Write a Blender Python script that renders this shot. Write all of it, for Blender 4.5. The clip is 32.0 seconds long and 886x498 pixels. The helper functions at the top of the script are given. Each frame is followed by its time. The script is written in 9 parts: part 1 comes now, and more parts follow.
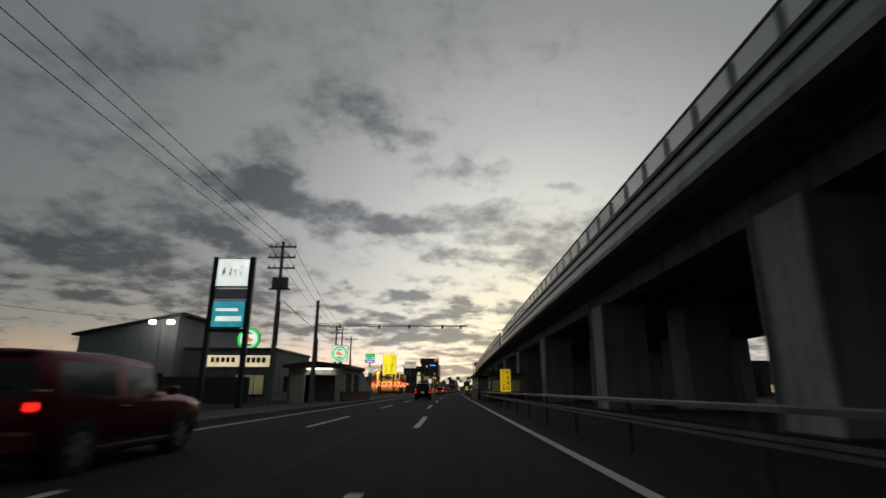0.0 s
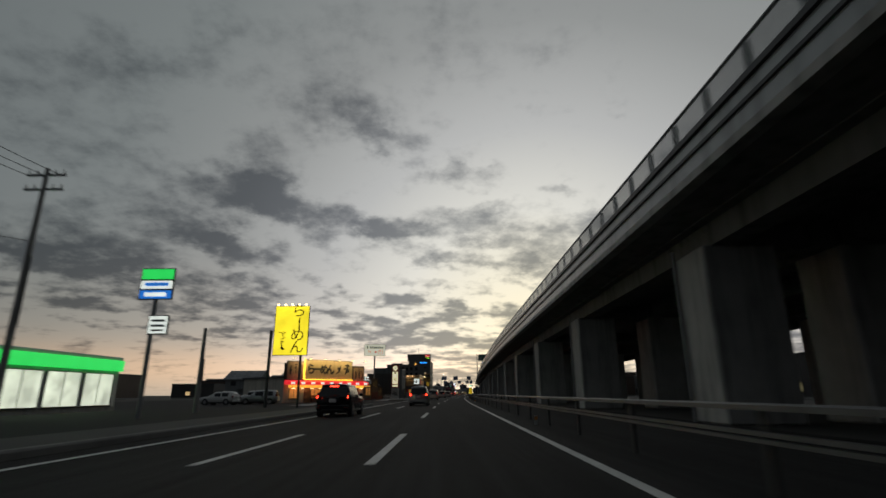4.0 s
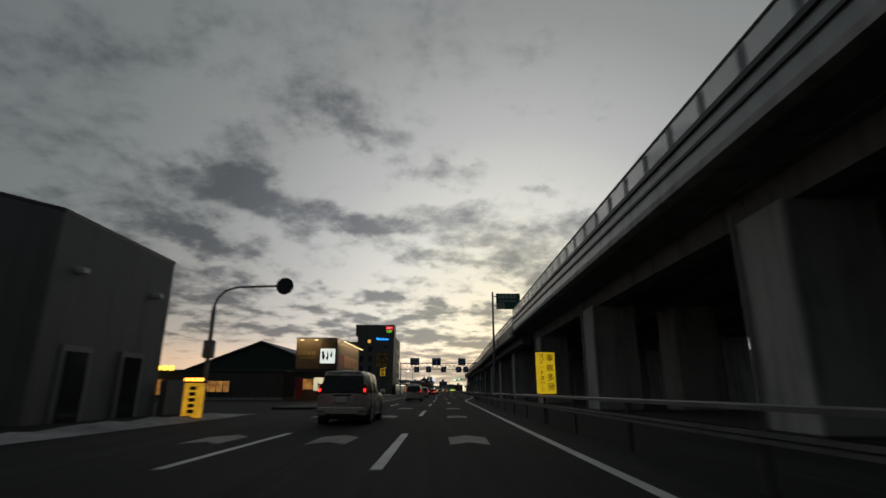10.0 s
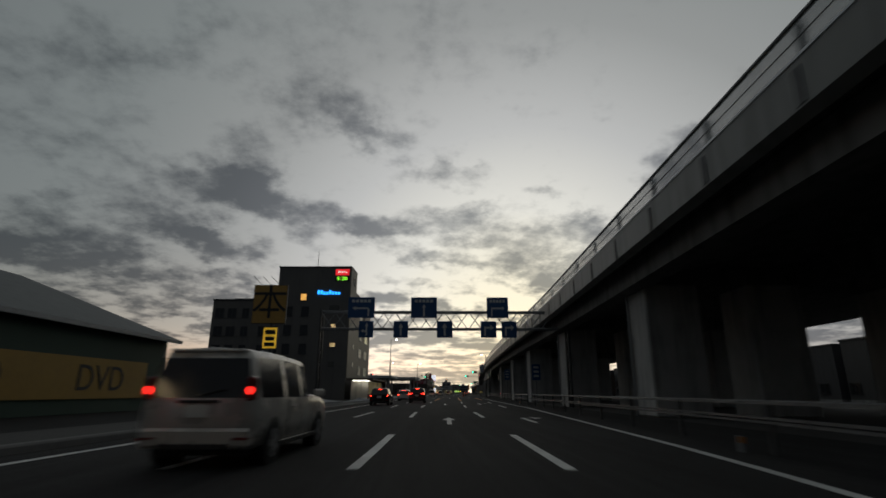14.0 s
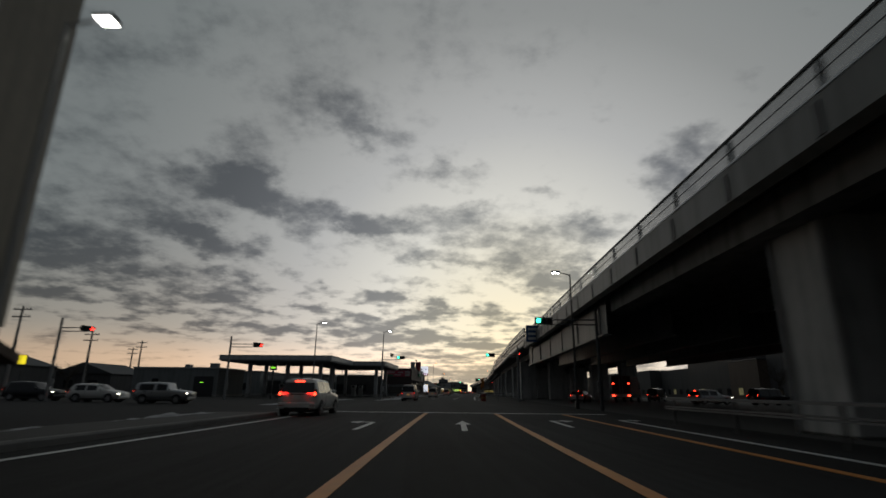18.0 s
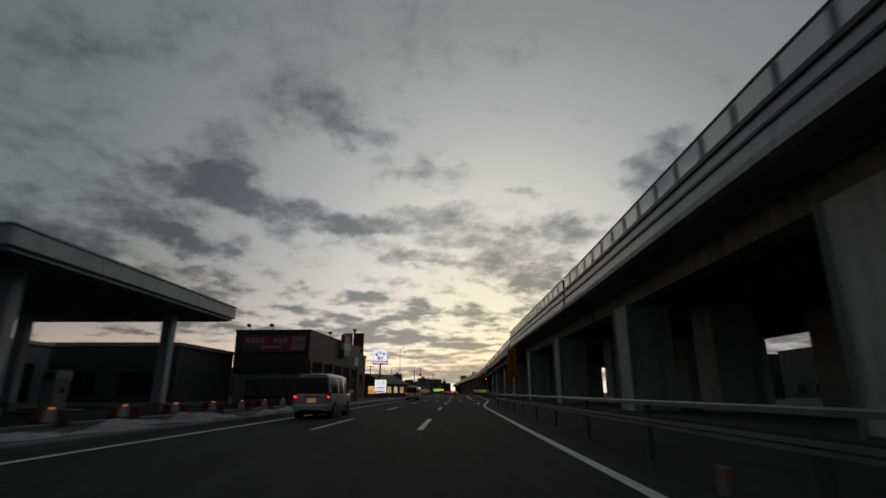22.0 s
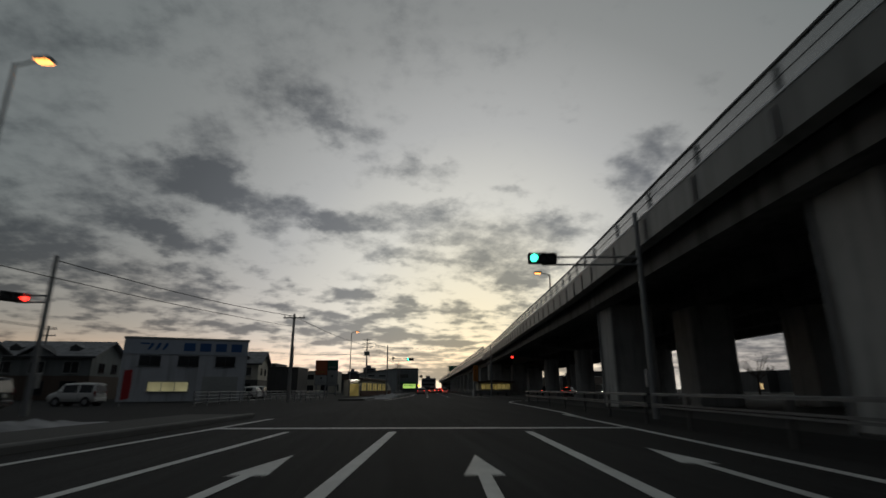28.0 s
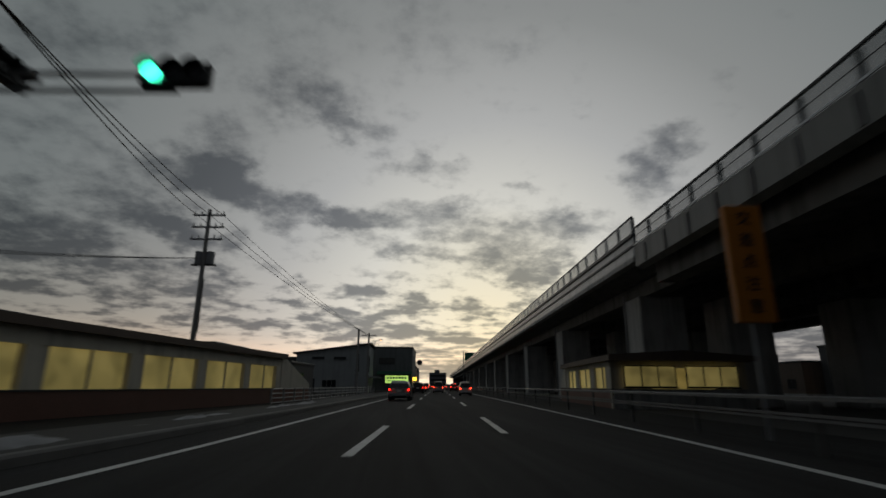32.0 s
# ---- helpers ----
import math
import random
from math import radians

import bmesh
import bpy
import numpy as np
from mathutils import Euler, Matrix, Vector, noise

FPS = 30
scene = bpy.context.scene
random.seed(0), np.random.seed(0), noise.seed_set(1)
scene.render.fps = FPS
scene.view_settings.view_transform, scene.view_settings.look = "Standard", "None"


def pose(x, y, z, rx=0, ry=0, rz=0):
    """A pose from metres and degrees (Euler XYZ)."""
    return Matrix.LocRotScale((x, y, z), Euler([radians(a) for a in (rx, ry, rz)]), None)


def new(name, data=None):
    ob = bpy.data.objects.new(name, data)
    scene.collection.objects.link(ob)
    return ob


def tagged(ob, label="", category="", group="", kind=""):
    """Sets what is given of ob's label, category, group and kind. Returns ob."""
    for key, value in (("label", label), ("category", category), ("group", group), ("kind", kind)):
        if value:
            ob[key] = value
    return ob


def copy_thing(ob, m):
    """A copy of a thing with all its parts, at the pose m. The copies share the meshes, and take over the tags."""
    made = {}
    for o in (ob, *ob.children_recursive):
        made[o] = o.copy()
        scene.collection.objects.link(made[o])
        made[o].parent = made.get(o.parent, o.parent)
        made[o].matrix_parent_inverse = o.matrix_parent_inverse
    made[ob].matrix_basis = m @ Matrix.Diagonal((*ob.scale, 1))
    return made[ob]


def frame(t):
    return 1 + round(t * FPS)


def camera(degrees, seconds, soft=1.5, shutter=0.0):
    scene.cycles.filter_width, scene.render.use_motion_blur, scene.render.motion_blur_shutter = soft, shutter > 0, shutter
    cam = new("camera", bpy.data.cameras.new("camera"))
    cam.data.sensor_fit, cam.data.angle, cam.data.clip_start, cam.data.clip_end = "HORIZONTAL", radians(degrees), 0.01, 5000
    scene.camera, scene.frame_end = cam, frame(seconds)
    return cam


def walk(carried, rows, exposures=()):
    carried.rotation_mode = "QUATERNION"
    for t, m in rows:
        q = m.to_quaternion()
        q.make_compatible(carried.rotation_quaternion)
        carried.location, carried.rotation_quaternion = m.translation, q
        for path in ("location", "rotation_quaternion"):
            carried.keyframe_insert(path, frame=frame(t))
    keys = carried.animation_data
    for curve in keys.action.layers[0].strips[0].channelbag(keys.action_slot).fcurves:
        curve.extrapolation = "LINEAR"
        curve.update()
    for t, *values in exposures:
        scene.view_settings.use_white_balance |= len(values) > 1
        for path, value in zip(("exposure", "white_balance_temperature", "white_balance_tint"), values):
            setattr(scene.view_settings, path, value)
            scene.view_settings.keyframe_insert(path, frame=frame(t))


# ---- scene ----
# camera
cam = camera(82.6, 32.0, soft=1.6, shutter=0.4)
PATH = [
    (0, 0.06, -0.00, 1.03, 15.62, -0.34, -0.00),
    (0.5, 0.13, 8.26, 1.03, 15.79, -0.03, -0.21),
    (1, 0.22, 16.52, 1.03, 15.84, 0.13, -0.33),
    (1.5, 0.39, 24.76, 1.03, 15.85, 0.33, -0.44),
    (2, 0.51, 33.07, 1.03, 16.05, 0.64, -0.41),
    (2.5, 0.64, 41.53, 1.03, 15.92, 0.70, -0.35),
    (3, 0.77, 50.17, 1.03, 16.20, 0.59, -0.32),
    (3.5, 0.91, 58.96, 1.03, 15.71, 0.32, -0.33),
    (4, 1.07, 67.88, 1.03, 16.00, 0.36, -0.51),
    (4.5, 1.28, 76.91, 1.03, 15.66, 0.24, -0.96),
    (6.5, 2.21, 113.20, 1.03, 15.87, 0.12, -0.76),
    (7, 2.43, 122.22, 1.03, 15.84, 0.13, -0.78),
    (7.5, 2.65, 131.18, 1.03, 15.49, 0.22, -0.88),
    (8, 2.89, 140.11, 1.03, 15.44, 0.06, -0.94),
    (8.5, 3.13, 149.00, 1.03, 15.65, -0.18, -1.03),
    (9, 3.39, 157.87, 1.03, 15.57, -0.24, -1.57),
    (9.5, 3.76, 166.78, 1.03, 15.83, -0.28, -2.17),
    (10, 4.22, 175.75, 1.03, 15.75, -0.12, -2.85),
    (10.5, 4.77, 184.84, 1.03, 15.89, -0.11, -3.17),
    (11, 5.33, 193.99, 1.03, 15.89, 0.03, -2.95),
    (11.5, 5.85, 203.20, 1.03, 15.82, -0.06, -2.59),
    (12, 6.32, 212.46, 1.03, 15.66, -0.40, -2.31),
    (12.5, 6.78, 221.93, 1.03, 15.93, -0.55, -2.12),
    (13, 7.27, 231.66, 1.03, 16.00, -0.50, -2.20),
    (13.5, 7.76, 241.67, 1.03, 16.11, -0.33, -2.33),
    (14, 8.28, 251.97, 1.03, 15.90, -0.11, -2.46),
    (14.5, 8.82, 262.50, 1.03, 15.59, 0.14, -2.61),
    (15, 9.39, 273.11, 1.03, 15.72, 0.32, -2.52),
    (15.5, 9.95, 283.56, 1.03, 15.87, 0.04, -2.30),
    (17.5, 11.75, 324.67, 1.03, 15.79, -0.26, -2.50),
    (18, 12.25, 334.61, 1.03, 15.81, -0.56, -2.82),
    (18.5, 12.86, 344.46, 1.03, 15.73, -0.55, -3.38),
    (19, 13.56, 354.22, 1.03, 15.69, -0.42, -4.01),
    (19.5, 14.30, 363.84, 1.03, 15.91, -0.08, -4.30),
    (20, 15.09, 373.23, 1.03, 15.66, -0.18, -4.47),
    (20.5, 15.93, 382.39, 1.03, 15.77, 0.19, -4.65),
    (21, 16.79, 391.41, 1.03, 15.87, 0.40, -4.76),
    (21.5, 17.61, 400.50, 1.03, 15.93, 0.31, -4.76),
    (22, 18.46, 409.69, 1.03, 15.84, -0.10, -4.78),
    (22.5, 19.37, 419.00, 1.03, 15.79, -0.10, -5.13),
    (23, 20.31, 428.39, 1.03, 15.84, -0.32, -5.47),
    (23.5, 21.33, 437.86, 1.03, 15.55, -0.57, -5.81),
    (24, 22.42, 447.40, 1.03, 15.51, -0.50, -6.13),
    (24.5, 23.53, 456.97, 1.03, 15.53, -0.10, -6.33),
    (25, 24.66, 466.58, 1.03, 15.87, -0.18, -6.37),
    (25.5, 25.83, 476.20, 1.03, 15.56, 0.15, -6.46),
    (27.5, 30.12, 514.69, 1.03, 15.42, -0.02, -6.20),
    (28, 31.25, 524.30, 1.03, 15.57, 0.13, -6.23),
    (28.5, 32.39, 533.89, 1.03, 15.32, 0.22, -6.15),
    (29, 33.48, 543.50, 1.03, 15.22, 0.18, -5.85),
    (29.5, 34.47, 553.07, 1.03, 15.17, 0.39, -5.36),
    (30, 35.39, 562.64, 1.03, 15.43, 0.36, -4.97),
    (30.5, 36.23, 572.22, 1.03, 15.25, 0.36, -4.61),
    (31, 37.03, 581.77, 1.03, 15.40, -0.05, -4.52),
    (31.5, 37.85, 591.23, 1.03, 14.96, -0.33, -4.81),
    (32, 38.67, 600.58, 1.03, 15.21, -0.32, -5.06),
]
walk(cam, [(t, pose(x, y, z, 90 + pitch, roll, yaw)) for t, x, y, z, pitch, roll, yaw in PATH],
     exposures=[(0, 0.08), (12, 0.08), (14, 0.14), (15, 0.28), (16.5, 0.12), (18, 0.0), (24, -0.04), (28, -0.04), (30, -0.1), (32, -0.12)])

# the road's line: headings in degrees at metres along it; all places below are (s along, n to the right, z up)
ROAD_S = [-60, 0, 60, 120, 170, 200, 240, 290, 330, 370, 420, 460, 500, 540, 580, 620, 700, 1000]
ROAD_H = [-0.46, -0.77, -1.07, -1.43, -2.64, -3.16, -2.95, -2.49, -3.17, -4.71, -5.91, -6.61, -6.68, -6.16, -5.04, -4.44, -4.4, -4.4]
TAB_S = np.arange(-60, 1001, 1.0)
_th = np.radians(np.interp(TAB_S, ROAD_S, ROAD_H))
_mid = (_th[1:] + _th[:-1]) / 2
TAB_X = np.concatenate([[0], np.cumsum(-np.sin(_mid))])
TAB_Y = np.concatenate([[0], np.cumsum(np.cos(_mid))])
TAB_X, TAB_Y = TAB_X - TAB_X[60], TAB_Y - TAB_Y[60]


def heading(s):
    return float(np.interp(s, TAB_S, _th))


def W(s, n, z=0.0):
    a = heading(s)
    return Vector((float(np.interp(s, TAB_S, TAB_X)) + math.cos(a) * n, float(np.interp(s, TAB_S, TAB_Y)) + math.sin(a) * n, z))


def F(s, n, z=0.0, turn=0.0):
    """A frame at (s, n, z): x to the right of the road, y along it; turn in degrees."""
    return Matrix.Translation(W(s, n, z)) @ Matrix.Rotation(heading(s) + radians(turn), 4, "Z")

# ---------------------------------------------------------------- sky and light
world = bpy.data.worlds.new("dusk")
scene.world = world
world.use_nodes = True
wn, wl = world.node_tree.nodes, world.node_tree.links
wn.clear()


def wnode(kind, **kw):
    nd = wn.new(kind)
    if "operation" in kw:
        nd.operation = kw["operation"]
    if "interpolation_type" in kw:
        nd.interpolation_type = kw["interpolation_type"]
    if "blend_type" in kw:
        nd.data_type, nd.blend_type = kw["data_type"], kw["blend_type"]
    return nd


def wmath(op, a, b=None, c=None, clamp=False):
    nd = wn.new("ShaderNodeMath")
    nd.operation, nd.use_clamp = op, clamp
    for i, v in enumerate((a, b, c)):
        if v is None:
            continue
        if isinstance(v, (int, float)):
            nd.inputs[i].default_value = v
        else:
            wl.new(v, nd.inputs[i])
    return nd.outputs[0]


coord = wnode("ShaderNodeTexCoord")
sep = wnode("ShaderNodeSeparateXYZ")
wl.new(coord.outputs["Generated"], sep.inputs[0])
sx, sy, sz = sep.outputs
az = wmath("ARCTAN2", sx, sy)
el = wmath("ARCSINE", sz)
# afterglow behind the clouds, low over the end of the road
glow_az, glow_el = radians(11.0), radians(4.0)
gdir = (math.sin(glow_az) * math.cos(glow_el), math.cos(glow_az) * math.cos(glow_el), math.sin(glow_el))
dotp = wmath("ADD", wmath("ADD", wmath("MULTIPLY", sx, gdir[0]), wmath("MULTIPLY", sy, gdir[1])), wmath("MULTIPLY", sz, gdir[2]))
ang = wmath("MULTIPLY", wmath("ARCCOSINE", wmath("MINIMUM", wmath("MAXIMUM", dotp, -1.0), 1.0)), 1 / math.pi)
ramp = wnode("ShaderNodeValToRGB")
wl.new(ang, ramp.inputs[0])
stops = [(0.0, (0.98, 0.87, 0.60)), (0.05, (0.86, 0.81, 0.655)), (0.09, (0.70, 0.69, 0.635)), (0.14, (0.455, 0.46, 0.455)),
         (0.20, (0.270, 0.280, 0.278)), (0.27, (0.178, 0.197, 0.198)), (0.36, (0.128, 0.146, 0.150)), (0.5, (0.112, 0.124, 0.130)), (0.75, (0.056, 0.062, 0.069)), (1.0, (0.036, 0.041, 0.046))]
ramp.color_ramp.elements[0].position, ramp.color_ramp.elements[0].color = 0.0, (*stops[0][1], 1)
ramp.color_ramp.elements[1].position, ramp.color_ramp.elements[1].color = 1.0, (*stops[-1][1], 1)
for p, c in stops[1:-1]:
    e = ramp.color_ramp.elements.new(p)
    e.color = (*c, 1)
# clouds: a ragged layer seen in perspective, thicker in a few banks
zc = wmath("ADD", wmath("MAXIMUM", sz, 0.0), 0.30)
comb = wnode("ShaderNodeCombineXYZ")
wl.new(wmath("DIVIDE", sx, zc), comb.inputs[0])
wl.new(wmath("DIVIDE", sy, zc), comb.inputs[1])


def wnoise(scale, detail, rough, shift):
    mp = wnode("ShaderNodeVectorMath", operation="ADD")
    wl.new(comb.outputs[0], mp.inputs[0])
    mp.inputs[1].default_value = shift
    nz = wnode("ShaderNodeTexNoise")
    wl.new(mp.outputs[0], nz.inputs["Vector"])
    nz.inputs["Scale"].default_value, nz.inputs["Detail"].default_value, nz.inputs["Roughness"].default_value = scale, detail, rough
    return nz.outputs["Fac"]


n1 = wnoise(6.5, 7.0, 0.58, (3.1, 1.7, 0.0))
n2 = wnoise(19.0, 6.0, 0.58, (9.4, 5.2, 2.0))
# the banks' outlines are drawn ragged by the wind
ragged = wn.new("ShaderNodeTexNoise")
wl.new(comb.outputs[0], ragged.inputs["Vector"])
ragged.inputs["Scale"].default_value, ragged.inputs["Detail"].default_value, ragged.inputs["Roughness"].default_value = 8.5, 6.0, 0.55
rs_ = wn.new("ShaderNodeSeparateColor")
wl.new(ragged.outputs["Color"], rs_.inputs[0])
flat_el = wmath("ADD", wmath("MULTIPLY", el, 0.20), 0.018)
waz = wmath("ADD", az, wmath("MULTIPLY", wmath("SUBTRACT", rs_.outputs[0], 0.5), 0.15))
wel = wmath("ADD", el, wmath("MULTIPLY", wmath("SUBTRACT", rs_.outputs[1], 0.5), wmath("MULTIPLY", flat_el, 1.25)))
place = wn.new("ShaderNodeCombineXYZ")
wl.new(waz, place.inputs[0])
wl.new(wel, place.inputs[1])
# banks: azimuth, elevation, half length, half height, tilt in degrees, weight
HIGH_BANKS = [(-24.3, 20.8, 6.4, 2.2, -2, 0.82), (-20.9, 25.1, 4, 1.7, -9, 0.49), (-27.4, 16.5, 5.5, 1.4, -10, 0.74), (-22.4, 14.7, 4, 1, -8, 0.66), (-18, 20.3, 4.7, 1.8, -15, 0.74), (-11.2, 29.2, 7.2, 2.3, -9, 0.45),
              (-5.7, 28, 5.5, 1.2, -9, 0.35), (-7.1, 18.3, 5.5, 1.4, -4, 1.05), (-13, 16, 1.3, 1.2, 5, 0.49), (4.9, 19.9, 5.4, 1, -2, 0.6), (7.6, 17.3, 7.3, 1.2, -6, 0.75), (2.8, 23.9, 5.9, 0.9, -3, 0.5),
              (1.9, 14.7, 5.3, 0.9, -7, 0.8), (14.7, 21.5, 2.3, 0.8, -7, 0.6), (20, 17.4, 4.7, 1.4, -9, 0.8), (14, 13.6, 4.2, 1.4, -6, 1)]
LEFT_BANKS = [(18.5, 14.3, 1.9, 0.9, -3, 0.5), (28.4, 22.2, 2.9, 2.4, 16, 0.7), (32.5, 24.6, 2.2, 1, -6, 0.55), (38.1, 29.9, 1.9, 1.1, -16, 0.35), (21.6, 28.8, 1.7, 0.7, -7, 0.25), (-33.1, 14.2, 5.3, 1.3, -11, 0.72),
              (-35.5, 11.4, 5.3, 1.5, -8, 0.65), (-29.5, 11.5, 4.4, 1.3, -9, 0.58), (-36.9, 16.7, 1.6, 0.7, 7, 0.36), (-21.3, 9.9, 4, 1.4, -1, 0.72), (-19.9, 7.1, 3.2, 0.8, -7, 0.58), (-18.2, 12.2, 5.1, 0.5, 1, 0.36),
              (-35, 8.2, 4.4, 1, -3, 0.58), (-28.5, 8.4, 4.2, 0.7, -2, 0.5), (-40.2, 12.3, 3.2, 1.9, -4, 0.58), (-23.8, 5.6, 5.5, 0.5, -1, 0.43)]
LOW_BANKS = [(-4.5, 10.2, 2.9, 0.8, 2, 0.8), (-4.7, 7.0, 5.3, 1.1, -1, 0.9), (3.6, 9.0, 4.2, 0.8, -3, 0.9), (0.9, 11.9, 3.3, 0.6, -4, 0.55), (2.0, 5.9, 5.1, 0.6, -2, 0.8), (-4.0, 5.2, 5.0, 0.6, 1, 0.8),
             (12.5, 8.5, 2.5, 0.6, 3, 0.8), (9.3, 7.1, 1.9, 0.4, -1, 0.5), (7.4, 4.9, 3.2, 0.5, 0, 0.7), (-12.1, 8.9, 2.7, 0.5, -2, 0.7), (4.2, 3.7, 6.9, 0.4, 0, 0.7), (15.8, 10.4, 2.5, 0.6, 3, 0.5),
             (-9.2, 11.1, 1.9, 0.5, -1, 0.4), (13.9, 11.7, 2.5, 0.6, -2, 0.6), (8.0, 1.9, 14.0, 0.8, 0, 1.1), (-14.2, 6.2, 4.0, 0.6, -1, 0.6)]
THIN_BANKS = [(-36.7, 28.7, 7.6, 3.6, 15, 0.42), (-37.6, 22.3, 5.7, 2.4, 6, 0.32), (-26.5, 34.6, 6.9, 2.0, 15, 0.25), (-6, 36, 17, 6, 0, 0.3)]
SIDE_BANKS = [(50, 6, 22, 5, 0, .8), (60, 20, 16, 5, 0, .5), (-66, 18, 16, 6, -6, .5), (-68, 8, 14, 4, 0, .6), (-75, 32, 20, 8, 0, .5)]
field = None
for a0, e0, ra, re, tilt, wt in HIGH_BANKS + LEFT_BANKS + LOW_BANKS + THIN_BANKS + SIDE_BANKS:
    mp = wn.new("ShaderNodeMapping")
    mp.vector_type = "TEXTURE"
    mp.inputs["Location"].default_value = (radians(a0), radians(e0), 0)
    mp.inputs["Rotation"].default_value = (0, 0, radians(tilt))
    mp.inputs["Scale"].default_value = (radians(ra * 1.12), radians(re * 1.16), 1)
    wl.new(place.outputs[0], mp.inputs["Vector"])
    dp = wn.new("ShaderNodeVectorMath")
    dp.operation = "DOT_PRODUCT"
    wl.new(mp.outputs[0], dp.inputs[0])
    wl.new(mp.outputs[0], dp.inputs[1])
    fall = wmath("POWER", 0.45, wmath("POWER", dp.outputs["Value"], 1.3))
    field = wmath("MULTIPLY_ADD", fall, wt, 0.0 if field is None else field)
# small flat puffs low over the end of the road
puff_at = wn.new("ShaderNodeCombineXYZ")
wl.new(wmath("MULTIPLY", az, 17.0), puff_at.inputs[0])
wl.new(wmath("DIVIDE", 4.2, wmath("ADD", wmath("MAXIMUM", el, 0.0), 0.13)), puff_at.inputs[1])
puff = wn.new("ShaderNodeTexNoise")
wl.new(puff_at.outputs[0], puff.inputs["Vector"])
puff.inputs["Scale"].default_value, puff.inputs["Detail"].default_value, puff.inputs["Roughness"].default_value = 1.0, 5.0, 0.55
puff_zone = wmath("EXPONENT", wmath("MULTIPLY", wmath("POWER", wmath("MULTIPLY", wmath("ABSOLUTE", wmath("SUBTRACT", el, radians(7.0))), 1 / radians(6.5)), 2.0), -1.0))
puffs = wmath("MULTIPLY", wmath("MULTIPLY", wmath("SUBTRACT", puff.outputs["Fac"], 0.49), 4.2), puff_zone)
mixn = wmath("ADD", wmath("MULTIPLY", wmath("SUBTRACT", n1, 0.5), 2.2), wmath("MULTIPLY", wmath("SUBTRACT", n2, 0.5), 1.7))
low = wmath("MULTIPLY", wmath("SUBTRACT", 1.0, wmath("MULTIPLY", el, 1 / radians(26.0)), clamp=True), 0.12)
dens = wmath("ADD", wmath("ADD", wmath("MULTIPLY", field, 1.12), wmath("ADD", low, puffs)), wmath("MULTIPLY", mixn, 0.62))
mask = wnode("ShaderNodeMapRange", interpolation_type="SMOOTHSTEP")
wl.new(dens, mask.inputs[0])
mask.inputs[1].default_value, mask.inputs[2].default_value, mask.inputs[3].default_value, mask.inputs[4].default_value = 0.12, 1.28, 0.0, 1.0
shade = wnode("ShaderNodeMix", data_type="RGBA", blend_type="MULTIPLY")
wl.new(wmath("MULTIPLY", mask.outputs[0], 0.82), shade.inputs[0])
# paler, warmer band between the low clouds
lowg = wmath("MULTIPLY", wmath("EXPONENT", wmath("MULTIPLY", wmath("POWER", wmath("MULTIPLY", el, 1 / radians(9.0)), 2.0), -1.0)),
             wmath("EXPONENT", wmath("MULTIPLY", wmath("POWER", wmath("MULTIPLY", wmath("ABSOLUTE", wmath("SUBTRACT", az, radians(-8.0))), 1 / radians(42.0)), 2.0), -1.0)))
band = wnode("ShaderNodeMix", data_type="RGBA", blend_type="ADD")
wl.new(lowg, band.inputs[0])
wl.new(ramp.outputs[0], band.inputs[6])
band.inputs[7].default_value = (0.25, 0.165, 0.075, 1)
# orange rim of the sunset along the skyline
rim = wmath("MULTIPLY", wmath("EXPONENT", wmath("MULTIPLY", wmath("POWER", wmath("MULTIPLY", wmath("ABSOLUTE", wmath("SUBTRACT", el, radians(2.4))), 1 / radians(2.2)), 2.0), -1.0)),
            wmath("EXPONENT", wmath("MULTIPLY", wmath("POWER", wmath("MULTIPLY", wmath("ABSOLUTE", wmath("SUBTRACT", az, radians(-12.0))), 1 / radians(38.0)), 2.0), -1.0)))
rim_mix = wnode("ShaderNodeMix", data_type="RGBA", blend_type="ADD")
wl.new(rim, rim_mix.inputs[0])
wl.new(band.outputs[2], rim_mix.inputs[6])
rim_mix.inputs[7].default_value = (0.30, 0.125, 0.02, 1)
wl.new(rim_mix.outputs[2], shade.inputs[6])
shade.inputs[7].default_value = (0.175, 0.195, 0.235, 1)
bg = wnode("ShaderNodeBackground")
wl.new(shade.outputs[2], bg.inputs[0])
bg.inputs[1].default_value = 1.0
wo = wnode("ShaderNodeOutputWorld")
wl.new(bg.outputs[0], wo.inputs[0])

# ---------------------------------------------------------------- materials
MATS = {}


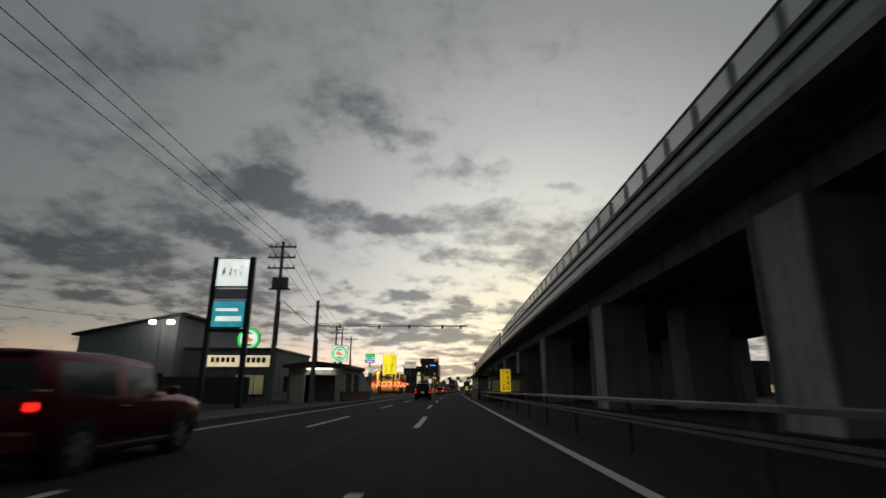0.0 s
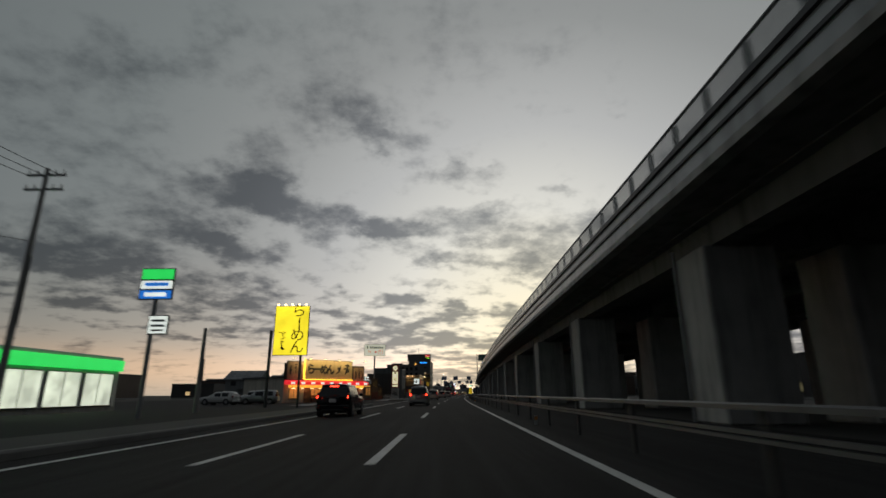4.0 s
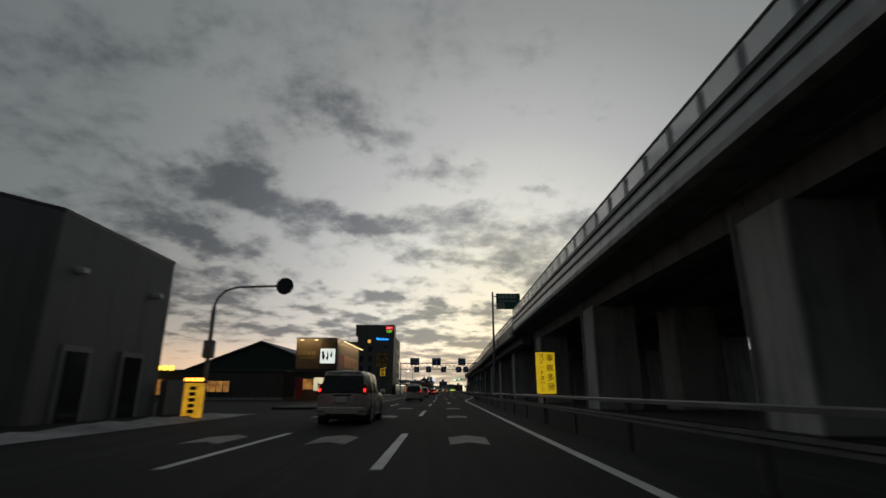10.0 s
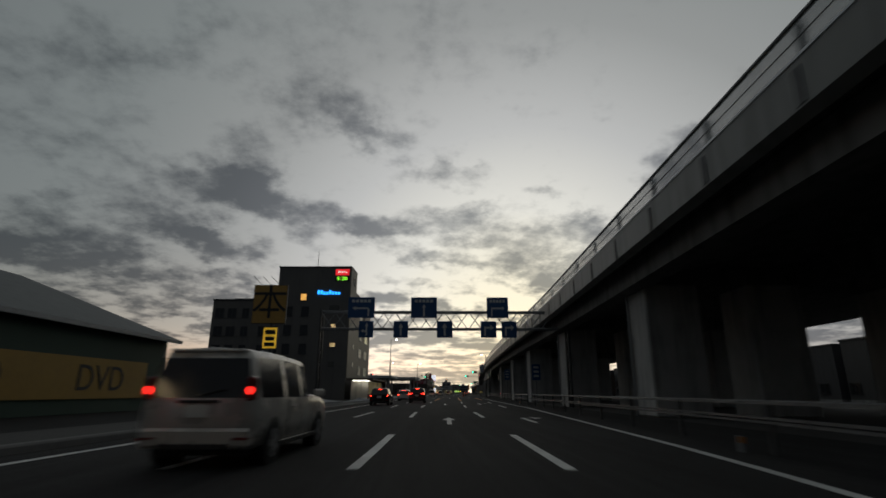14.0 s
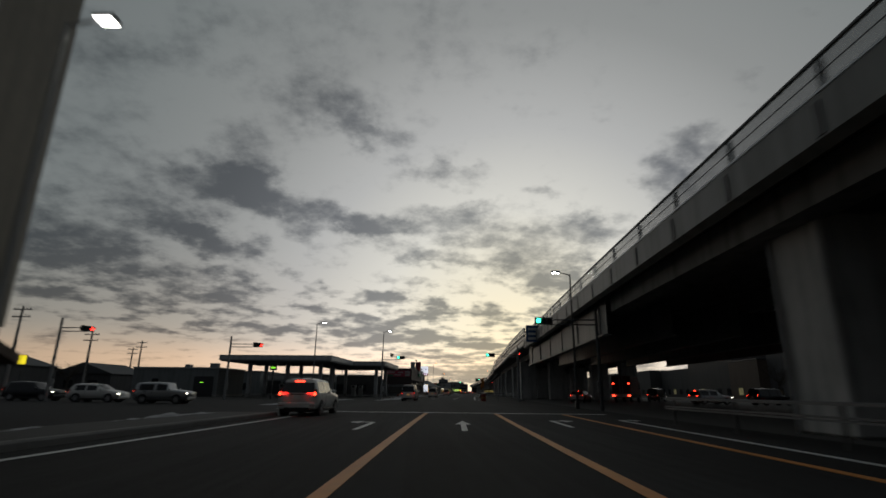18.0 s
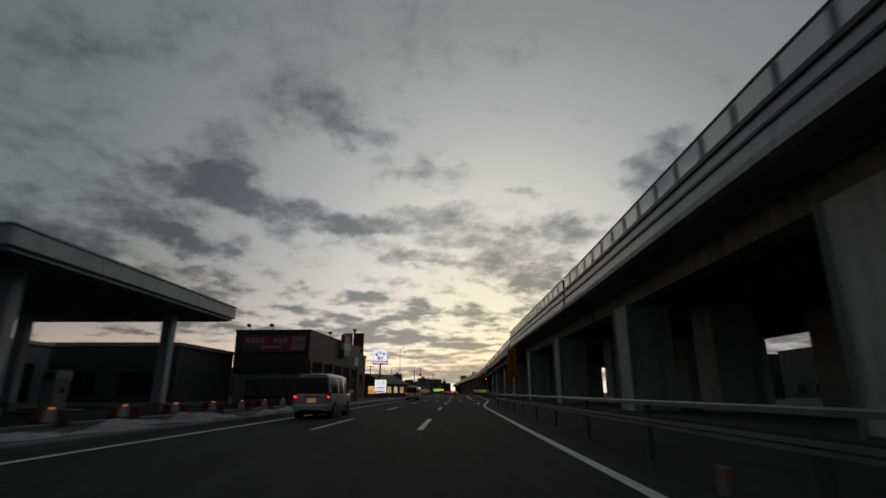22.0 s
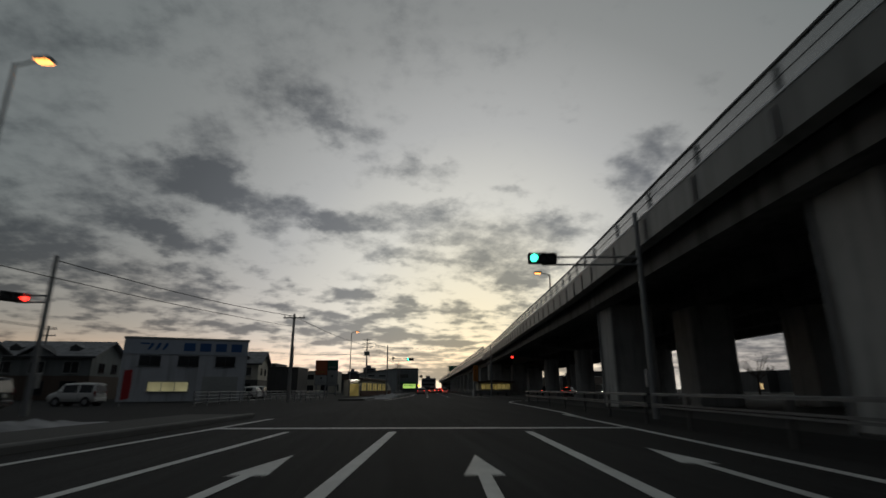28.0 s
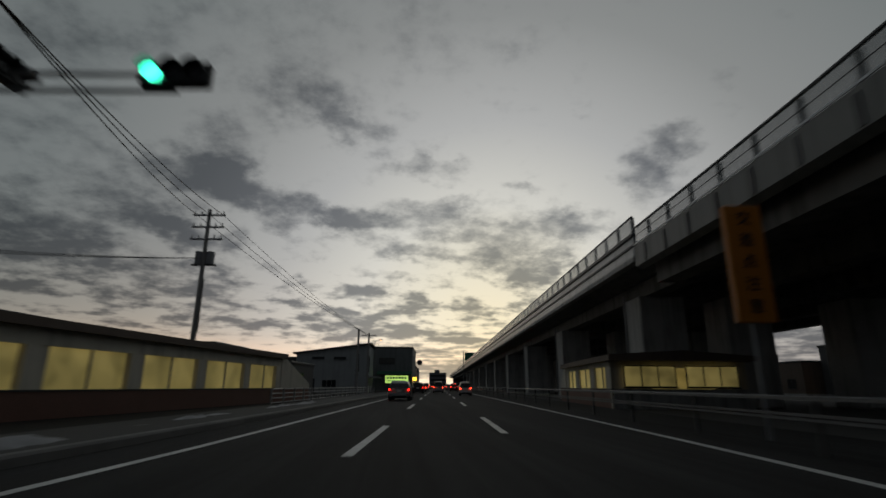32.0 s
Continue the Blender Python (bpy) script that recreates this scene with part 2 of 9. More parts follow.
def mat(name, color, rough=0.7, metal=0.0, vary=0.25, scale=4.0, bump=0.0, bscale=40.0, spec=0.5, per_object=0.0, stain=0.0):
    """A surface with grain and broad stains of its own."""
    if name in MATS:
        return MATS[name]
    m = bpy.data.materials.new(name)
    m.use_nodes = True
    nt = m.node_tree
    b = nt.nodes["Principled BSDF"]
    b.inputs["Roughness"].default_value, b.inputs["Metallic"].default_value = rough, metal
    b.inputs["Specular IOR Level"].default_value = spec
    tc = nt.nodes.new("ShaderNodeTexCoord")
    src = tc.outputs["Object"]
    nz = nt.nodes.new("ShaderNodeTexNoise")
    nz.inputs["Scale"].default_value, nz.inputs["Detail"].default_value = scale, 6
    nt.links.new(src, nz.inputs["Vector"])
    nb = nt.nodes.new("ShaderNodeTexNoise")
    nb.inputs["Scale"].default_value, nb.inputs["Detail"].default_value = scale * 0.12, 4
    nt.links.new(src, nb.inputs["Vector"])
    add = nt.nodes.new("ShaderNodeMath")
    add.operation = "ADD"
    nt.links.new(nz.outputs["Fac"], add.inputs[0])
    nt.links.new(nb.outputs["Fac"], add.inputs[1])
    mr = nt.nodes.new("ShaderNodeMapRange")
    nt.links.new(add.outputs[0], mr.inputs[0])
    mr.inputs[1].default_value, mr.inputs[2].default_value = 0.6, 1.4
    mr.inputs[3].default_value, mr.inputs[4].default_value = 1 - vary, 1 + vary
    val = mr.outputs[0]
    if per_object:
        oi = nt.nodes.new("ShaderNodeObjectInfo")
        m2 = nt.nodes.new("ShaderNodeMapRange")
        nt.links.new(oi.outputs["Random"], m2.inputs[0])
        m2.inputs[3].default_value, m2.inputs[4].default_value = 1 - per_object, 1 + per_object
        mm = nt.nodes.new("ShaderNodeMath")
        mm.operation = "MULTIPLY"
        nt.links.new(val, mm.inputs[0])
        nt.links.new(m2.outputs[0], mm.inputs[1])
        val = mm.outputs[0]
    mx = nt.nodes.new("ShaderNodeVectorMath")
    mx.operation = "SCALE"
    mx.inputs[0].default_value = color[:3]
    nt.links.new(val, mx.inputs["Scale"])
    col = mx.outputs[0]
    if stain:
        # streaks that run down
        mp = nt.nodes.new("ShaderNodeMapping")
        mp.inputs["Scale"].default_value = (1.3, 1.3, 0.12)
        nt.links.new(src, mp.inputs[0])
        ns = nt.nodes.new("ShaderNodeTexNoise")
        ns.inputs["Scale"].default_value, ns.inputs["Detail"].default_value = 1.6, 7
        nt.links.new(mp.outputs[0], ns.inputs["Vector"])
        ms = nt.nodes.new("ShaderNodeMapRange")
        nt.links.new(ns.outputs["Fac"], ms.inputs[0])
        ms.inputs[1].default_value, ms.inputs[2].default_value, ms.inputs[3].default_value, ms.inputs[4].default_value = 0.48, 0.66, 1.0, 1 - stain
        m3 = nt.nodes.new("ShaderNodeVectorMath")
        m3.operation = "SCALE"
        nt.links.new(col, m3.inputs[0])
        nt.links.new(ms.outputs[0], m3.inputs["Scale"])
        col = m3.outputs[0]
    nt.links.new(col, b.inputs["Base Color"])
    rr = nt.nodes.new("ShaderNodeMapRange")
    nt.links.new(nz.outputs["Fac"], rr.inputs[0])
    rr.inputs[3].default_value, rr.inputs[4].default_value = max(0.02, rough - 0.08), min(1, rough + 0.08)
    nt.links.new(rr.outputs[0], b.inputs["Roughness"])
    if bump:
        nf = nt.nodes.new("ShaderNodeTexNoise")
        nf.inputs["Scale"].default_value, nf.inputs["Detail"].default_value = bscale, 5
        nt.links.new(src, nf.inputs["Vector"])
        bp = nt.nodes.new("ShaderNodeBump")
        bp.inputs["Strength"].default_value, bp.inputs["Distance"].default_value = bump, 0.02
        nt.links.new(nf.outputs["Fac"], bp.inputs["Height"])
        nt.links.new(bp.outputs[0], b.inputs["Normal"])
    MATS[name] = m
    return m


def lit(name, color, strength, vary=0.0, scale=2.0):
    """What gives off light: lamps, lit signs and windows."""
    if name in MATS:
        return MATS[name]
    m = bpy.data.materials.new(name)
    m.use_nodes = True
    nt = m.node_tree
    b = nt.nodes["Principled BSDF"]
    b.inputs["Base Color"].default_value = (*[min(0.8, c) for c in color], 1)
    b.inputs["Roughness"].default_value = 0.4
    b.inputs["Emission Color"].default_value = (*color, 1)
    b.inputs["Emission Strength"].default_value = strength
    if vary:
        tc = nt.nodes.new("ShaderNodeTexCoord")
        nz = nt.nodes.new("ShaderNodeTexNoise")
        nz.inputs["Scale"].default_value = scale
        nt.links.new(tc.outputs["Object"], nz.inputs["Vector"])
        mr = nt.nodes.new("ShaderNodeMapRange")
        nt.links.new(nz.outputs["Fac"], mr.inputs[0])
        mr.inputs[1].default_value, mr.inputs[2].default_value = 0.3, 0.7
        mr.inputs[3].default_value, mr.inputs[4].default_value = strength * (1 - vary), strength * (1 + vary)
        nt.links.new(mr.outputs[0], b.inputs["Emission Strength"])
    MATS[name] = m
    return m


def glass(name, color=(0.6, 0.65, 0.65), rough=0.05, alpha=0.5):
    """Clear or frosted sheet, thin: part lets through, part mirrors."""
    if name in MATS:
        return MATS[name]
    m = bpy.data.materials.new(name)
    m.use_nodes = True
    nt = m.node_tree
    b = nt.nodes["Principled BSDF"]
    b.inputs["Base Color"].default_value = (*color, 1)
    b.inputs["Roughness"].default_value = rough
    b.inputs["Alpha"].default_value = alpha
    MATS[name] = m
    return m


asphalt = mat("asphalt", (0.0165, 0.0165, 0.017), 0.9, spec=0.25, vary=0.28, scale=1.2, bump=0.35, bscale=120)
def along_road_wear(m, low, high):
    """Streaks and polished wheel tracks drawn out along the road."""
    nt = m.node_tree
    b = nt.nodes["Principled BSDF"]
    src = b.inputs["Base Color"].links[0].from_socket
    tc = nt.nodes.new("ShaderNodeTexCoord")
    val = None
    for sx_, sy_, det in ((1.1, 0.012, 4), (5.0, 0.10, 6), (0.35, 0.09, 5)):
        mp = nt.nodes.new("ShaderNodeMapping")
        mp.inputs["Rotation"].default_value = (0, 0, radians(-3.5))
        mp.inputs["Scale"].default_value = (sx_, sy_, 1)
        nt.links.new(tc.outputs["Object"], mp.inputs[0])
        nz = nt.nodes.new("ShaderNodeTexNoise")
        nz.inputs["Scale"].default_value, nz.inputs["Detail"].default_value = 1.0, det
        nt.links.new(mp.outputs[0], nz.inputs["Vector"])
        mr = nt.nodes.new("ShaderNodeMapRange")
        nt.links.new(nz.outputs["Fac"], mr.inputs[0])
        mr.inputs[1].default_value, mr.inputs[2].default_value, mr.inputs[3].default_value, mr.inputs[4].default_value = 0.32, 0.68, low, high
        if val is None:
            val = mr.outputs[0]
        else:
            mm = nt.nodes.new("ShaderNodeMath")
            mm.operation = "MULTIPLY"
            nt.links.new(val, mm.inputs[0])
            nt.links.new(mr.outputs[0], mm.inputs[1])
            val = mm.outputs[0]
    sc = nt.nodes.new("ShaderNodeVectorMath")
    sc.operation = "SCALE"
    nt.links.new(src, sc.inputs[0])
    nt.links.new(val, sc.inputs["Scale"])
    nt.links.new(sc.outputs[0], b.inputs["Base Color"])


along_road_wear(asphalt, 0.68, 1.32)
asphalt_lot = mat("asphalt_lot", (0.015, 0.015, 0.016), 0.9, spec=0.2, vary=0.3, scale=0.8, bump=0.3, bscale=90)
soil = mat("soil", (0.045, 0.042, 0.036), 0.95, vary=0.4, scale=0.4, bump=0.4, bscale=12)
gravel = mat("dusty_gravel", (0.05, 0.049, 0.046), 0.95, vary=0.35, scale=0.7, bump=0.4, bscale=30)
paint = mat("road_paint", (0.62, 0.62, 0.60), 0.6, vary=0.30, scale=5, bump=0.1, bscale=60)
paint_worn = mat("worn_road_paint", (0.26, 0.245, 0.22), 0.7, vary=0.5, scale=7)
paint_orange = mat("road_paint_orange", (0.60, 0.24, 0.05), 0.6, vary=0.25, scale=5)
paving = mat("paving", (0.036, 0.035, 0.034), 0.85, vary=0.25, scale=3, bump=0.2)
kerb_m = mat("kerb_concrete", (0.15, 0.148, 0.143), 0.85, vary=0.25, scale=4, per_object=0.1)
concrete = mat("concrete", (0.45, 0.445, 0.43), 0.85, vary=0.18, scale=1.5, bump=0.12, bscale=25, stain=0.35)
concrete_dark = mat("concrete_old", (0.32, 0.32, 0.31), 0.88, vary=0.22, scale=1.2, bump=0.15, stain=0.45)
# darker copy for the deck's underside: its shade is put into the colour
soffit_dark = mat("shaded_concrete", (0.20, 0.199, 0.193), 0.9, vary=0.25, scale=0.8, stain=0.4)
steel_girder = mat("painted_steel", (0.18, 0.188, 0.185), 0.5, vary=0.15, scale=0.8, stain=0.3)
galv = mat("galvanised_steel", (0.42, 0.43, 0.44), 0.38, 0.75, vary=0.15, scale=6)
steel_grey = mat("grey_post_paint", (0.25, 0.255, 0.26), 0.5, 0.2, vary=0.15, scale=5)
steel_dark = mat("dark_steel", (0.05, 0.052, 0.055), 0.5, 0.4, vary=0.2, scale=5)
pole_concrete = mat("pole_concrete", (0.28, 0.27, 0.26), 0.85, vary=0.2, scale=3)
snow_m = mat("old_snow", (0.27, 0.272, 0.282), 0.85, vary=0.6, scale=2.2, bump=0.6, bscale=6)
panel_clear = glass("screen_panel", (0.26, 0.28, 0.29), 0.25, 0.52)
panel_grey = mat("screen_metal", (0.36, 0.375, 0.385), 0.36, 0.3, vary=0.15, scale=2, stain=0.25)
black_plastic = mat("black_plastic", (0.02, 0.02, 0.02), 0.5, vary=0.2)
white_wall = mat("white_render", (0.62, 0.62, 0.60), 0.8, vary=0.1, scale=1.5, stain=0.2)
cream_wall = mat("cream_render", (0.55, 0.52, 0.44), 0.8, vary=0.1, scale=1.5, stain=0.25)
grey_wall = mat("grey_siding", (0.20, 0.215, 0.215), 0.7, vary=0.12, scale=1.2, stain=0.2)
dark_wall = mat("dark_siding", (0.07, 0.068, 0.066), 0.7, vary=0.15, scale=2, stain=0.15)
brown_wall = mat("brown_siding", (0.11, 0.08, 0.062), 0.7, vary=0.15, scale=2, stain=0.15)
roof_dark = mat("dark_roof_tiles", (0.06, 0.062, 0.065), 0.7, vary=0.2, scale=6, bump=0.3, bscale=8)
window_dark = mat("window_glass_dark", (0.02, 0.022, 0.025), 0.08, vary=0.2)
rubber = mat("tyre_rubber", (0.02, 0.02, 0.02), 0.85, vary=0.2)
timber = mat("timber", (0.20, 0.12, 0.065), 0.6, vary=0.3, scale=8)
brown_base = mat("brown_tile", (0.14, 0.062, 0.045), 0.6, vary=0.2, scale=6, per_object=0.12)
warm_lamp = lit("warm_window", (1.0, 0.50, 0.12), 0.65, 0.5, 1.2)
warm_soft = lit("warm_window_soft", (1.0, 0.68, 0.32), 0.45, 0.6, 0.8)
cool_lamp = lit("cool_window", (0.92, 1.0, 0.78), 0.6, 0.4, 1.0)
tube_lamp = lit("fluorescent_tube", (1.0, 0.98, 0.85), 4.0)
street_white = lit("street_lamp_white", (1.0, 0.99, 0.90), 14.0)
street_orange = lit("street_lamp_orange", (1.0, 0.32, 0.07), 4.5)
go_green = lit("signal_green", (0.05, 1.0, 0.55), 4.0)
stop_red = lit("signal_red", (1.0, 0.03, 0.02), 5.0)
tail_red = lit("tail_lamp", (1.0, 0.022, 0.015), 3.2)
tail_hot = lit("brake_lamp", (1.0, 0.045, 0.02), 7.0)
amber = lit("amber_lamp", (1.0, 0.36, 0.05), 3.0)


# ---------------------------------------------------------------- building helpers
def obj(name, bm, material, matrix=None, smooth=False):
    me = bpy.data.meshes.new(name)
    bm.to_mesh(me)
    bm.free()
    if smooth:
        for p in me.polygons:
            p.use_smooth = True
    me.materials.append(material)
    ob = new(name, me)
    if matrix is not None:
        ob.matrix_basis = matrix
    return ob


def thing(name, matrix, label, category, group="", kind=""):
    """An empty at the base of a thing."""
    ob = new(name)
    ob.matrix_basis = matrix
    ob.empty_display_size = 0.2
    return tagged(ob, label, category, group, kind)


def part(name, bm, material, parent, label="", smooth=False):
    ob = obj(name, bm, material, smooth=smooth)
    ob.parent = parent
    if label:
        ob["label"] = label
    return ob


def box(bm, lo, hi, m=None, bevel=0.0):
    """A box from its low to its high corner; bevel rounds its edges."""
    c = [(a + b) / 2 for a, b in zip(lo, hi)]
    d = [b - a for a, b in zip(lo, hi)]
    mm = Matrix.Translation(c) @ Matrix.Diagonal((*d, 1))
    r = bmesh.ops.create_cube(bm, size=1.0, matrix=mm)
    vs = r["verts"]
    if bevel:
        es = list({e for v in vs for e in v.link_edges})
        r2 = bmesh.ops.bevel(bm, geom=es, offset=bevel, segments=1, affect="EDGES")
        vs = list({v for f_ in r2["faces"] for v in f_.verts} | {v for v in vs if v.is_valid})
    if m is not None:
        bmesh.ops.transform(bm, matrix=m, verts=[v for v in vs if v.is_valid])
    return bm


def B(lo, hi, m=None, bevel=0.0):
    return box(bmesh.new(), lo, hi, m, bevel)


def tube(bm, p, q, r0, r1=None, seg=10):
    """A round bar from p to q."""
    p, q = Vector(p), Vector(q)
    d = q - p
    mm = Matrix.Translation((p + q) / 2) @ d.to_track_quat("Z", "Y").to_matrix().to_4x4()
    bmesh.ops.create_cone(bm, cap_ends=True, segments=seg, radius1=r0, radius2=r0 if r1 is None else r1, depth=d.length, matrix=mm)
    return bm


def T_(p, q, r0, r1=None, seg=10):
    return tube(bmesh.new(), p, q, r0, r1, seg)


def prism(bm, outline, a, b, axis="y"):
    """A solid with the outline (pairs of x, z; or of x, y when axis is z) drawn out from a to b."""
    def at(u, v, w):
        return {"y": (u, w, v), "z": (u, v, w), "x": (w, u, v)}[axis]
    lo = [bm.verts.new(at(u, v, a)) for u, v in outline]
    hi = [bm.verts.new(at(u, v, b)) for u, v in outline]
    bm.faces.new(lo)
    bm.faces.new(hi[::-1])
    k = len(outline)
    for i in range(k):
        bm.faces.new((lo[i], hi[i], hi[(i + 1) % k], lo[(i + 1) % k]))
    bmesh.ops.recalc_face_normals(bm, faces=bm.faces)
    return bm


def PR(outline, a, b, axis="y"):
    return prism(bmesh.new(), outline, a, b, axis)


def sweep(bm, section, s0, s1, step, shift=None, closed=True, caps=True):
    """A section (n, z pairs) carried along the road from s0 to s1; shift(s) moves it sideways."""
    k = max(1, round((s1 - s0) / step))
    rings = []
    for i in range(k + 1):
        s = s0 + (s1 - s0) * i / k
        d = shift(s) if shift else 0.0
        rings.append([bm.verts.new(W(s, n + d, z)) for n, z in section])
    m = len(section)
    for a, b in zip(rings, rings[1:]):
        for j in range(m if closed else m - 1):
            bm.faces.new((a[j], a[(j + 1) % m], b[(j + 1) % m], b[j]))
    if closed and caps:
        bm.faces.new(rings[0][::-1])
        bm.faces.new(rings[-1])
    bmesh.ops.recalc_face_normals(bm, faces=bm.faces)
    return bm


def SW(section, s0, s1, step=4.0, shift=None, closed=True):
    return sweep(bmesh.new(), section, s0, s1, step, shift, closed)


def rect(n0, n1, z0, z1):
    return [(n0, z0), (n1, z0), (n1, z1), (n0, z1)]


def lay(verts, faces):
    bm = bmesh.new()
    vs = [bm.verts.new(v) for v in verts]
    for f_ in faces:
        bm.faces.new([vs[i] for i in f_])
    return bm


GLYPHS = {}


def glyph(text):
    """Letters of height 1 as a flat mesh, kept for use again."""
    if text not in GLYPHS:
        cu = bpy.data.curves.new("letters", "FONT")
        cu.body, cu.size, cu.extrude, cu.align_x, cu.align_y = text, 1.0, 0.008, "CENTER", "CENTER"
        cu.resolution_u = 4
        tmp = new("letters", cu)
        dg = bpy.context.evaluated_depsgraph_get()
        GLYPHS[text] = bpy.data.meshes.new_from_object(tmp.evaluated_get(dg))
        bpy.data.objects.remove(tmp)
        bpy.data.curves.remove(cu)
    return GLYPHS[text]


for ch in [*"スリップ注意路面凍結スピードダウン事故多発交差点", "16", "らーめん", "ら", "ー", "め", "ん", "本", "DVD", "24h", "5", ":", "2", "0", "P", "IN"]:
    glyph(ch)


def words(name, text, size, material, parent, matrix, label=""):
    """Letters as a mesh, centred, standing in the x-z plane of matrix and facing -y."""
    me = glyph(text).copy()
    me.transform(matrix @ Matrix.Rotation(radians(90), 4, "X") @ Matrix.Diagonal((size, size, 1, 1)))
    me.materials.clear()
    me.materials.append(material)
    ob = new(name, me)
    ob.parent = parent
    if label:
        ob["label"] = label
    return ob

# ---------------------------------------------------------------- ground and road
def right_edge(s):
    """Lateral place of the white line along the right side."""
    return float(np.interp(s, [-60, 235, 262, 290, 345, 400, 405, 450, 480, 540, 545, 590, 612, 1000], [2.1, 2.2, 4.6, 5.9, 6.6, 6.6, 2.1, 2.2, 4.2, 5.1, 5.1, 4.4, 4.9, 4.9]))


def left_edge(s):
    return float(np.interp(s, [-60, 250, 340, 420, 560, 590, 610, 1000], [-6.5, -6.5, -6.6, -6.6, -6.3, -4.9, -4.1, -4.1]))


ground = obj("ground", lay([(-1500, -900, -0.06), (1500, -900, -0.06), (1500, 2600, -0.06), (-1500, 2600, -0.06)], [(0, 1, 2, 3)]), soil)
tagged(ground, "dark bare ground and lots beside the road", "ground", kind="structure")
road = obj("road", SW([(-9.0, -0.05), (9.0, -0.05), (9.0, 0.0), (-9.0, 0.0)], -55, 990, 5.0), asphalt)
tagged(road, "worn dark asphalt road with several lanes", "road", kind="structure")
lot = obj("lot", SW([(-60, -0.05), (-9.0, -0.05), (-9.0, -0.004), (-60, -0.004)], -55, 990, 5.0), asphalt_lot)
tagged(lot, "dark asphalt forecourts and car parks beside the road", "car park", kind="structure")
under = obj("under_deck", SW([(9.0, -0.05), (60, -0.05), (60, -0.006), (9.0, -0.006)], -55, 990, 5.0), gravel)
tagged(under, "dark ground under the elevated road", "ground", kind="structure")


# ---------------------------------------------------------------- the elevated road
def edge(s):
    return float(np.interp(s, [-60, 0, 65, 137, 172, 208, 244, 268, 290, 340, 388, 422, 441, 480, 540, 559, 578, 614, 1000],
                           [7.1, 7.1, 7.07, 7.03, 7.05, 6.9, 6.9, 7.3, 7.8, 8.2, 8.6, 8.1, 8.2, 7.54, 7.8, 8.3, 8.5, 9.4, 9.6]))


via = thing("elevated_road", Matrix.Identity(4), "long grey concrete and steel elevated road on square piers", "elevated road", kind="structure")
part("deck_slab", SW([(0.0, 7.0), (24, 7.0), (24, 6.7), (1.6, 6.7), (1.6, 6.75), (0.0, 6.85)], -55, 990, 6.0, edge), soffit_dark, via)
part("far_parapet", SW(rect(23.8, 24.0, 6.6, 8.6), -55, 990, 6.0, edge), concrete_dark, via)
PIERS = [-20, -3, 14.2, 31.5, 50, 69, 87, 104.5, 121, 138.5, 155.3, 172.6, 190.4, 207.6, 224.4, 242, 259.8, 277.5, 295, 313.2, 330, 350.5,
         423.2, 441.5, 460, 477.8, 497, 515.5, 538, 557.5, 632, 650, 668, 686, 704, 722, 742, 762, 782, 802]
first_pier = None
for i, s in enumerate(PIERS):
    m = F(s - 0.75, edge(s) + 1.65)
    if first_pier is not None:
        copy_thing(first_pier, m)
        continue
    pier = thing("pier", m, "square grey concrete pier under the deck", "pier", "piers of the elevated road", kind="structure")
    for x in (0.0, 4.7, 11.6, 16.3):
        part("column", B((x, -1.6, 0.0), (x + 2.5, 0.75, 5.9), bevel=0.07), concrete, pier, smooth=False)
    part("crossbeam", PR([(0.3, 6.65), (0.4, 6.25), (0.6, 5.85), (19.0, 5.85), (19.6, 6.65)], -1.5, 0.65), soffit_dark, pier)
    part("drain_pipe", T_((-0.09, 0.5, 0), (-0.09, 0.5, 6.2), 0.06, seg=8), steel_grey, pier)
    first_pier = pier
# round piers in the second crossing
round_pier = thing("pier", F(583.2, 16.3), "round grey concrete pier at the crossing", "pier", "piers of the elevated road", kind="structure")
for x in (0.0, 9.0):
    part("column", T_((x, 0, 0), (x, 0, 5.6), 1.0, seg=32), concrete, round_pier)
    part("column_base", T_((x, 0, 0), (x, 0, 0.5), 1.3, seg=32), concrete_dark, round_pier)
part("crossbeam", PR([(-5.5, 6.65), (-5.2, 5.8), (-1.5, 5.3), (13.0, 5.3), (14.0, 6.65)], -1.1, 1.1), soffit_dark, round_pier)
copy_thing(round_pier, F(602.4, 17.1))
SECTIONS_A = [(-55, 70.5), (74, 227.6), (401.15, 446.6), (447.2, 482.3), (625.5, 990)]
SECTIONS_B = [(227.8, 401.0), (482.5, 625.2)]
post_grey = mat("weathered_post", (0.10, 0.102, 0.105), 0.55, 0.3, vary=0.2, scale=5)
POST_MESH = B((-0.06, -0.09, 7.0), (0.07, 0.09, 9.12))
post_me = bpy.data.meshes.new("post")
POST_MESH.to_mesh(post_me)
post_me.materials.append(post_grey)
POSTB = box(B((-0.05, -0.08, 7.2), (0.08, 0.08, 8.44)), (-0.30, -0.10, 6.55), (-0.255, 0.10, 7.35))
postb_me = bpy.data.meshes.new("post")
POSTB.to_mesh(postb_me)
postb_me.materials.append(post_grey)


def posts(a, b, step, me):
    k = int((b - a) / step)
    for i in range(k + 1):
        s = a + i * step
        ob = new("post", me)
        ob.parent = via
        ob.matrix_basis = F(s, edge(s) + 0.12)


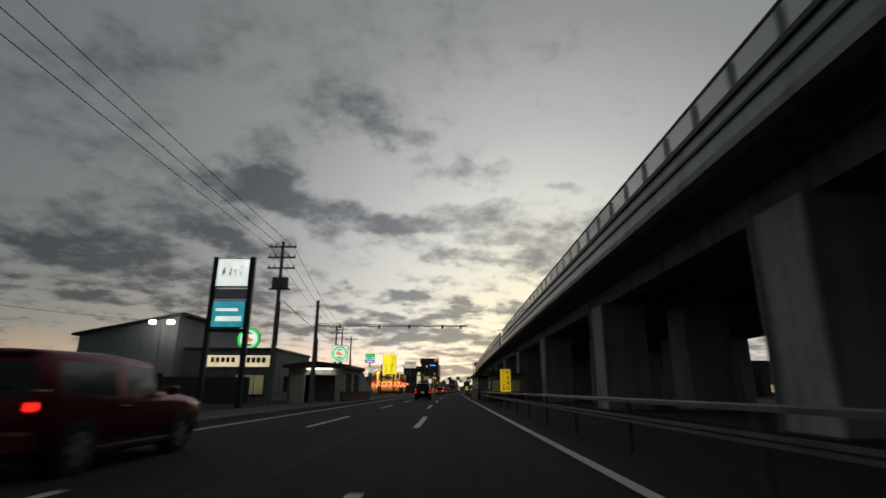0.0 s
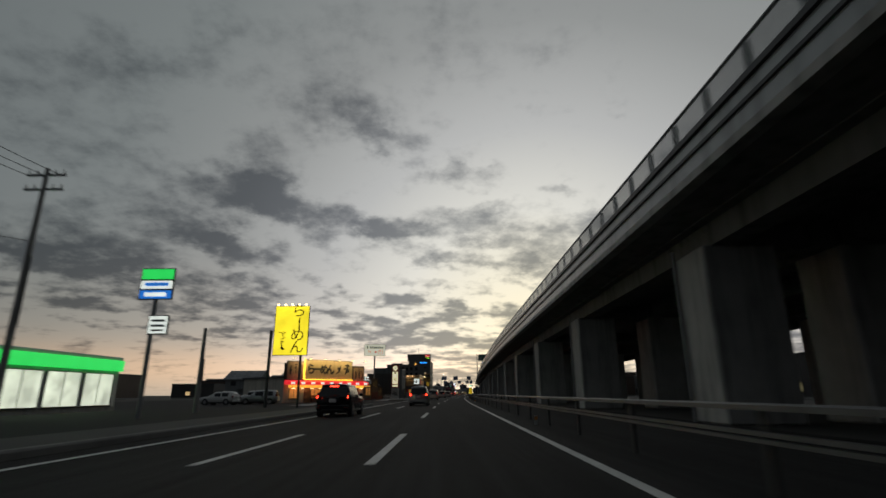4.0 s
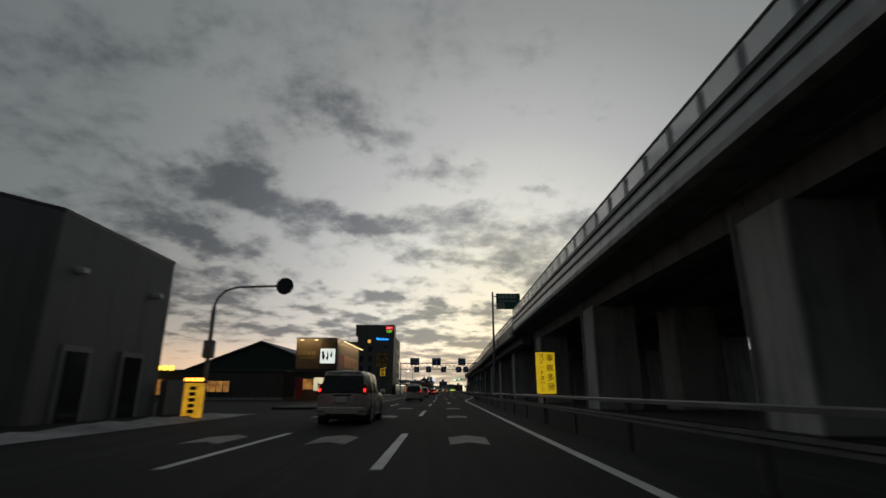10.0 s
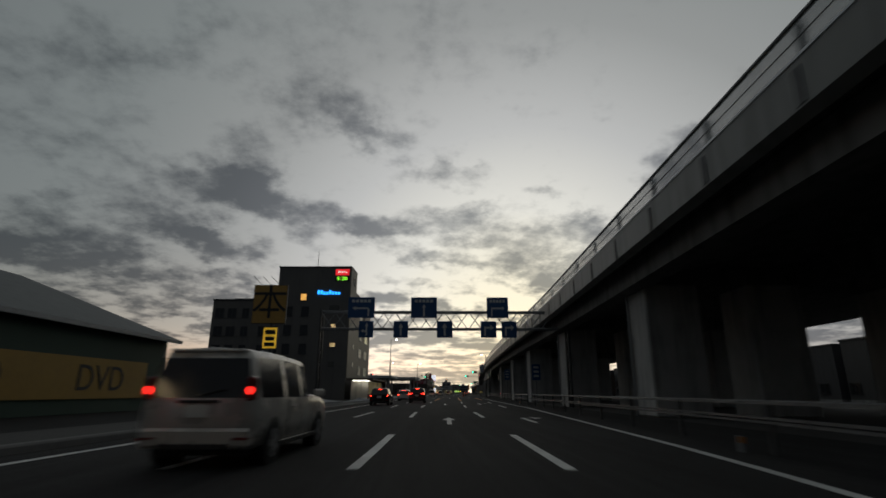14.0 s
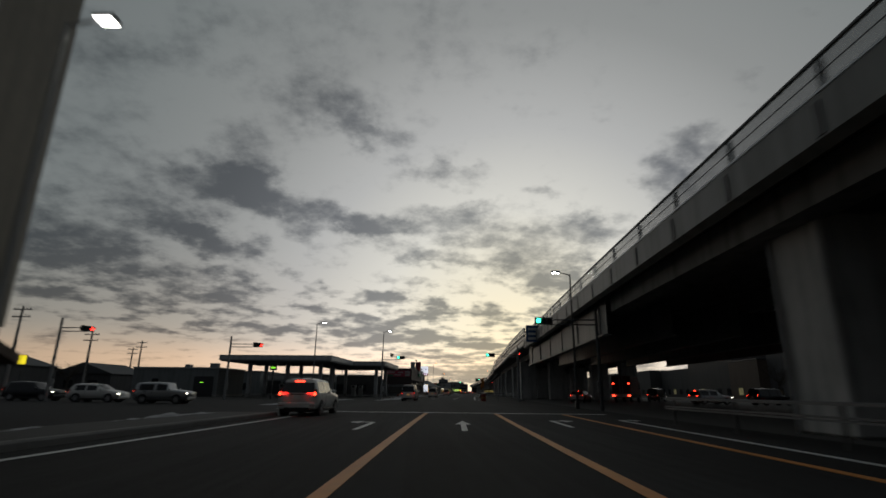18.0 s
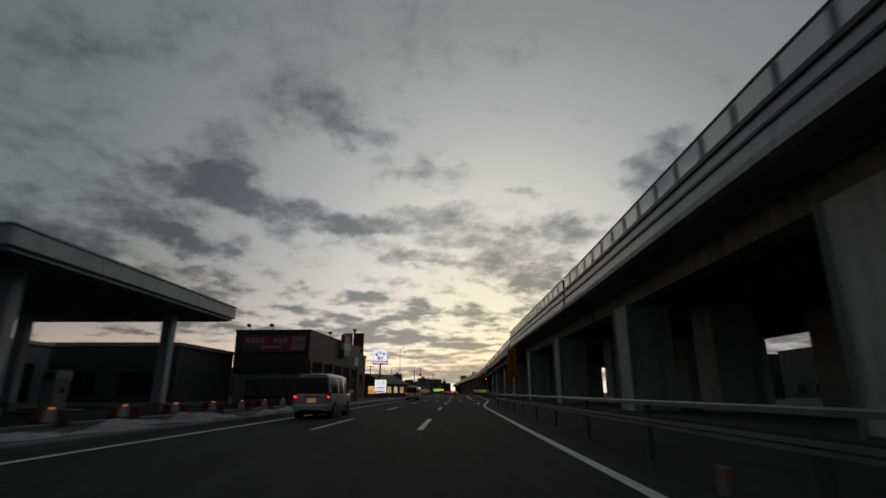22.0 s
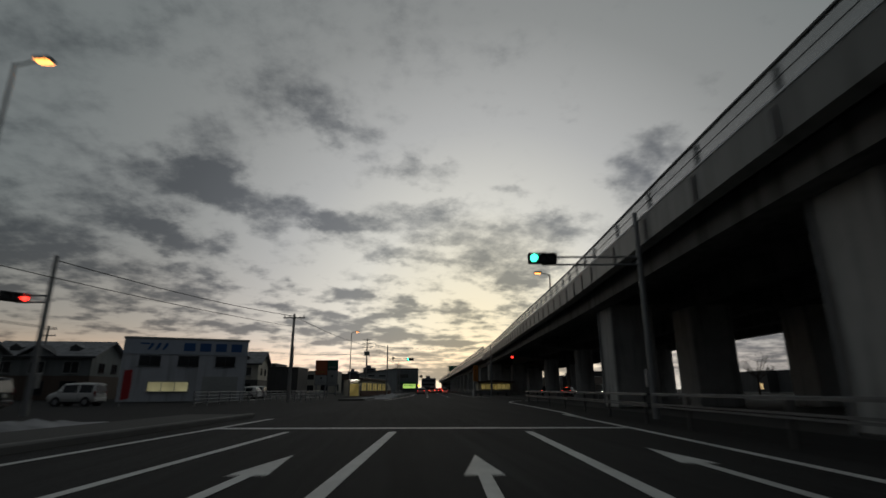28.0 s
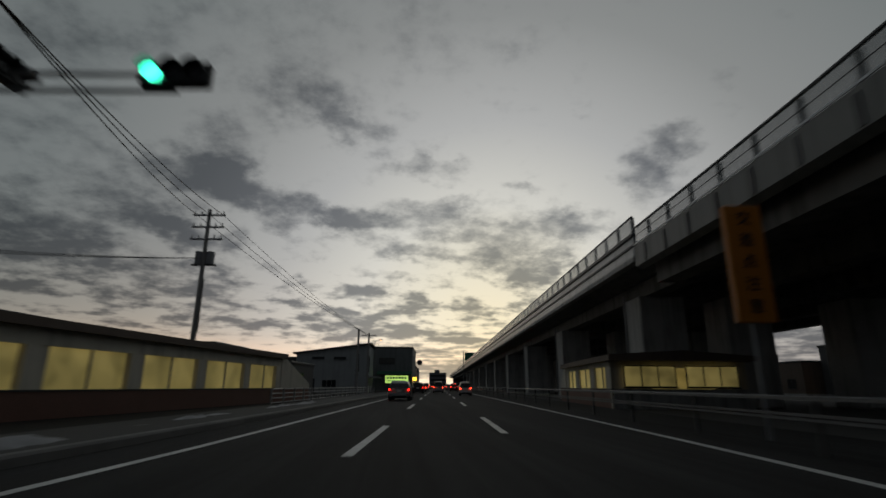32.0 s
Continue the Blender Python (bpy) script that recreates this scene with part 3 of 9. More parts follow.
for a, b in SECTIONS_A:
    for j, x in enumerate((2.0, 6.4, 11.0, 16.0, 20.5)):
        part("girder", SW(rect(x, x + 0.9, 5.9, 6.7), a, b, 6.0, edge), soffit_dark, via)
    part("deck_edge", SW([(-0.12, 6.82), (0.3, 6.82), (0.3, 7.06), (-0.12, 7.06)], a, b, 4.0, edge), concrete, via)
    part("screen_low", SW(rect(-0.05, 0.05, 7.08, 7.56), a, b, 4.0, edge), panel_grey, via)
    part("mid_rail", SW(rect(-0.12, 0.08, 7.56, 7.66), a, b, 4.0, edge), steel_dark, via)
    part("screen_mid", SW(rect(-0.03, 0.05, 7.68, 8.06), a, b, 4.0, edge), panel_grey, via)
    part("rail", SW(rect(-0.12, 0.10, 8.08, 8.24), a, b, 4.0, edge), steel_dark, via)
    part("screen_clear", SW(rect(-0.02, 0.02, 8.26, 9.06), a, b, 4.0, edge), panel_clear, via, "smoky see-through screen")
    part("top_rail", SW(rect(-0.04, 0.04, 9.06, 9.12), a, b, 4.0, edge), steel_dark, via)
    posts(a + 0.3, min(b, 720), 2.0, post_me)
for a, b in SECTIONS_B:
    part("fascia", SW([(-0.14, 6.5), (0.15, 6.35), (0.15, 7.5), (-0.14, 7.5)], a, b, 4.0, edge), steel_girder, via)
    part("pipe_rail", SW(rect(-0.17, -0.12, 7.52, 7.58), a, b, 4.0, edge), galv, via, "pale pipe along the parapet")
    part("screen_clear", SW(rect(-0.02, 0.02, 7.62, 8.4), a, b, 4.0, edge), panel_clear, via, "smoky see-through screen")
    part("mid_wire", SW(rect(-0.05, -0.03, 8.0, 8.02), a, b, 6.0, edge), steel_dark, via)
    part("top_rail", SW(rect(-0.05, 0.05, 8.4, 8.46), a, b, 4.0, edge), steel_dark, via)
for a, b, st in ((229, 380, 4.0), (380, 400, 2.0), (484, 552, 4.0), (554, 624, 2.0)):
    posts(a, b, st, postb_me)
part("girder", SW(rect(0.9, 1.9, 5.7, 6.7), 227.8, 365, 6.0, edge), soffit_dark, via)
part("girder", SW(rect(8.9, 9.9, 5.7, 6.7), 227.8, 365, 6.0, edge), soffit_dark, via)
# deep steel plate girders where the deck crosses the side street
for x in (0.7, 4.5, 8.5, 13.0, 18.0):
    part("plate_girder", SW(rect(x, x + 0.06, 4.45, 6.8), 365.5, 402.0, 6.0, edge), steel_girder, via)
    part("flange", SW(rect(x - 0.22, x + 0.28, 4.37, 4.46), 365.5, 402.0, 6.0, edge), steel_girder, via)
for k in range(6):
    s = 367 + k * 6.4
    ob = obj("stiffener", B((-0.09, -0.03, 4.46), (0.0, 0.03, 6.8)), steel_girder, F(s, edge(s) + 0.7))
    ob.parent = via
for x in (0.8, 6.0, 11.0, 16.0, 20.5):
    part("girder", SW(rect(x, x + 1.0, 5.75, 6.7), 482.5, 625.2, 6.0, edge), soffit_dark, via)

# ---------------------------------------------------------------- road markings
marks = thing("lane_markings", Matrix.Identity(4), "worn white and orange painted lane lines on asphalt", "road marking", kind="structure")


def strip(name, n, s0, s1, width=0.15, m=None, step=3.0):
    f_ = n if callable(n) else (lambda s: n)
    part(name, SW([(-width / 2, 0.004), (width / 2, 0.004), (width / 2, 0.009), (-width / 2, 0.009)], s0, s1, step, f_), m or paint, marks)


strip("edge_line", right_edge, -55, 356, 0.17)
strip("edge_line", right_edge, 404, 548, 0.17)
strip("edge_line", lambda s: right_edge(s) + 0.0, 601, 900, 0.17)
strip("edge_line", left_edge, -55, 183, 0.16)
strip("edge_line", left_edge, 204, 357, 0.16)
strip("edge_line", left_edge, 412, 545, 0.16)
strip("edge_line", left_edge, 578, 900, 0.16)


def dashes(n, first, last, start, period, length=6.0, width=0.17):
    s = start
    while s < last:
        if s >= first:
            strip("dash", n, s, min(s + length, last + length), width)
        s += period


dashes(lambda s: float(np.interp(s, [20, 30, 125, 137, 150, 170, 183, 212, 245, 262, 290, 322], [-.9, -1.25, -1.25, -.9, -.8, -.8, -1.0, -1.2, -1.2, -1.35, -1.75, -1.38])), -20, 318, -15.7, 15.3)
dashes(-3.95, -20, 322, -15.7, 15.3, width=0.15)
dashes(lambda s: float(np.interp(s, [260, 290, 318], [1.7, 1.5, 1.9])), 245, 318, -15.7, 15.3)
dashes(lambda s: float(np.interp(s, [265, 300, 340], [3.8, 4.6, 5.3])), 280, 318, -15.7, 15.3)
dashes(-0.9, 408, 488, 425.1 - 16, 16.1)
dashes(-3.95, 408, 500, 425.1 - 16, 16.1, width=0.15)
dashes(2.15, 452, 490, 425.1 - 16, 16.1)
for n in (-1.38, 2.07, 5.38):
    strip("no_change_line", n, 322 if n < 5 else 330, 361.2, 0.2, paint_orange)
for n in (-1.33, 2.1):
    strip("lane_line", n, 497, 539, 0.2)
strip("lane_line", -4.0, 505, 539, 0.16)
dashes(-1.38, 578, 900, 593.7, 16.6)
dashes(1.5, 596, 900, 597.7, 16.6)
for s, a, b in ((361.5, -6.6, 7.6), (540.0, -6.4, 5.0)):
    part("stop_line", lay([W(s, a, 0.01), W(s, b, 0.01), W(s + 0.45, b, 0.01), W(s + 0.45, a, 0.01)], [(0, 1, 2, 3)]), paint, marks)


def arrow(s, n, turn=0, size=1.0):
    """A lane arrow; turn 1: right, -1: left, 0: straight on."""
    L, w = 4.8 * size, 0.085
    if turn == 0:
        pts = [(-w, 0), (w, 0), (w, L * 0.58), (0.26, L * 0.58), (0, L), (-0.26, L * 0.58), (-w, L * 0.58)]
        fs = [(0, 1, 2, 6), (3, 4, 5)]
    else:
        t = turn
        pts = [(-w, 0), (w, 0), (w, L * 0.70), (-w, L * 0.76), (t * 0.45, L * 0.70), (t * 0.45, L * 0.76), (t * 0.42, L * 0.60), (t * 0.85, L * 0.73), (t * 0.42, L * 0.86)]
        fs = [(0, 1, 2, 3), (2, 4, 5, 3), (6, 7, 8)]
    bm = lay([W(s + y, n + x, 0.011) for x, y in pts], fs)
    bmesh.ops.recalc_face_normals(bm, faces=bm.faces)
    part("lane_arrow", bm, paint, marks)


for s, n, t in ((221, 0.3, 0), (244, 0.2, 0), (246.5, 2.9, 1), (270, 0.1, 0), (271, 3.2, 1), (297.5, 0.0, 0), (299.5, 3.2, 1), (299.5, 6.0, 1), (349.5, 0.33, 0), (349.5, -2.7, -1),
                (351.5, 3.7, 1), (352.5, 6.6, 1), (473, 0.5, 0), (473.5, -2.4, 0), (529.5, 0.45, 0), (529.5, -2.5, 0), (530.5, 3.6, 0), (497, 0.5, 0), (497, -2.4, 0), (527, -5.2, 0)):
    arrow(s, n, t)
for s in (166.4, 176.2, 186.5, 196.8, 207.0):
    for n in (0.45, -2.45, -5.0):
        bm = lay([W(s + y, n + x, 0.011) for x, y in ((-0.40, 0), (0, 0.50), (0.40, 0), (0.43, 1.6), (0, 2.2), (-0.43, 1.6))], [(0, 1, 4, 5), (1, 2, 3, 4)])
        part("chevron", bm, paint_worn, marks)
for k in range(6):
    s = 595 + k * 1.6
    part("hatch_bar", lay([W(s, 4.2 + 0.1 * k, 0.01), W(s + 1.2, 7.6, 0.01), W(s + 1.5, 7.6, 0.01), W(s + 0.3, 4.2 + 0.1 * k, 0.01)], [(0, 1, 2, 3)]), paint, marks)
strip("kerb_line", lambda s: float(np.interp(s, [545, 550, 568, 571, 573.5, 575.5, 577], [5.1, 5.5, 5.55, 6.1, 7.0, 8.4, 10.5])), 545, 577, 0.2, step=1.5)

# ---------------------------------------------------------------- kerbs, pavement, snow
def left_kerb(s):
    return float(np.interp(s, [-60, 0, 150, 180, 200, 330, 420, 590, 605, 1000], [-7.3, -7.4, -7.4, -7.3, -7.4, -7.4, -7.4, -7.3, -5.4, -5.2]))


WALKS = [(-55, 118), (150, 184), (206, 357), (411, 546), (577, 900)]
for a, b in WALKS:
    pv = obj("pavement", SW([(-2.6, -0.02), (-0.2, -0.02), (-0.2, 0.13), (-2.6, 0.13)], a, b, 4.0, left_kerb), paving)
    tagged(pv, "grey paved footway along the road", "pavement", kind="structure")
    kb = thing("kerb", Matrix.Identity(4), "grey concrete kerb stones along the footway", "kerb", kind="structure")
    s = a
    while s < b - 0.1:
        e = min(s + (2.0 if s < 650 else 25.0), b)
        part("kerb_stone", SW([(-0.2, -0.02), (0.0, -0.02), (0.0, 0.12), (-0.03, 0.16), (-0.2, 0.16)], s + 0.01, e - 0.01, 4.0, left_kerb), kerb_m, kb)
        s = e
random.seed(11)


def snow_bank(s0, s1, n0, n1, h, name="snow_bank", label="dirty old snow heaped along the kerb"):
    """A lumpy strip of ploughed snow."""
    bm = bmesh.new()
    ks, kn = max(4, int((s1 - s0) / 0.3)), 9
    g = []
    for i in range(ks + 1):
        u = i / ks
        s = s0 + (s1 - s0) * u
        row = []
        for j in range(kn + 1):
            v = j / kn
            hump = math.sin(math.pi * v) * min(1, 6 * u, 6 * (1 - u))
            nz = 0.42 + 0.9 * noise.noise(Vector((s * 0.5, v * 2.0 + n0, 3.0))) + 0.5 * noise.noise(Vector((s * 1.9, v * 5.0, 9.0))) + 0.3 * noise.noise(Vector((s * 4.5, v * 9.0, 1.0)))
            row.append(bm.verts.new(W(s, n0 + (n1 - n0) * v + 0.25 * noise.noise(Vector((s * 0.4, v, 7.0))), 0.012 + max(0.0, h * hump * nz))))
        g.append(row)
    for i in range(ks):
        for j in range(kn):
            bm.faces.new((g[i][j], g[i][j + 1], g[i + 1][j + 1], g[i + 1][j]))
    ob = obj(name, bm, snow_m, smooth=True)
    tagged(ob, label, "snow", kind="stuff")


for a, b, n0, n1, h in ((150, 182, -12.5, -9.8, 0.16), (186, 200, -10.5, -8.6, 0.25), (236, 262, -10.8, -8.8, 0.2), (300, 318, -19, -12.5, 0.3), (309, 325, -11.5, -9, 0.35), (372, 400, -14.2, -13.0, 0.15), (343, 359, -10.3, -9.2, 0.2),
                        (394, 412, -9.6, -8.7, 0.15), (416, 446, -9.2, -7.7, 0.32), (446, 474, -9.2, -7.7, 0.3), (476, 490, -10, -8.2, 0.3), (512, 526, -11.0, -9.2, 0.3), (528, 543, -11.5, -9.6, 0.3), (578, 606, -8.6, -7.2, 0.32),
                        (608, 640, -7.4, -6.3, 0.18), (584, 613, -7.9, -5.7, 0.5), (402, 434, -9.4, -7.7, 0.42), (40, 52, -12, -10, 0.12), (118, 131, -15.5, -13.5, 0.12)):
    snow_bank(a, b, n0, n1, h)

# ---------------------------------------------------------------- guard rails
def rail_n(s):
    return right_edge(s) + 1.05


rail_post = mat("rail_post_paint", (0.085, 0.085, 0.085), 0.6, 0.2, vary=0.3, scale=5)
rail_paint = mat("rail_zinc", (0.15, 0.153, 0.158), 0.5, 0.3, vary=0.15, scale=3, stain=0.3)


def guard_rail(a, b, f_, label, height=0.87):
    g = thing("guard_rail", Matrix.Identity(4), label, "guard rail", kind="structure")
    z = height
    part("top_beam", SW([(-0.05, z - 0.03), (0.05, z - 0.03), (0.05, z + 0.025), (0.0, z + 0.045), (-0.05, z + 0.025)], a, b, 3.0, f_), rail_paint, g, "pale steel top beam")
    for zz in (z - 0.26, z - 0.33):
        part("lower_beam", SW([(-0.04, zz - 0.025), (0.03, zz - 0.025), (0.03, zz + 0.02), (-0.04, zz + 0.02)], a, b, 3.0, f_), rail_paint, g)
    s = a + 0.5
    while s < b:
        ob = obj("post", B((0.03, -0.04, 0.0), (0.10, 0.04, z + 0.02)), rail_post, F(s, f_(s)))
        ob.parent = g
        s += 4.0
    return g


guard_rail(-55, 53.5, rail_n, "double galvanised guard rail on grey posts")
guard_rail(69, 354, rail_n, "double galvanised guard rail on grey posts")
guard_rail(398.5, 541, rail_n, "double galvanised guard rail on grey posts")
guard_rail(541.5, 574, lambda s: float(np.interp(s, [541, 550, 565, 569, 572, 574], [6.15, 6.5, 6.6, 7.0, 8.0, 9.4])), "guard rail that bends round the corner of the crossing")
guard_rail(602, 900, rail_n, "double galvanised guard rail on grey posts")


def pipe_fence(a, b, f_, label, bars=4, h=0.85):
    g = thing("pipe_fence", Matrix.Identity(4), label, "fence", kind="structure")
    for k in range(bars):
        z = h * (k + 1) / bars
        part("bar", SW([(0, z - 0.025), (0.025, z), (0, z + 0.025), (-0.025, z)], a, b, 3.0, f_), steel_grey, g)
    s = a + 0.1
    while s < b:
        ob = obj("post", B((-0.04, -0.04, 0.0), (0.04, 0.04, h + 0.05)), steel_grey, F(s, f_(s)))
        ob.parent = g
        s += 2.0


pipe_fence(149, 168, lambda s: -10.6, "pale pipe railing beside the footway")
pipe_fence(571, 584, lambda s: -12.6, "grey pipe railing before the parked cars", 3, 0.9)
pipe_fence(560, 600, lambda s: -16.2, "grey pipe railing before the fish hall", 4, 0.9)
pipe_fence(627, 668, lambda s: -7.9, "pale pipe railing beside the footway")


# ---------------------------------------------------------------- vehicles
def paint_car(name, color, rough=0.25, metal=0.4):
    m = mat(name, color, rough, metal, vary=0.08, scale=2.0)
    return m


CARS = {  # length, width, height; windscreen foot and head, rear rake, belt (part of height), nose height, tail lamp height, window breaks along the length
    "minivan": (4.5, 1.66, 1.70, 0.80, 0.62, 0.16, 0.56, 0.44, 0.98, (0.06, 0.30, 0.335, 0.52, 0.55, 0.66)),
    "wagon": (3.9, 1.62, 1.52, 0.73, 0.60, 0.10, 0.61, 0.52, 0.84, (0.09, 0.36, 0.41, 0.62)),
    "van": (4.2, 1.56, 1.78, 0.92, 0.78, 0.07, 0.54, 0.40, 0.86, (0.05, 0.34, 0.37, 0.60, 0.64, 0.80)),
    "suv": (4.2, 1.68, 1.54, 0.71, 0.57, 0.32, 0.60, 0.50, 0.92, (0.11, 0.33, 0.36, 0.56)),
    "hatchback": (4.0, 1.62, 1.40, 0.71, 0.55, 0.42, 0.62, 0.48, 0.80, (0.14, 0.33, 0.36, 0.55)),
    "kei": (3.2, 1.40, 1.54, 0.82, 0.69, 0.08, 0.57, 0.46, 0.80, (0.07, 0.34, 0.385, 0.66)),
}
chrome = mat("chrome", (0.6, 0.6, 0.6), 0.15, 0.95, vary=0.05)
wheel_silver = mat("wheel_silver", (0.42, 0.42, 0.43), 0.35, 0.7, vary=0.1)
plate_white = mat("number_plate", (0.7, 0.7, 0.66), 0.5, vary=0.1)
# light of the plate lamps is put into the plate as its own glow
plate_lit = lit("number_plate_lit", (1.0, 0.58, 0.26), 0.14)
lamp_clear = mat("head_lamp_glass", (0.6, 0.62, 0.62), 0.12, 0.3, vary=0.1)
lamp_red_off = mat("lamp_red_glass", (0.16, 0.01, 0.01), 0.15, vary=0.1)
head_on = lit("head_lamp_on", (1.0, 0.95, 0.8), 7.0)


def car(kind, label, m, body, tail=None, head=None, lit_plate=False, name=None, group="", rack=False, braking=False, lamp_z=None, lamps=1, glow=1.0):
    """A car lofted from rounded cross-sections, with its glass, lamps, bumpers, wheels and trim; y runs from tail to nose."""
    L, Wd, H, foot, top_u, rake, belt, nose, lamp_h, breaks = CARS[kind]
    w, zb0 = Wd / 2, belt * H
    c = thing(name or {"minivan": "minivan", "wagon": "wagon_car", "van": "van", "suv": "suv", "hatchback": "hatchback_car", "kei": "small_car"}[kind], m, label, "car", group)

    def ring(u, cabin, tail_end=False):
        k = 1.0 - 0.10 * max(0.0, (u - 0.86) / 0.14) ** 2 - (0.05 if tail_end else 0.0) - 0.02 * max(0.0, 1 - u / 0.12)
        zb = zb0 if u < foot else zb0 + (nose * H - zb0) * ((u - foot) / (1 - foot)) ** 1.6
        zf = 0.24 + (0.10 if u > 0.97 or tail_end else 0.0)
        rise = 0.05 * math.sin(math.pi * min(1, max(0.0, u / max(top_u, 0.1)))) if cabin else 0.0
        zr = H - 0.06 + rise if cabin else zb + 0.05
        wr = w * (0.80 if cabin else 0.86)
        pts = [(0.80 * w * k, zf), (0.965 * w * k, zf + 0.06), (w * k, zf + (zb - zf) * 0.45), (0.995 * w * k, zb - 0.12), (0.955 * w * k, zb),
               (wr * k, zr - (0.13 if cabin else 0.02)), (wr * 0.94 * k, zr - (0.045 if cabin else 0.01)), (wr * 0.62 * k, zr + 0.0), (0.0, zr + (0.02 if cabin else 0.03))]
        out = []
        for x, z in pts:
            lean = rake * max(0.0, z - zb0) / (H - zb0) if u < 0.02 else 0.0
            tuck = 0.05 if tail_end and z < zf + 0.05 else 0.0
            out.append((x, u * L + lean * 1.0 + tuck, z))
        return out

    spans = [0.0, *breaks, top_u, foot, foot + (1 - foot) * 0.35, foot + (1 - foot) * 0.7, 0.985, 1.0]
    spans = sorted(set(spans))
    rings = [ring(u, u <= top_u + 1e-6, u == 0.0) for u in spans]
    sets = {key: ([], []) for key in ("body", "windscreen", "rear_window", "left", "right")}

    def face(key, quad):
        vs, fs = sets[key]
        fs.append(tuple(range(len(vs), len(vs) + len(quad))))
        vs.extend(quad)

    pillar_pairs = [(breaks[i], breaks[i + 1]) for i in range(1, len(breaks) - 1, 2)]
    for i in range(len(spans) - 1):
        a, b, u0, u1 = rings[i], rings[i + 1], spans[i], spans[i + 1]
        solid = u0 == 0.0 or u1 > top_u + 1e-6 or any(abs(u0 - p) < 1e-6 and abs(u1 - q) < 1e-6 for p, q in pillar_pairs) or u0 >= breaks[-1] - 1e-6 and u1 <= top_u + 1e-6 and kind in ("hatchback",)
        for j in range(8):
            quad = [a[j], b[j], b[j + 1], a[j + 1]]
            mirror = [(-x, y, z) for x, y, z in quad[::-1]]
            if j == 4 and not solid:
                face("right", quad)
                face("left", mirror)
            elif j >= 5 and abs(u0 - top_u) < 1e-6 and abs(u1 - foot) < 1e-6 and j > 5:
                face("windscreen", quad)
                face("windscreen", mirror)
            else:
                face("body", quad)
                face("body", mirror)
    r0, r1 = rings[0], rings[-1]
    for j in range(8):
        key = "rear_window" if j == 4 else "body"
        face(key, [(-r0[j][0], *r0[j][1:]), r0[j], r0[j + 1], (-r0[j + 1][0], *r0[j + 1][1:])])
        face("body", [r1[j], (-r1[j][0], *r1[j][1:]), (-r1[j + 1][0], *r1[j + 1][1:]), r1[j + 1]])
    for key, nm in (("body", "body"), ("windscreen", "windscreen"), ("rear_window", "rear_window"), ("left", "side_window"), ("right", "side_window")):
        vs, fs = sets[key]
        bm = lay(vs, [f_ for f_ in fs])
        bmesh.ops.remove_doubles(bm, verts=bm.verts, dist=0.0005)
        bmesh.ops.recalc_face_normals(bm, faces=bm.faces)
        part(nm, bm, body if key == "body" else window_dark, c, "" if key == "body" else "dark tinted glass", smooth=key == "body")
    rr = 0.30 if kind != "kei" else 0.27
    if braking and kind in ("suv", "hatchback"):
        part("high_brake_lamp", B((-0.2, rake - 0.10, H - 0.155), (0.2, rake + 0.05, H - 0.11), bevel=0.01), tail_hot, c, "glowing red brake lamp strip")
    zl = lamp_z or lamp_h
    core = tail_hot if braking else (tail_red if tail else lamp_red_off)
    for sgn in (-1, 1):
        part("mirror", B((sgn * (w + 0.05) - 0.10, foot * L - 0.32, zb0 + 0.0), (sgn * (w + 0.05) + 0.10, foot * L - 0.20, zb0 + 0.15), bevel=0.035), body, c)
        part("door_seam", B((sgn * w * 0.996 - 0.006, L * 0.34, 0.36), (sgn * w * 0.996 + 0.008, L * 0.343, zb0 - 0.04)), black_plastic, c)
        part("door_handle", B((sgn * w - 0.02, L * 0.37, zb0 - 0.17), (sgn * w + 0.02, L * 0.37 + 0.17, zb0 - 0.13), bevel=0.01), body, c)
        part("sill", B((sgn * w * 0.97 - 0.03, L * 0.26, 0.22), (sgn * w * 0.97 + 0.035, L * 0.74, 0.30), bevel=0.01), black_plastic, c)
        for y in (L * 0.18, L * 0.80):
            part("wheel_arch", T_((sgn * (w - 0.22), y, rr + 0.01), (sgn * (w + 0.004), y, rr + 0.01), rr + 0.06, seg=24), black_plastic, c)
            wh = part("wheel", T_((sgn * (w - 0.19), y, rr), (sgn * (w + 0.010), y, rr), rr, seg=24), rubber, c)
            bm = bmesh.new()
            for k in range(5):
                a_ = 2 * math.pi * k / 5 + 0.3
                box(bm, (-0.045, -0.012, 0.02), (0.045, 0.012, rr * 0.66), Matrix.Translation((sgn * (w + 0.012), y, rr)) @ Matrix.Rotation(a_, 4, "X") @ Matrix.Rotation(radians(90), 4, "Z"))
            tube(bm, (sgn * (w + 0.004), y, rr), (sgn * (w + 0.026), y, rr), rr * 0.2, seg=10)
            for k in range(14):
                a0, a1 = 2 * math.pi * k / 14, 2 * math.pi * (k + 1) / 14
                bm.faces.new([bm.verts.new((sgn * (w + 0.018), y + q * math.cos(a), rr + q * math.sin(a))) for q, a in ((rr * .58, a0), (rr * .68, a0), (rr * .68, a1), (rr * .58, a1))])
            part("rim", bm, wheel_silver, wh, "silver spoked wheel rim")
        housing = part("tail_lamp_housing", B((sgn * w * 0.86 - 0.055, -0.02, zl - 0.17), (sgn * w * 0.86 + 0.055, 0.16, zl + (0.32 if lamps == 2 else 0.17)), bevel=0.025), lamp_red_off, c, "dark red lamp glass")
        part("tail_lamp", B((sgn * w * 0.86 - 0.036 * glow, -0.034, zl - 0.025 - 0.055 * glow), (sgn * w * 0.86 + 0.036 * glow, 0.0, zl - 0.025 + 0.055 * glow), bevel=0.03), core, housing, "red tail lamp")
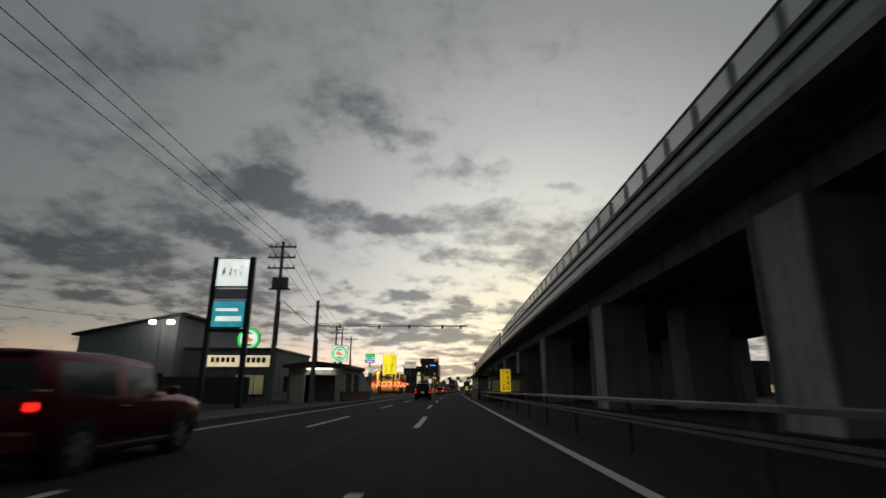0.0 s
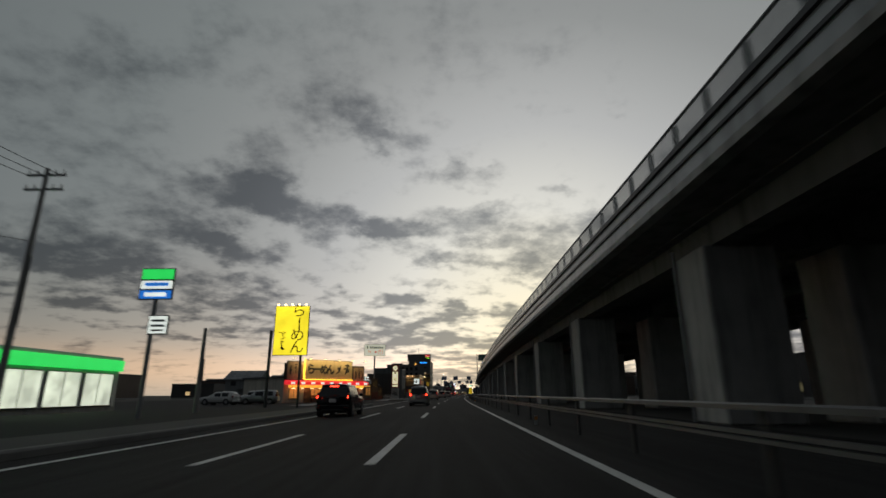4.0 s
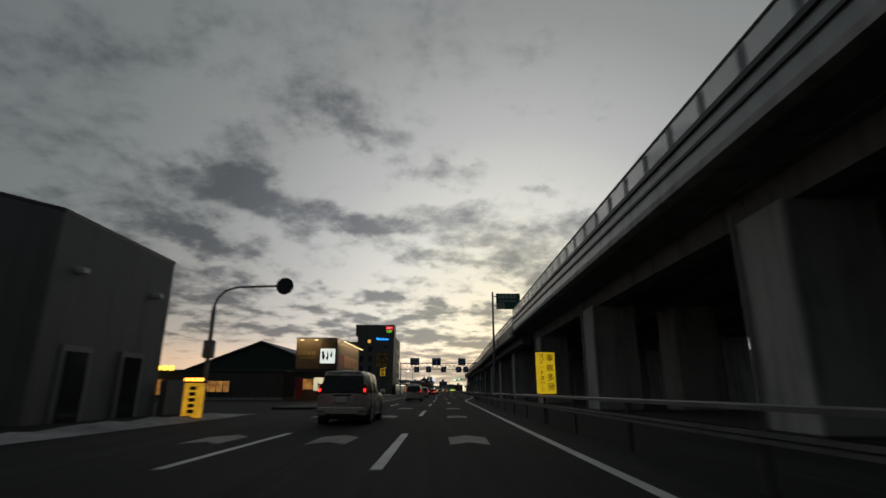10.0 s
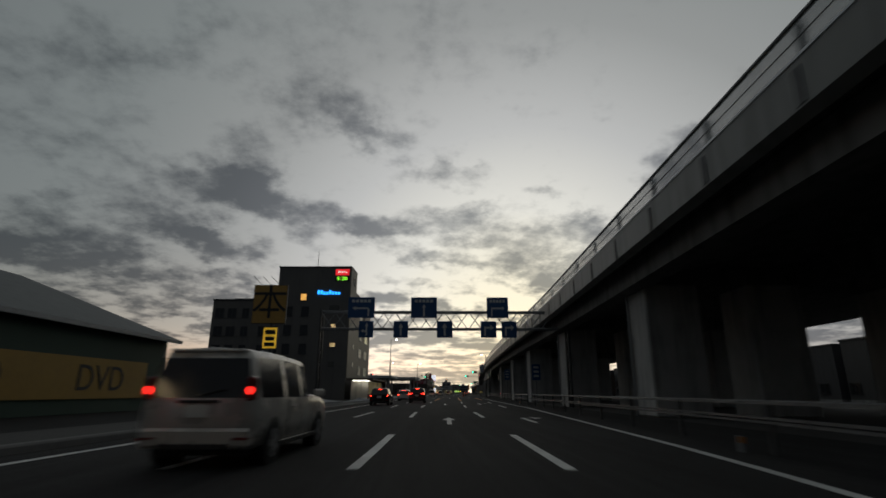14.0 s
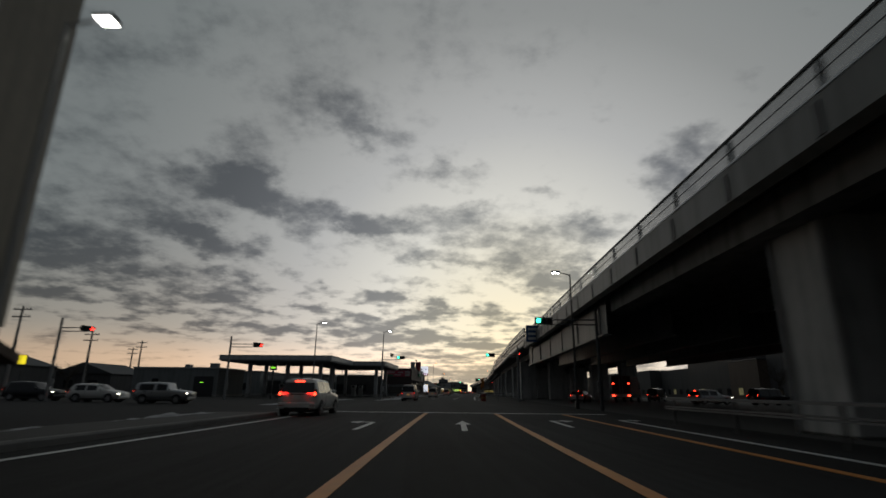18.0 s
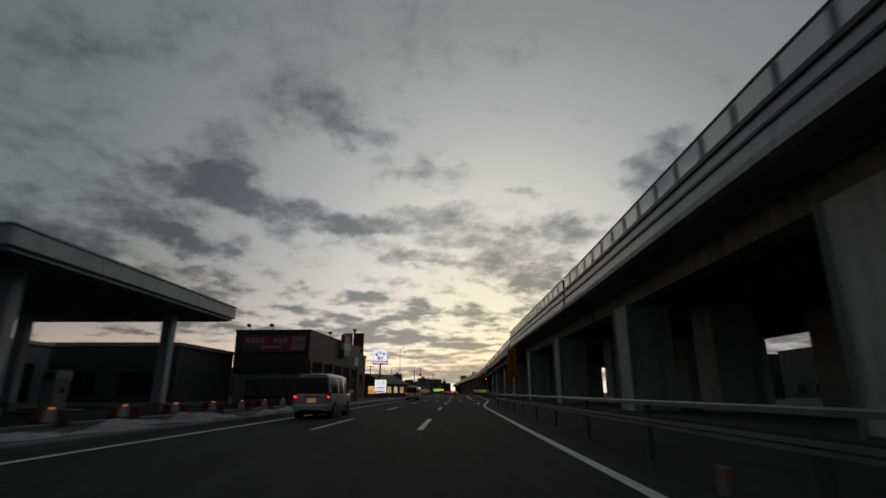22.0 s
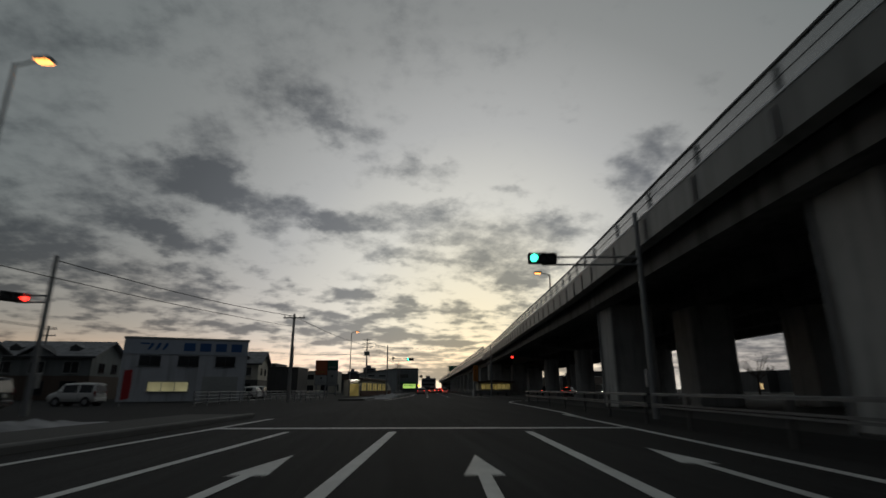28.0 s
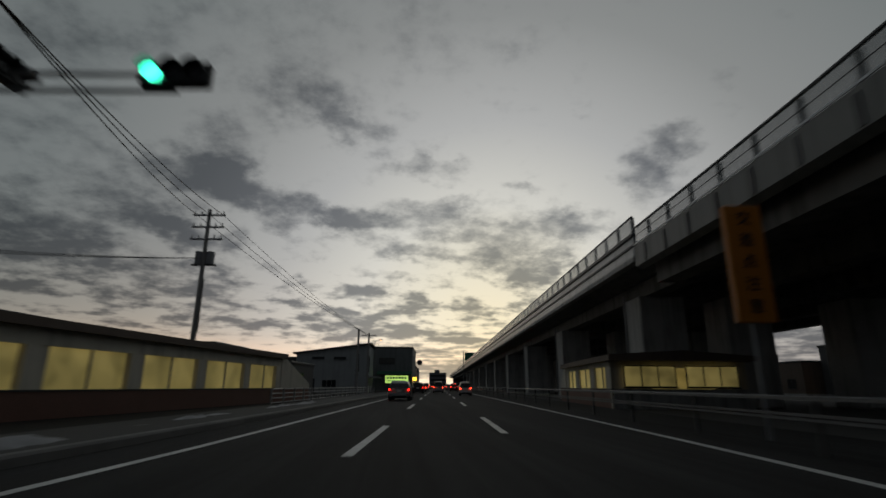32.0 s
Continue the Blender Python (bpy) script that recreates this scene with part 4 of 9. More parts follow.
        if lamps == 2:
            part("tail_lamp", B((sgn * w * 0.86 - 0.036, -0.034, zl + 0.15), (sgn * w * 0.86 + 0.036, 0.0, zl + 0.24), bevel=0.03), tail_red, housing, "red tail lamp")
        if braking and glow > 1.0 and kind == "suv":
            part("tail_lamp_arm", B((sgn * w * 0.66 - 0.14, -0.03, zl - 0.03), (sgn * w * 0.66 + 0.14, 0.0, zl + 0.03), bevel=0.01), tail_red, housing, "glowing red lamp bar")
        part("head_lamp", B((sgn * w * 0.72 - 0.17, L - 0.20, nose * H - 0.12), (sgn * w * 0.72 + 0.17, L - 0.01, nose * H + 0.01), bevel=0.04), head_on if head else lamp_clear, c)
        part("reflector", B((sgn * w * 0.78 - 0.11, -0.045, 0.40), (sgn * w * 0.78 + 0.11, 0.0, 0.43)), lamp_red_off, c)
    part("rear_bumper", B((-w * 0.93, -0.04, 0.28), (w * 0.93, 0.14, 0.56), bevel=0.05), body, c)
    part("bumper_insert", B((-w * 0.62, -0.05, 0.26), (w * 0.62, 0.02, 0.36), bevel=0.02), black_plastic, c)
    part("front_bumper", B((-w * 0.88, L - 0.14, 0.26), (w * 0.88, L + 0.03, 0.50), bevel=0.05), body, c)
    zp = zb0 - 0.26 if kind != "van" else 0.62
    part("number_plate", B((-0.165, -0.035, zp), (0.165, -0.018, zp + 0.165)), plate_lit if lit_plate else plate_white, c, "pale plate with plain bars")
    part("garnish", B((-0.30, -0.03, zp + 0.19), (0.30, 0.0, zp + 0.235), bevel=0.008), black_plastic, c)
    yw = rake * 0.25
    part("rear_wiper", T_((0.0, yw * 0.2 - 0.02, zb0 + 0.03), (0.36, yw * 0.5 - 0.02, zb0 + 0.12), 0.012, seg=5), black_plastic, c)
    part("spoiler", B((-w * 0.68, rake - 0.05, H - 0.11), (w * 0.68, rake + 0.14, H - 0.055), bevel=0.02), body, c)
    part("floor_pan", B((-w * 0.80, 0.2, 0.17), (w * 0.80, L - 0.2, 0.26)), black_plastic, c)
    if rack:
        zr = H + 0.09
        for x in (-w * 0.62, w * 0.62):
            part("rack_rail", T_((x, L * 0.14, zr), (x, L * 0.56, zr), 0.022, seg=6), black_plastic, c)
            part("rack_rail", T_((x, L * 0.14, zr + 0.11), (x, L * 0.56, zr + 0.11), 0.018, seg=6), black_plastic, c)
            for k in range(4):
                part("rack_foot", T_((x, L * (0.16 + 0.13 * k), H - 0.06), (x, L * (0.16 + 0.13 * k), zr + 0.11), 0.018, seg=6), black_plastic, c)
        for k in range(7):
            y = L * (0.15 + 0.068 * k)
            part("rack_bar", T_((-w * 0.62, y, zr), (w * 0.62, y, zr), 0.015, seg=6), black_plastic, c)
        for y in (L * 0.14, L * 0.56):
            part("rack_bar", T_((-w * 0.62, y, zr + 0.11), (w * 0.62, y, zr + 0.11), 0.018, seg=6), black_plastic, c)
    return c


car_red = paint_car("dark_red_paint", (0.15, 0.016, 0.028))
car_black = paint_car("black_paint", (0.008, 0.008, 0.009), 0.2)
car_white = paint_car("white_paint", (0.62, 0.62, 0.60), 0.3, 0.1)
car_pearl = paint_car("pearl_paint", (0.55, 0.52, 0.48), 0.28, 0.25)
car_silver = paint_car("silver_paint", (0.36, 0.37, 0.38), 0.3, 0.6)
car_dark = paint_car("dark_grey_paint", (0.04, 0.042, 0.046), 0.25)
car("wagon", "dark red boxy wagon with lit tail lamps in the traffic", F(5.9, -5.35), car_red, tail=True)
car("minivan", "black minivan with a roof rack and lit tail lamps", F(54.9, -2.95), car_black, tail=True, lit_plate=True, rack=True, lamp_z=0.80, lamps=2)
car("suv", "black sport utility car braking beside the lots", F(92.9, -5.6), car_black, tail=True, braking=True)
car("minivan", "pearl white minivan with lit brake lamps", F(259.5, -3.5), car_pearl, tail=True, lamp_z=1.08)
car("hatchback", "black hatchback with lit tail lamps near the office block", F(295.1, -5.4), car_black, tail=True, braking=True)
car("suv", "white compact sport utility car braking at the crossing", F(356.6, -6.5), car_white, tail=True, braking=True, glow=1.4)
car("van", "plain white delivery van with lit tail lamps", F(476.8, -5.75), car_white, tail=True, lit_plate=True)
for s in (155.4, 192.4, 230.0):
    car("minivan", "pearl white minivan with lit tail lamps in the next lane", F(s, -3.3), car_pearl, tail=True, lamp_z=1.08, group="minivans in the next lane")
for s in (393.3, 431.0):
    car("van", "plain white delivery van with lit tail lamps past the crossing", F(s, -5.6), car_white, tail=True, lit_plate=True, group="vans past the crossing")
rng = random.Random(5)
QUEUE = [(114, -2.8, "minivan", car_silver), (306, -2.9, "suv", car_dark), (318, -5.2, "hatchback", car_white), (640, -2.8, "hatchback", car_silver), (662, 3.2, "kei", car_white), (676, -2.8, "wagon", car_dark), (682, 0.1, "van", car_silver), (700, 3.2, "suv", car_dark), (706, 0.1, "hatchback", car_white),
         (700, -2.8, "kei", car_silver), (725, 0.1, "hatchback", car_dark), (730, -2.8, "van", car_white), (745, 3.2, "wagon", car_silver), (750, 0.1, "suv", car_black), (775, 3.2, "van", car_white), (780, 0.1, "kei", car_dark), (790, -2.8, "suv", car_silver)]
for s, n, k, b in QUEUE:
    car(k, "car in the traffic ahead with glowing red lamps", F(s, n), b, tail=True, braking=rng.random() < 0.85, group="cars in the traffic ahead", glow=1.5)
for s, n, k, b, turn in ((124, -23, "hatchback", car_white, 80), (127, -19.5, "suv", car_silver, 95), (131, -22, "wagon", car_white, 88), (318, -20, "kei", car_white, 0), (319, -23, "minivan", car_white, 2),
                         (318.5, -26, "hatchback", car_silver, 0), (319, -29.5, "wagon", car_white, -3), (318, -33, "kei", car_dark, 2), (318, -36.5, "van", car_white, 0),
                         (508, -19.5, "wagon", car_silver, 10), (552, -22, "minivan", car_dark, 100),
                         (556, -26, "hatchback", car_white, 96), (562, -23.5, "kei", car_white, 90), (586, -20.5, "hatchback", car_white, 85), (590, -24, "wagon", car_silver, 92), (596, -23, "kei", car_white, 90), (600, -27, "wagon", car_dark, 90)):
    car(k, "parked car on the asphalt lot", F(s, n, 0, turn), b, group="cars parked on the lots")
for s, n, k, b, turn in ((373, -23.5, "wagon", car_silver, -86), (375, -30.0, "hatchback", car_white, -87), (377, -37.0, "suv", car_dark, -88), (397.0, 13.8, "hatchback", car_silver, -28), (393, 25.5, "suv", car_silver, -78), (391.5, 31.0, "minivan", car_black, -78), (386, 36, "suv", car_dark, -90), (410, 27, "van", car_dark, -35), (608.5, 17.6, "suv", car_dark, -25), (618.5, 23.5, "hatchback", car_silver, -30), (611, 27.5, "van", car_white, 150)):
    car(k, "car on the side street with its lamps lit", F(s, n, 0, turn), b, tail=True, head=True, braking=True, group="cars on the side streets")

# ---------------------------------------------------------------- poles, wires, lamps, signals
def utility_pole(s, n, h, label="grey concrete utility pole with cross-arms and wires", arms=2, transformer=False, lean=0.0, ground_z=0.0):
    p = thing("utility_pole", F(s, n, ground_z), label, "utility pole", "utility poles")
    part("shaft", T_((0, 0, 0), (0, 0, h), 0.17, 0.10, 12), pole_concrete, p, smooth=False)
    for k in range(arms):
        z = h - 0.35 - 0.75 * k
        a = part("cross_arm", B((-0.95, -0.05, z - 0.05), (0.95, 0.05, z + 0.05)), steel_grey, p)
        for x in (-0.85, -0.45, 0.45, 0.85):
            part("insulator", T_((x, 0, z + 0.05), (x, 0, z + 0.25), 0.045, 0.03, 8), plate_white, a)
    if transformer:
        for x in (-0.32, 0.32):
            t = part("transformer", T_((x, 0.12, h * 0.70), (x, 0.12, h * 0.70 + 0.75), 0.24, seg=14), steel_grey, p, "grey drum transformer", smooth=False)
        part("bracket", B((-0.7, 0.0, h * 0.70 - 0.08), (0.7, 0.2, h * 0.70)), steel_dark, p)
    part("cable", T_((0.14, 0.0, h * 0.62), (0.17, 0.0, h * 0.35), 0.05, seg=6), black_plastic, p)
    for k in range(2):
        part("step_bolt", T_((-0.28, 0, h * 0.3 + 0.5 * k), (0.28, 0, h * 0.3 + 0.5 * k), 0.015, seg=5), steel_dark, p)
    return p


def wire(p, q, sag=0.5, r=0.018, label="black overhead wire between poles"):
    """A slack wire between two places (s, n, z)."""
    a, b = W(*p), W(*q)
    bm = bmesh.new()
    pts = [a.lerp(b, i / 12) - Vector((0, 0, sag * 4 * (i / 12) * (1 - i / 12))) for i in range(13)]
    rings = [[bm.verts.new(p_ + o) for o in (Vector((r, 0, 0)), Vector((0, r, r)), Vector((-r, 0, 0)), Vector((0, -r, -r)))] for p_ in pts]
    for u, v in zip(rings, rings[1:]):
        for j in range(4):
            bm.faces.new((u[j], u[(j + 1) % 4], v[(j + 1) % 4], v[j]))
    ob = obj("overhead_wire", bm, black_plastic)
    tagged(ob, label, "cable", "overhead wires")


def street_lamp(s, n, h, reach, bulb, label, pole_m=None, base=0.0):
    """A tapering pole with one lantern; reach: metres towards the road's right (+) or left (-)."""
    pm = pole_m or steel_grey
    p = thing("street_lamp", F(s, n), label, "street lamp", "street lamps")
    part("pole", T_((0, 0, base), (0, 0, h - 0.15), 0.10, 0.05, 12), pm, p)
    part("base_box", B((-0.13, -0.13, base), (0.13, 0.13, base + 0.5), bevel=0.02), pm, p)
    part("arm", T_((0, 0, h - 0.2), (reach * 0.75, 0, h), 0.04, 0.035, 8), pm, p)
    hd = part("lantern", B((reach * 0.75 - 0.1 * (reach > 0) - 0.5 * (reach < 0), -0.16, h - 0.03), (reach * 0.75 + 0.5 * (reach > 0) + 0.1 * (reach < 0), 0.16, h + 0.10), bevel=0.03), pm, p)
    cx = reach * 0.75 + (0.2 if reach > 0 else -0.2)
    part("lens", B((cx - 0.24, -0.13, h - 0.09), (cx + 0.24, 0.13, h - 0.025), bevel=0.02), bulb, hd, "glowing lamp glass")
    return p


def signal_head(parent, m, on, horizontal=True, count=3):
    """A row of three lenses in a dark case under m; on: index of the lens that shows, and its light."""
    k = 0.34
    dx, dz = (k, 0) if horizontal else (0, -k)
    w, h = (k * count + 0.1, 0.44) if horizontal else (0.44, k * count + 0.1)
    case = part("signal_case", box(bmesh.new(), (-w / 2, -0.07, -h / 2), (w / 2, 0.12, h / 2), m, 0.05), black_plastic, parent)
    for i in range(count):
        cx, cz = ((i - (count - 1) / 2) * dx, 0) if horizontal else (0, (i - (count - 1) / 2) * dz)
        lens = on[1] if i == on[0] else black_glass
        bm = T_((cx, -0.10, cz), (cx, -0.06, cz), 0.145, seg=18)
        bmesh.ops.transform(bm, matrix=m, verts=bm.verts)
        part("lens", bm, lens, case)
        bm = bmesh.new()
        seg = 10
        for a in range(seg):
            t0, t1 = math.pi * a / seg, math.pi * (a + 1) / seg
            vs = [bm.verts.new((cx + 0.16 * math.cos(t), y, cz + 0.16 * math.sin(t))) for t, y in ((t0, -0.07), (t1, -0.07), (t1, -0.26), (t0, -0.26))]
            bm.faces.new(vs)
        bmesh.ops.transform(bm, matrix=m, verts=bm.verts)
        part("hood", bm, black_plastic, case)
    return case


black_glass = mat("unlit_lens", (0.012, 0.012, 0.012), 0.25, vary=0.1)


def traffic_signal(s, n, h, reach, on, label, facing=0.0, extra=None, pole_h=None, pole_m=None):
    pm = pole_m or steel_grey
    p = thing("traffic_signal", F(s, n), label, "traffic signal", "traffic signals")
    part("pole", T_((0, 0, 0), (0, 0, pole_h or h + 0.9), 0.13, 0.09, 12), pm, p)
    for z in (h + 0.08, h - 0.22):
        part("arm", T_((0, 0, z), (reach, 0, z), 0.045, 0.035, 8), pm, p)
    signal_head(p, Matrix.Translation((reach, -0.12, h)) @ Matrix.Rotation(radians(facing), 4, "Z"), on)
    if extra:
        for x, z, turn, o in extra:
            signal_head(p, Matrix.Translation((x, -0.12, z)) @ Matrix.Rotation(radians(turn), 4, "Z"), o)
    part("control_box", B((-0.16, 0.1, 1.1), (0.16, 0.32, 1.75), bevel=0.02), pm, p)
    return p


# first stretch
utility_pole(33.2, -11.5, 10.8, arms=3, transformer=True)
utility_pole(33.6, -8.9, 6.8, "slim grey pole that carries a detector bar over the lanes", arms=0)
utility_pole(73.2, -16.6, 10.0, arms=2)
utility_pole(76, -15.0, 8.6, "grey concrete utility pole with cross-arms and wires", arms=1)
utility_pole(90.2, -19.5, 11.7, arms=2)
utility_pole(100.5, -15.8, 5.2, "plain dark pole beside the car park", arms=0)
utility_pole(60, -34, 9, arms=1)
for x in (-0.8, 0.0, 0.8):
    wire((33.2, -11.5 + x, 10.4), (73.2, -16.6 + x, 9.6), 0.5)
    wire((-40, -9.5 + x, 10.6), (33.2, -11.5 + x, 10.4), 0.7)
    wire((73.2, -16.6 + x, 9.6), (90.2, -19.5 + x, 11.3), 0.25)
wire((33.2, -11.5, 7.0), (76, -15.0, 6.8), 0.6, 0.03)
wire((10, -40, 7.5), (60, -34, 8.7), 0.8)
wire((60, -34, 8.7), (90.2, -19.5, 8.0), 0.8)
bar = thing("detector_bar", F(33.6, -8.9, 5.1), "long thin grey bar with small detectors over the lanes", "detector")
part("bar", T_((0, 0, 0), (10.0, 0, 0.0), 0.035, 0.03, 8), steel_grey, bar)
part("bar", T_((0, 0, 0.14), (10.0, 0, 0.06), 0.018, 0.018, 6), steel_grey, bar)
for x in (1.6, 4.2, 6.2, 8.4, 9.6):
    part("detector", B((x - 0.07, -0.07, -0.16), (x + 0.07, 0.07, 0.06), bevel=0.02), steel_grey, bar)
# floodlights of the first lot
fl = thing("flood_light", F(43.4, -25.0), "white twin floodlight on a post over the lot", "flood light")
part("post", T_((0, 0, 0), (0, 0, 6.7), 0.07, seg=8), steel_grey, fl)
part("cross_bar", B((-0.9, -0.05, 6.55), (0.9, 0.05, 6.65)), steel_grey, fl)
for x in (-0.8, 0.8):
    part("lamp", B((x - 0.26, -0.2, 6.4), (x + 0.26, 0.15, 6.72), bevel=0.07), street_white, fl, "glaring white lamp")
# middle stretch
utility_pole(206, -34, 9.0, arms=3)
utility_pole(212, -30, 8.6, arms=2)
utility_pole(250, -48, 8.5, arms=1)
street_lamp(346.0, -10.3, 10.5, 1.1, street_white, "tall grey lamp post with a white light")
street_lamp(398.0, -17.9, 9.3, 1.0, street_white, "tall grey lamp post with a white light")
street_lamp(407.7, -11.0, 9.4, 1.0, street_white, "tall grey lamp post with a white light")
street_lamp(371, 8.3, 9.5, -1.1, street_white, "tall dark lamp post with a white light beside the deck", pole_m=steel_dark)
street_lamp(540.3, -14.5, 11.8, 1.0, street_orange, "tall grey lamp post with an orange light")
street_lamp(565.2, 8.75, 10.1, -1.0, street_orange, "grey lamp post with an orange light on the deck edge", base=6.98)
street_lamp(610.2, -14.0, 10.3, 1.0, street_orange, "tall grey lamp post with an orange light")
street_lamp(700, -12, 9.5, 1.2, street_orange, "tall grey lamp post with an orange light")
# first crossing
traffic_signal(406.3, -10.8, 5.55, 2.6, (0, go_green), "horizontal traffic signal showing green on a grey pole", extra=[(1.3, 5.9, 90, (5, None))])
traffic_signal(399.3, 7.3, 5.5, -3.4, (0, go_green), "horizontal traffic signal showing green on a grey pole", extra=[(0.3, 5.7, -90, (2, stop_red))], pole_h=6.6)
traffic_signal(367.0, 8.9, 5.4, -3.3, (0, go_green), "horizontal traffic signal showing green before the plate girder", pole_h=6.2, pole_m=steel_dark)
traffic_signal(388, -24, 5.6, 3.0, (2, stop_red), "horizontal traffic signal showing red for the side street", facing=60)
traffic_signal(376, -33, 5.8, 2.4, (2, stop_red), "horizontal traffic signal showing red for the side street", facing=70)
# second crossing
traffic_signal(544.5, 7.6, 5.9, -3.8, (0, go_green), "horizontal traffic signal showing green on a grey pole", pole_h=7.8)
traffic_signal(547.7, -17.5, 5.0, -1.4, (2, stop_red), "horizontal traffic signal showing red for the side street", facing=55, pole_h=6.9)
traffic_signal(609.3, -7.9, 5.75, 3.7, (0, go_green), "horizontal traffic signal showing green on a long arm", extra=[(0.9, 5.9, 90, (5, None))], pole_h=8.0)
traffic_signal(606.5, 8.6, 5.9, 3.0, (2, stop_red), "horizontal traffic signal showing red below the deck", pole_h=7.8)
utility_pole(541, -22, 7.5, "dark steel lattice mast beside the houses", arms=2)
utility_pole(570.2, -12.9, 7.5, arms=1)
utility_pole(631, -13.8, 11.2, arms=3, transformer=True)
utility_pole(660, -9.0, 7.2, "slim grey pole beside the footway", arms=0)
utility_pole(668, -8.9, 7.6, "slim grey pole beside the footway", arms=1)
utility_pole(622, -41, 9.5, arms=3)
utility_pole(612, -44, 9.0, arms=2)
utility_pole(712, -9.5, 7.8, arms=2)
utility_pole(735, -8.5, 8.0, arms=2)
utility_pole(585, -45, 8.2, arms=2)
utility_pole(520, -46, 10.5, arms=3)
utility_pole(514, -52, 9.5, arms=2)
wire((547.7, -17.5, 6.7), (570.2, -12.9, 7.3), 0.25, 0.025)
wire((570.2, -12.9, 7.3), (609.3, -7.9, 7.6), 0.7, 0.025)
wire((530, -20, 6.0), (570.2, -12.9, 6.4), 0.4, 0.02)
for x in (-0.8, 0.0, 0.8):
    wire((631, -13.8 + x, 10.9), (668, -8.9, 7.3), 0.5, 0.022)
    wire((609.3, -7.9, 7.7), (631, -13.8 + x, 10.9), 0.3, 0.022)
    wire((622, -41, 9.1 - 0.3 * x), (631, -13.8, 8.2), 0.9, 0.02)
    wire((520, -46 + x, 10.2), (585, -45 + x, 8.0), 0.9)
    wire((668, -8.9, 7.3), (712, -9.5 + x, 7.5), 0.5)
wire((609.3, -7.9, 7.7), (606.5, 8.6, 7.5), 0.35, 0.02)


# ---------------------------------------------------------------- sign gantry over the lanes
sign_blue = mat("sign_blue", (0.015, 0.075, 0.21), 0.45, vary=0.1, scale=3)
sign_green = mat("sign_green", (0.01, 0.13, 0.075), 0.45, vary=0.1, scale=3)
sign_white = mat("sign_white", (0.62, 0.63, 0.62), 0.5, vary=0.08)
sign_dim = mat("sign_white_old", (0.36, 0.37, 0.36), 0.6, vary=0.12)
GS = 291.0
gan = thing("sign_gantry", F(GS, 0), "grey steel truss gantry with blue lane signs over the road", "sign gantry", kind="structure")
for x in (-9.6, 9.4):
    for y in (0.0, 0.8):
        part("leg", T_((x, y, 0), (x, y, 7.2), 0.10, 0.09, 10), steel_dark, gan)
    for k in range(7):
        z = 0.8 + k * 0.95
        part("brace", T_((x, 0, z), (x, 0.8, z + 0.5), 0.03, seg=6), steel_dark, gan)
for y in (0.0, 0.8):
    for z in (5.75, 7.05):
        part("chord", T_((-9.6, y, z), (9.4, y, z), 0.065, seg=8), steel_grey, gan)
for k in range(20):
    x = -9.6 + k * 0.95
    a, b = (5.75, 7.05) if k % 2 else (7.05, 5.75)
    part("web_bar", T_((x, 0, a), (x + 0.95, 0, b), 0.035, seg=6), steel_grey, gan)
    part("web_bar", T_((x, 0.8, b), (x + 0.95, 0.8, a), 0.03, seg=6), steel_grey, gan)
    part("cross_bar", T_((x, 0, 5.75), (x, 0.8, 5.75), 0.025, seg=6), steel_grey, gan)
signs = thing("lane_signs", F(GS - 0.14, 0), "blue lane signs with white arrows on the gantry", "road sign")


def lane_sign(x0, x1, z0, z1, kind):
    b = part("sign_board", B((x0, -0.04, z0), (x1, 0.02, z1), bevel=0.01), sign_blue, signs)
    cx, w, h = (x0 + x1) / 2, x1 - x0, z1 - z0
    def flat(pts, mtl=sign_white):
        part("arrow", lay([(cx + px * w, -0.05, z0 + pz * h) for px, pz in pts], [tuple(range(len(pts)))]), mtl, b)
    if kind == "up":
        flat([(-.06, .12), (.06, .12), (.06, .62), (-.06, .62)])
        flat([(-.17, .60), (.17, .60), (0, .88)])
    elif kind == "right":
        flat([(-.28, .12), (-.17, .12), (-.17, .55), (-.28, .66)])
        flat([(-.28, .66), (-.17, .55), (.14, .55), (.14, .66)])
        flat([(.12, .44), (.34, .605), (.12, .78)])
    elif kind == "left_up":
        flat([(-.02, .12), (.09, .12), (.09, .70), (-.02, .70)])
        flat([(-.09, .68), (.16, .68), (.035, .90)])
        flat([(-.02, .34), (-.02, .44), (-.2, .44), (-.2, .34)])
        flat([(-.19, .28), (-.19, .50), (-.34, .39)])
    elif kind == "big_left":
        flat([(.24, .08), (.30, .08), (.30, .42), (.24, .50)])
        flat([(.24, .50), (.30, .42), (-.22, .42), (-.22, .50)])
        flat([(-.20, .36), (-.20, .56), (-.34, .46)])
    elif kind == "big_right":
        flat([(-.30, .08), (-.24, .08), (-.24, .42), (-.30, .50)])
        flat([(-.30, .50), (-.24, .42), (.22, .42), (.22, .50)])
        flat([(.20, .36), (.20, .56), (.34, .46)])
    elif kind == "big_up":
        flat([(-.03, .08), (.03, .08), (.03, .52), (-.03, .52)])
        flat([(-.09, .50), (.09, .50), (0, .66)])
    if kind.startswith("big"):
        for k in range(5):
            px = -.36 + k * .15
            part("letter_bar", lay([(cx + (px + dx) * w, -0.05, z0 + pz * h) for dx, pz in ((0, .74), (.11, .74), (.11, .88), (0, .88))], [(0, 1, 2, 3)]), sign_white, b)
    part("hanger", B((cx - 0.03, 0.02, z0 + 0.1), (cx + 0.03, 0.16, z1 - 0.1)), steel_grey, b)


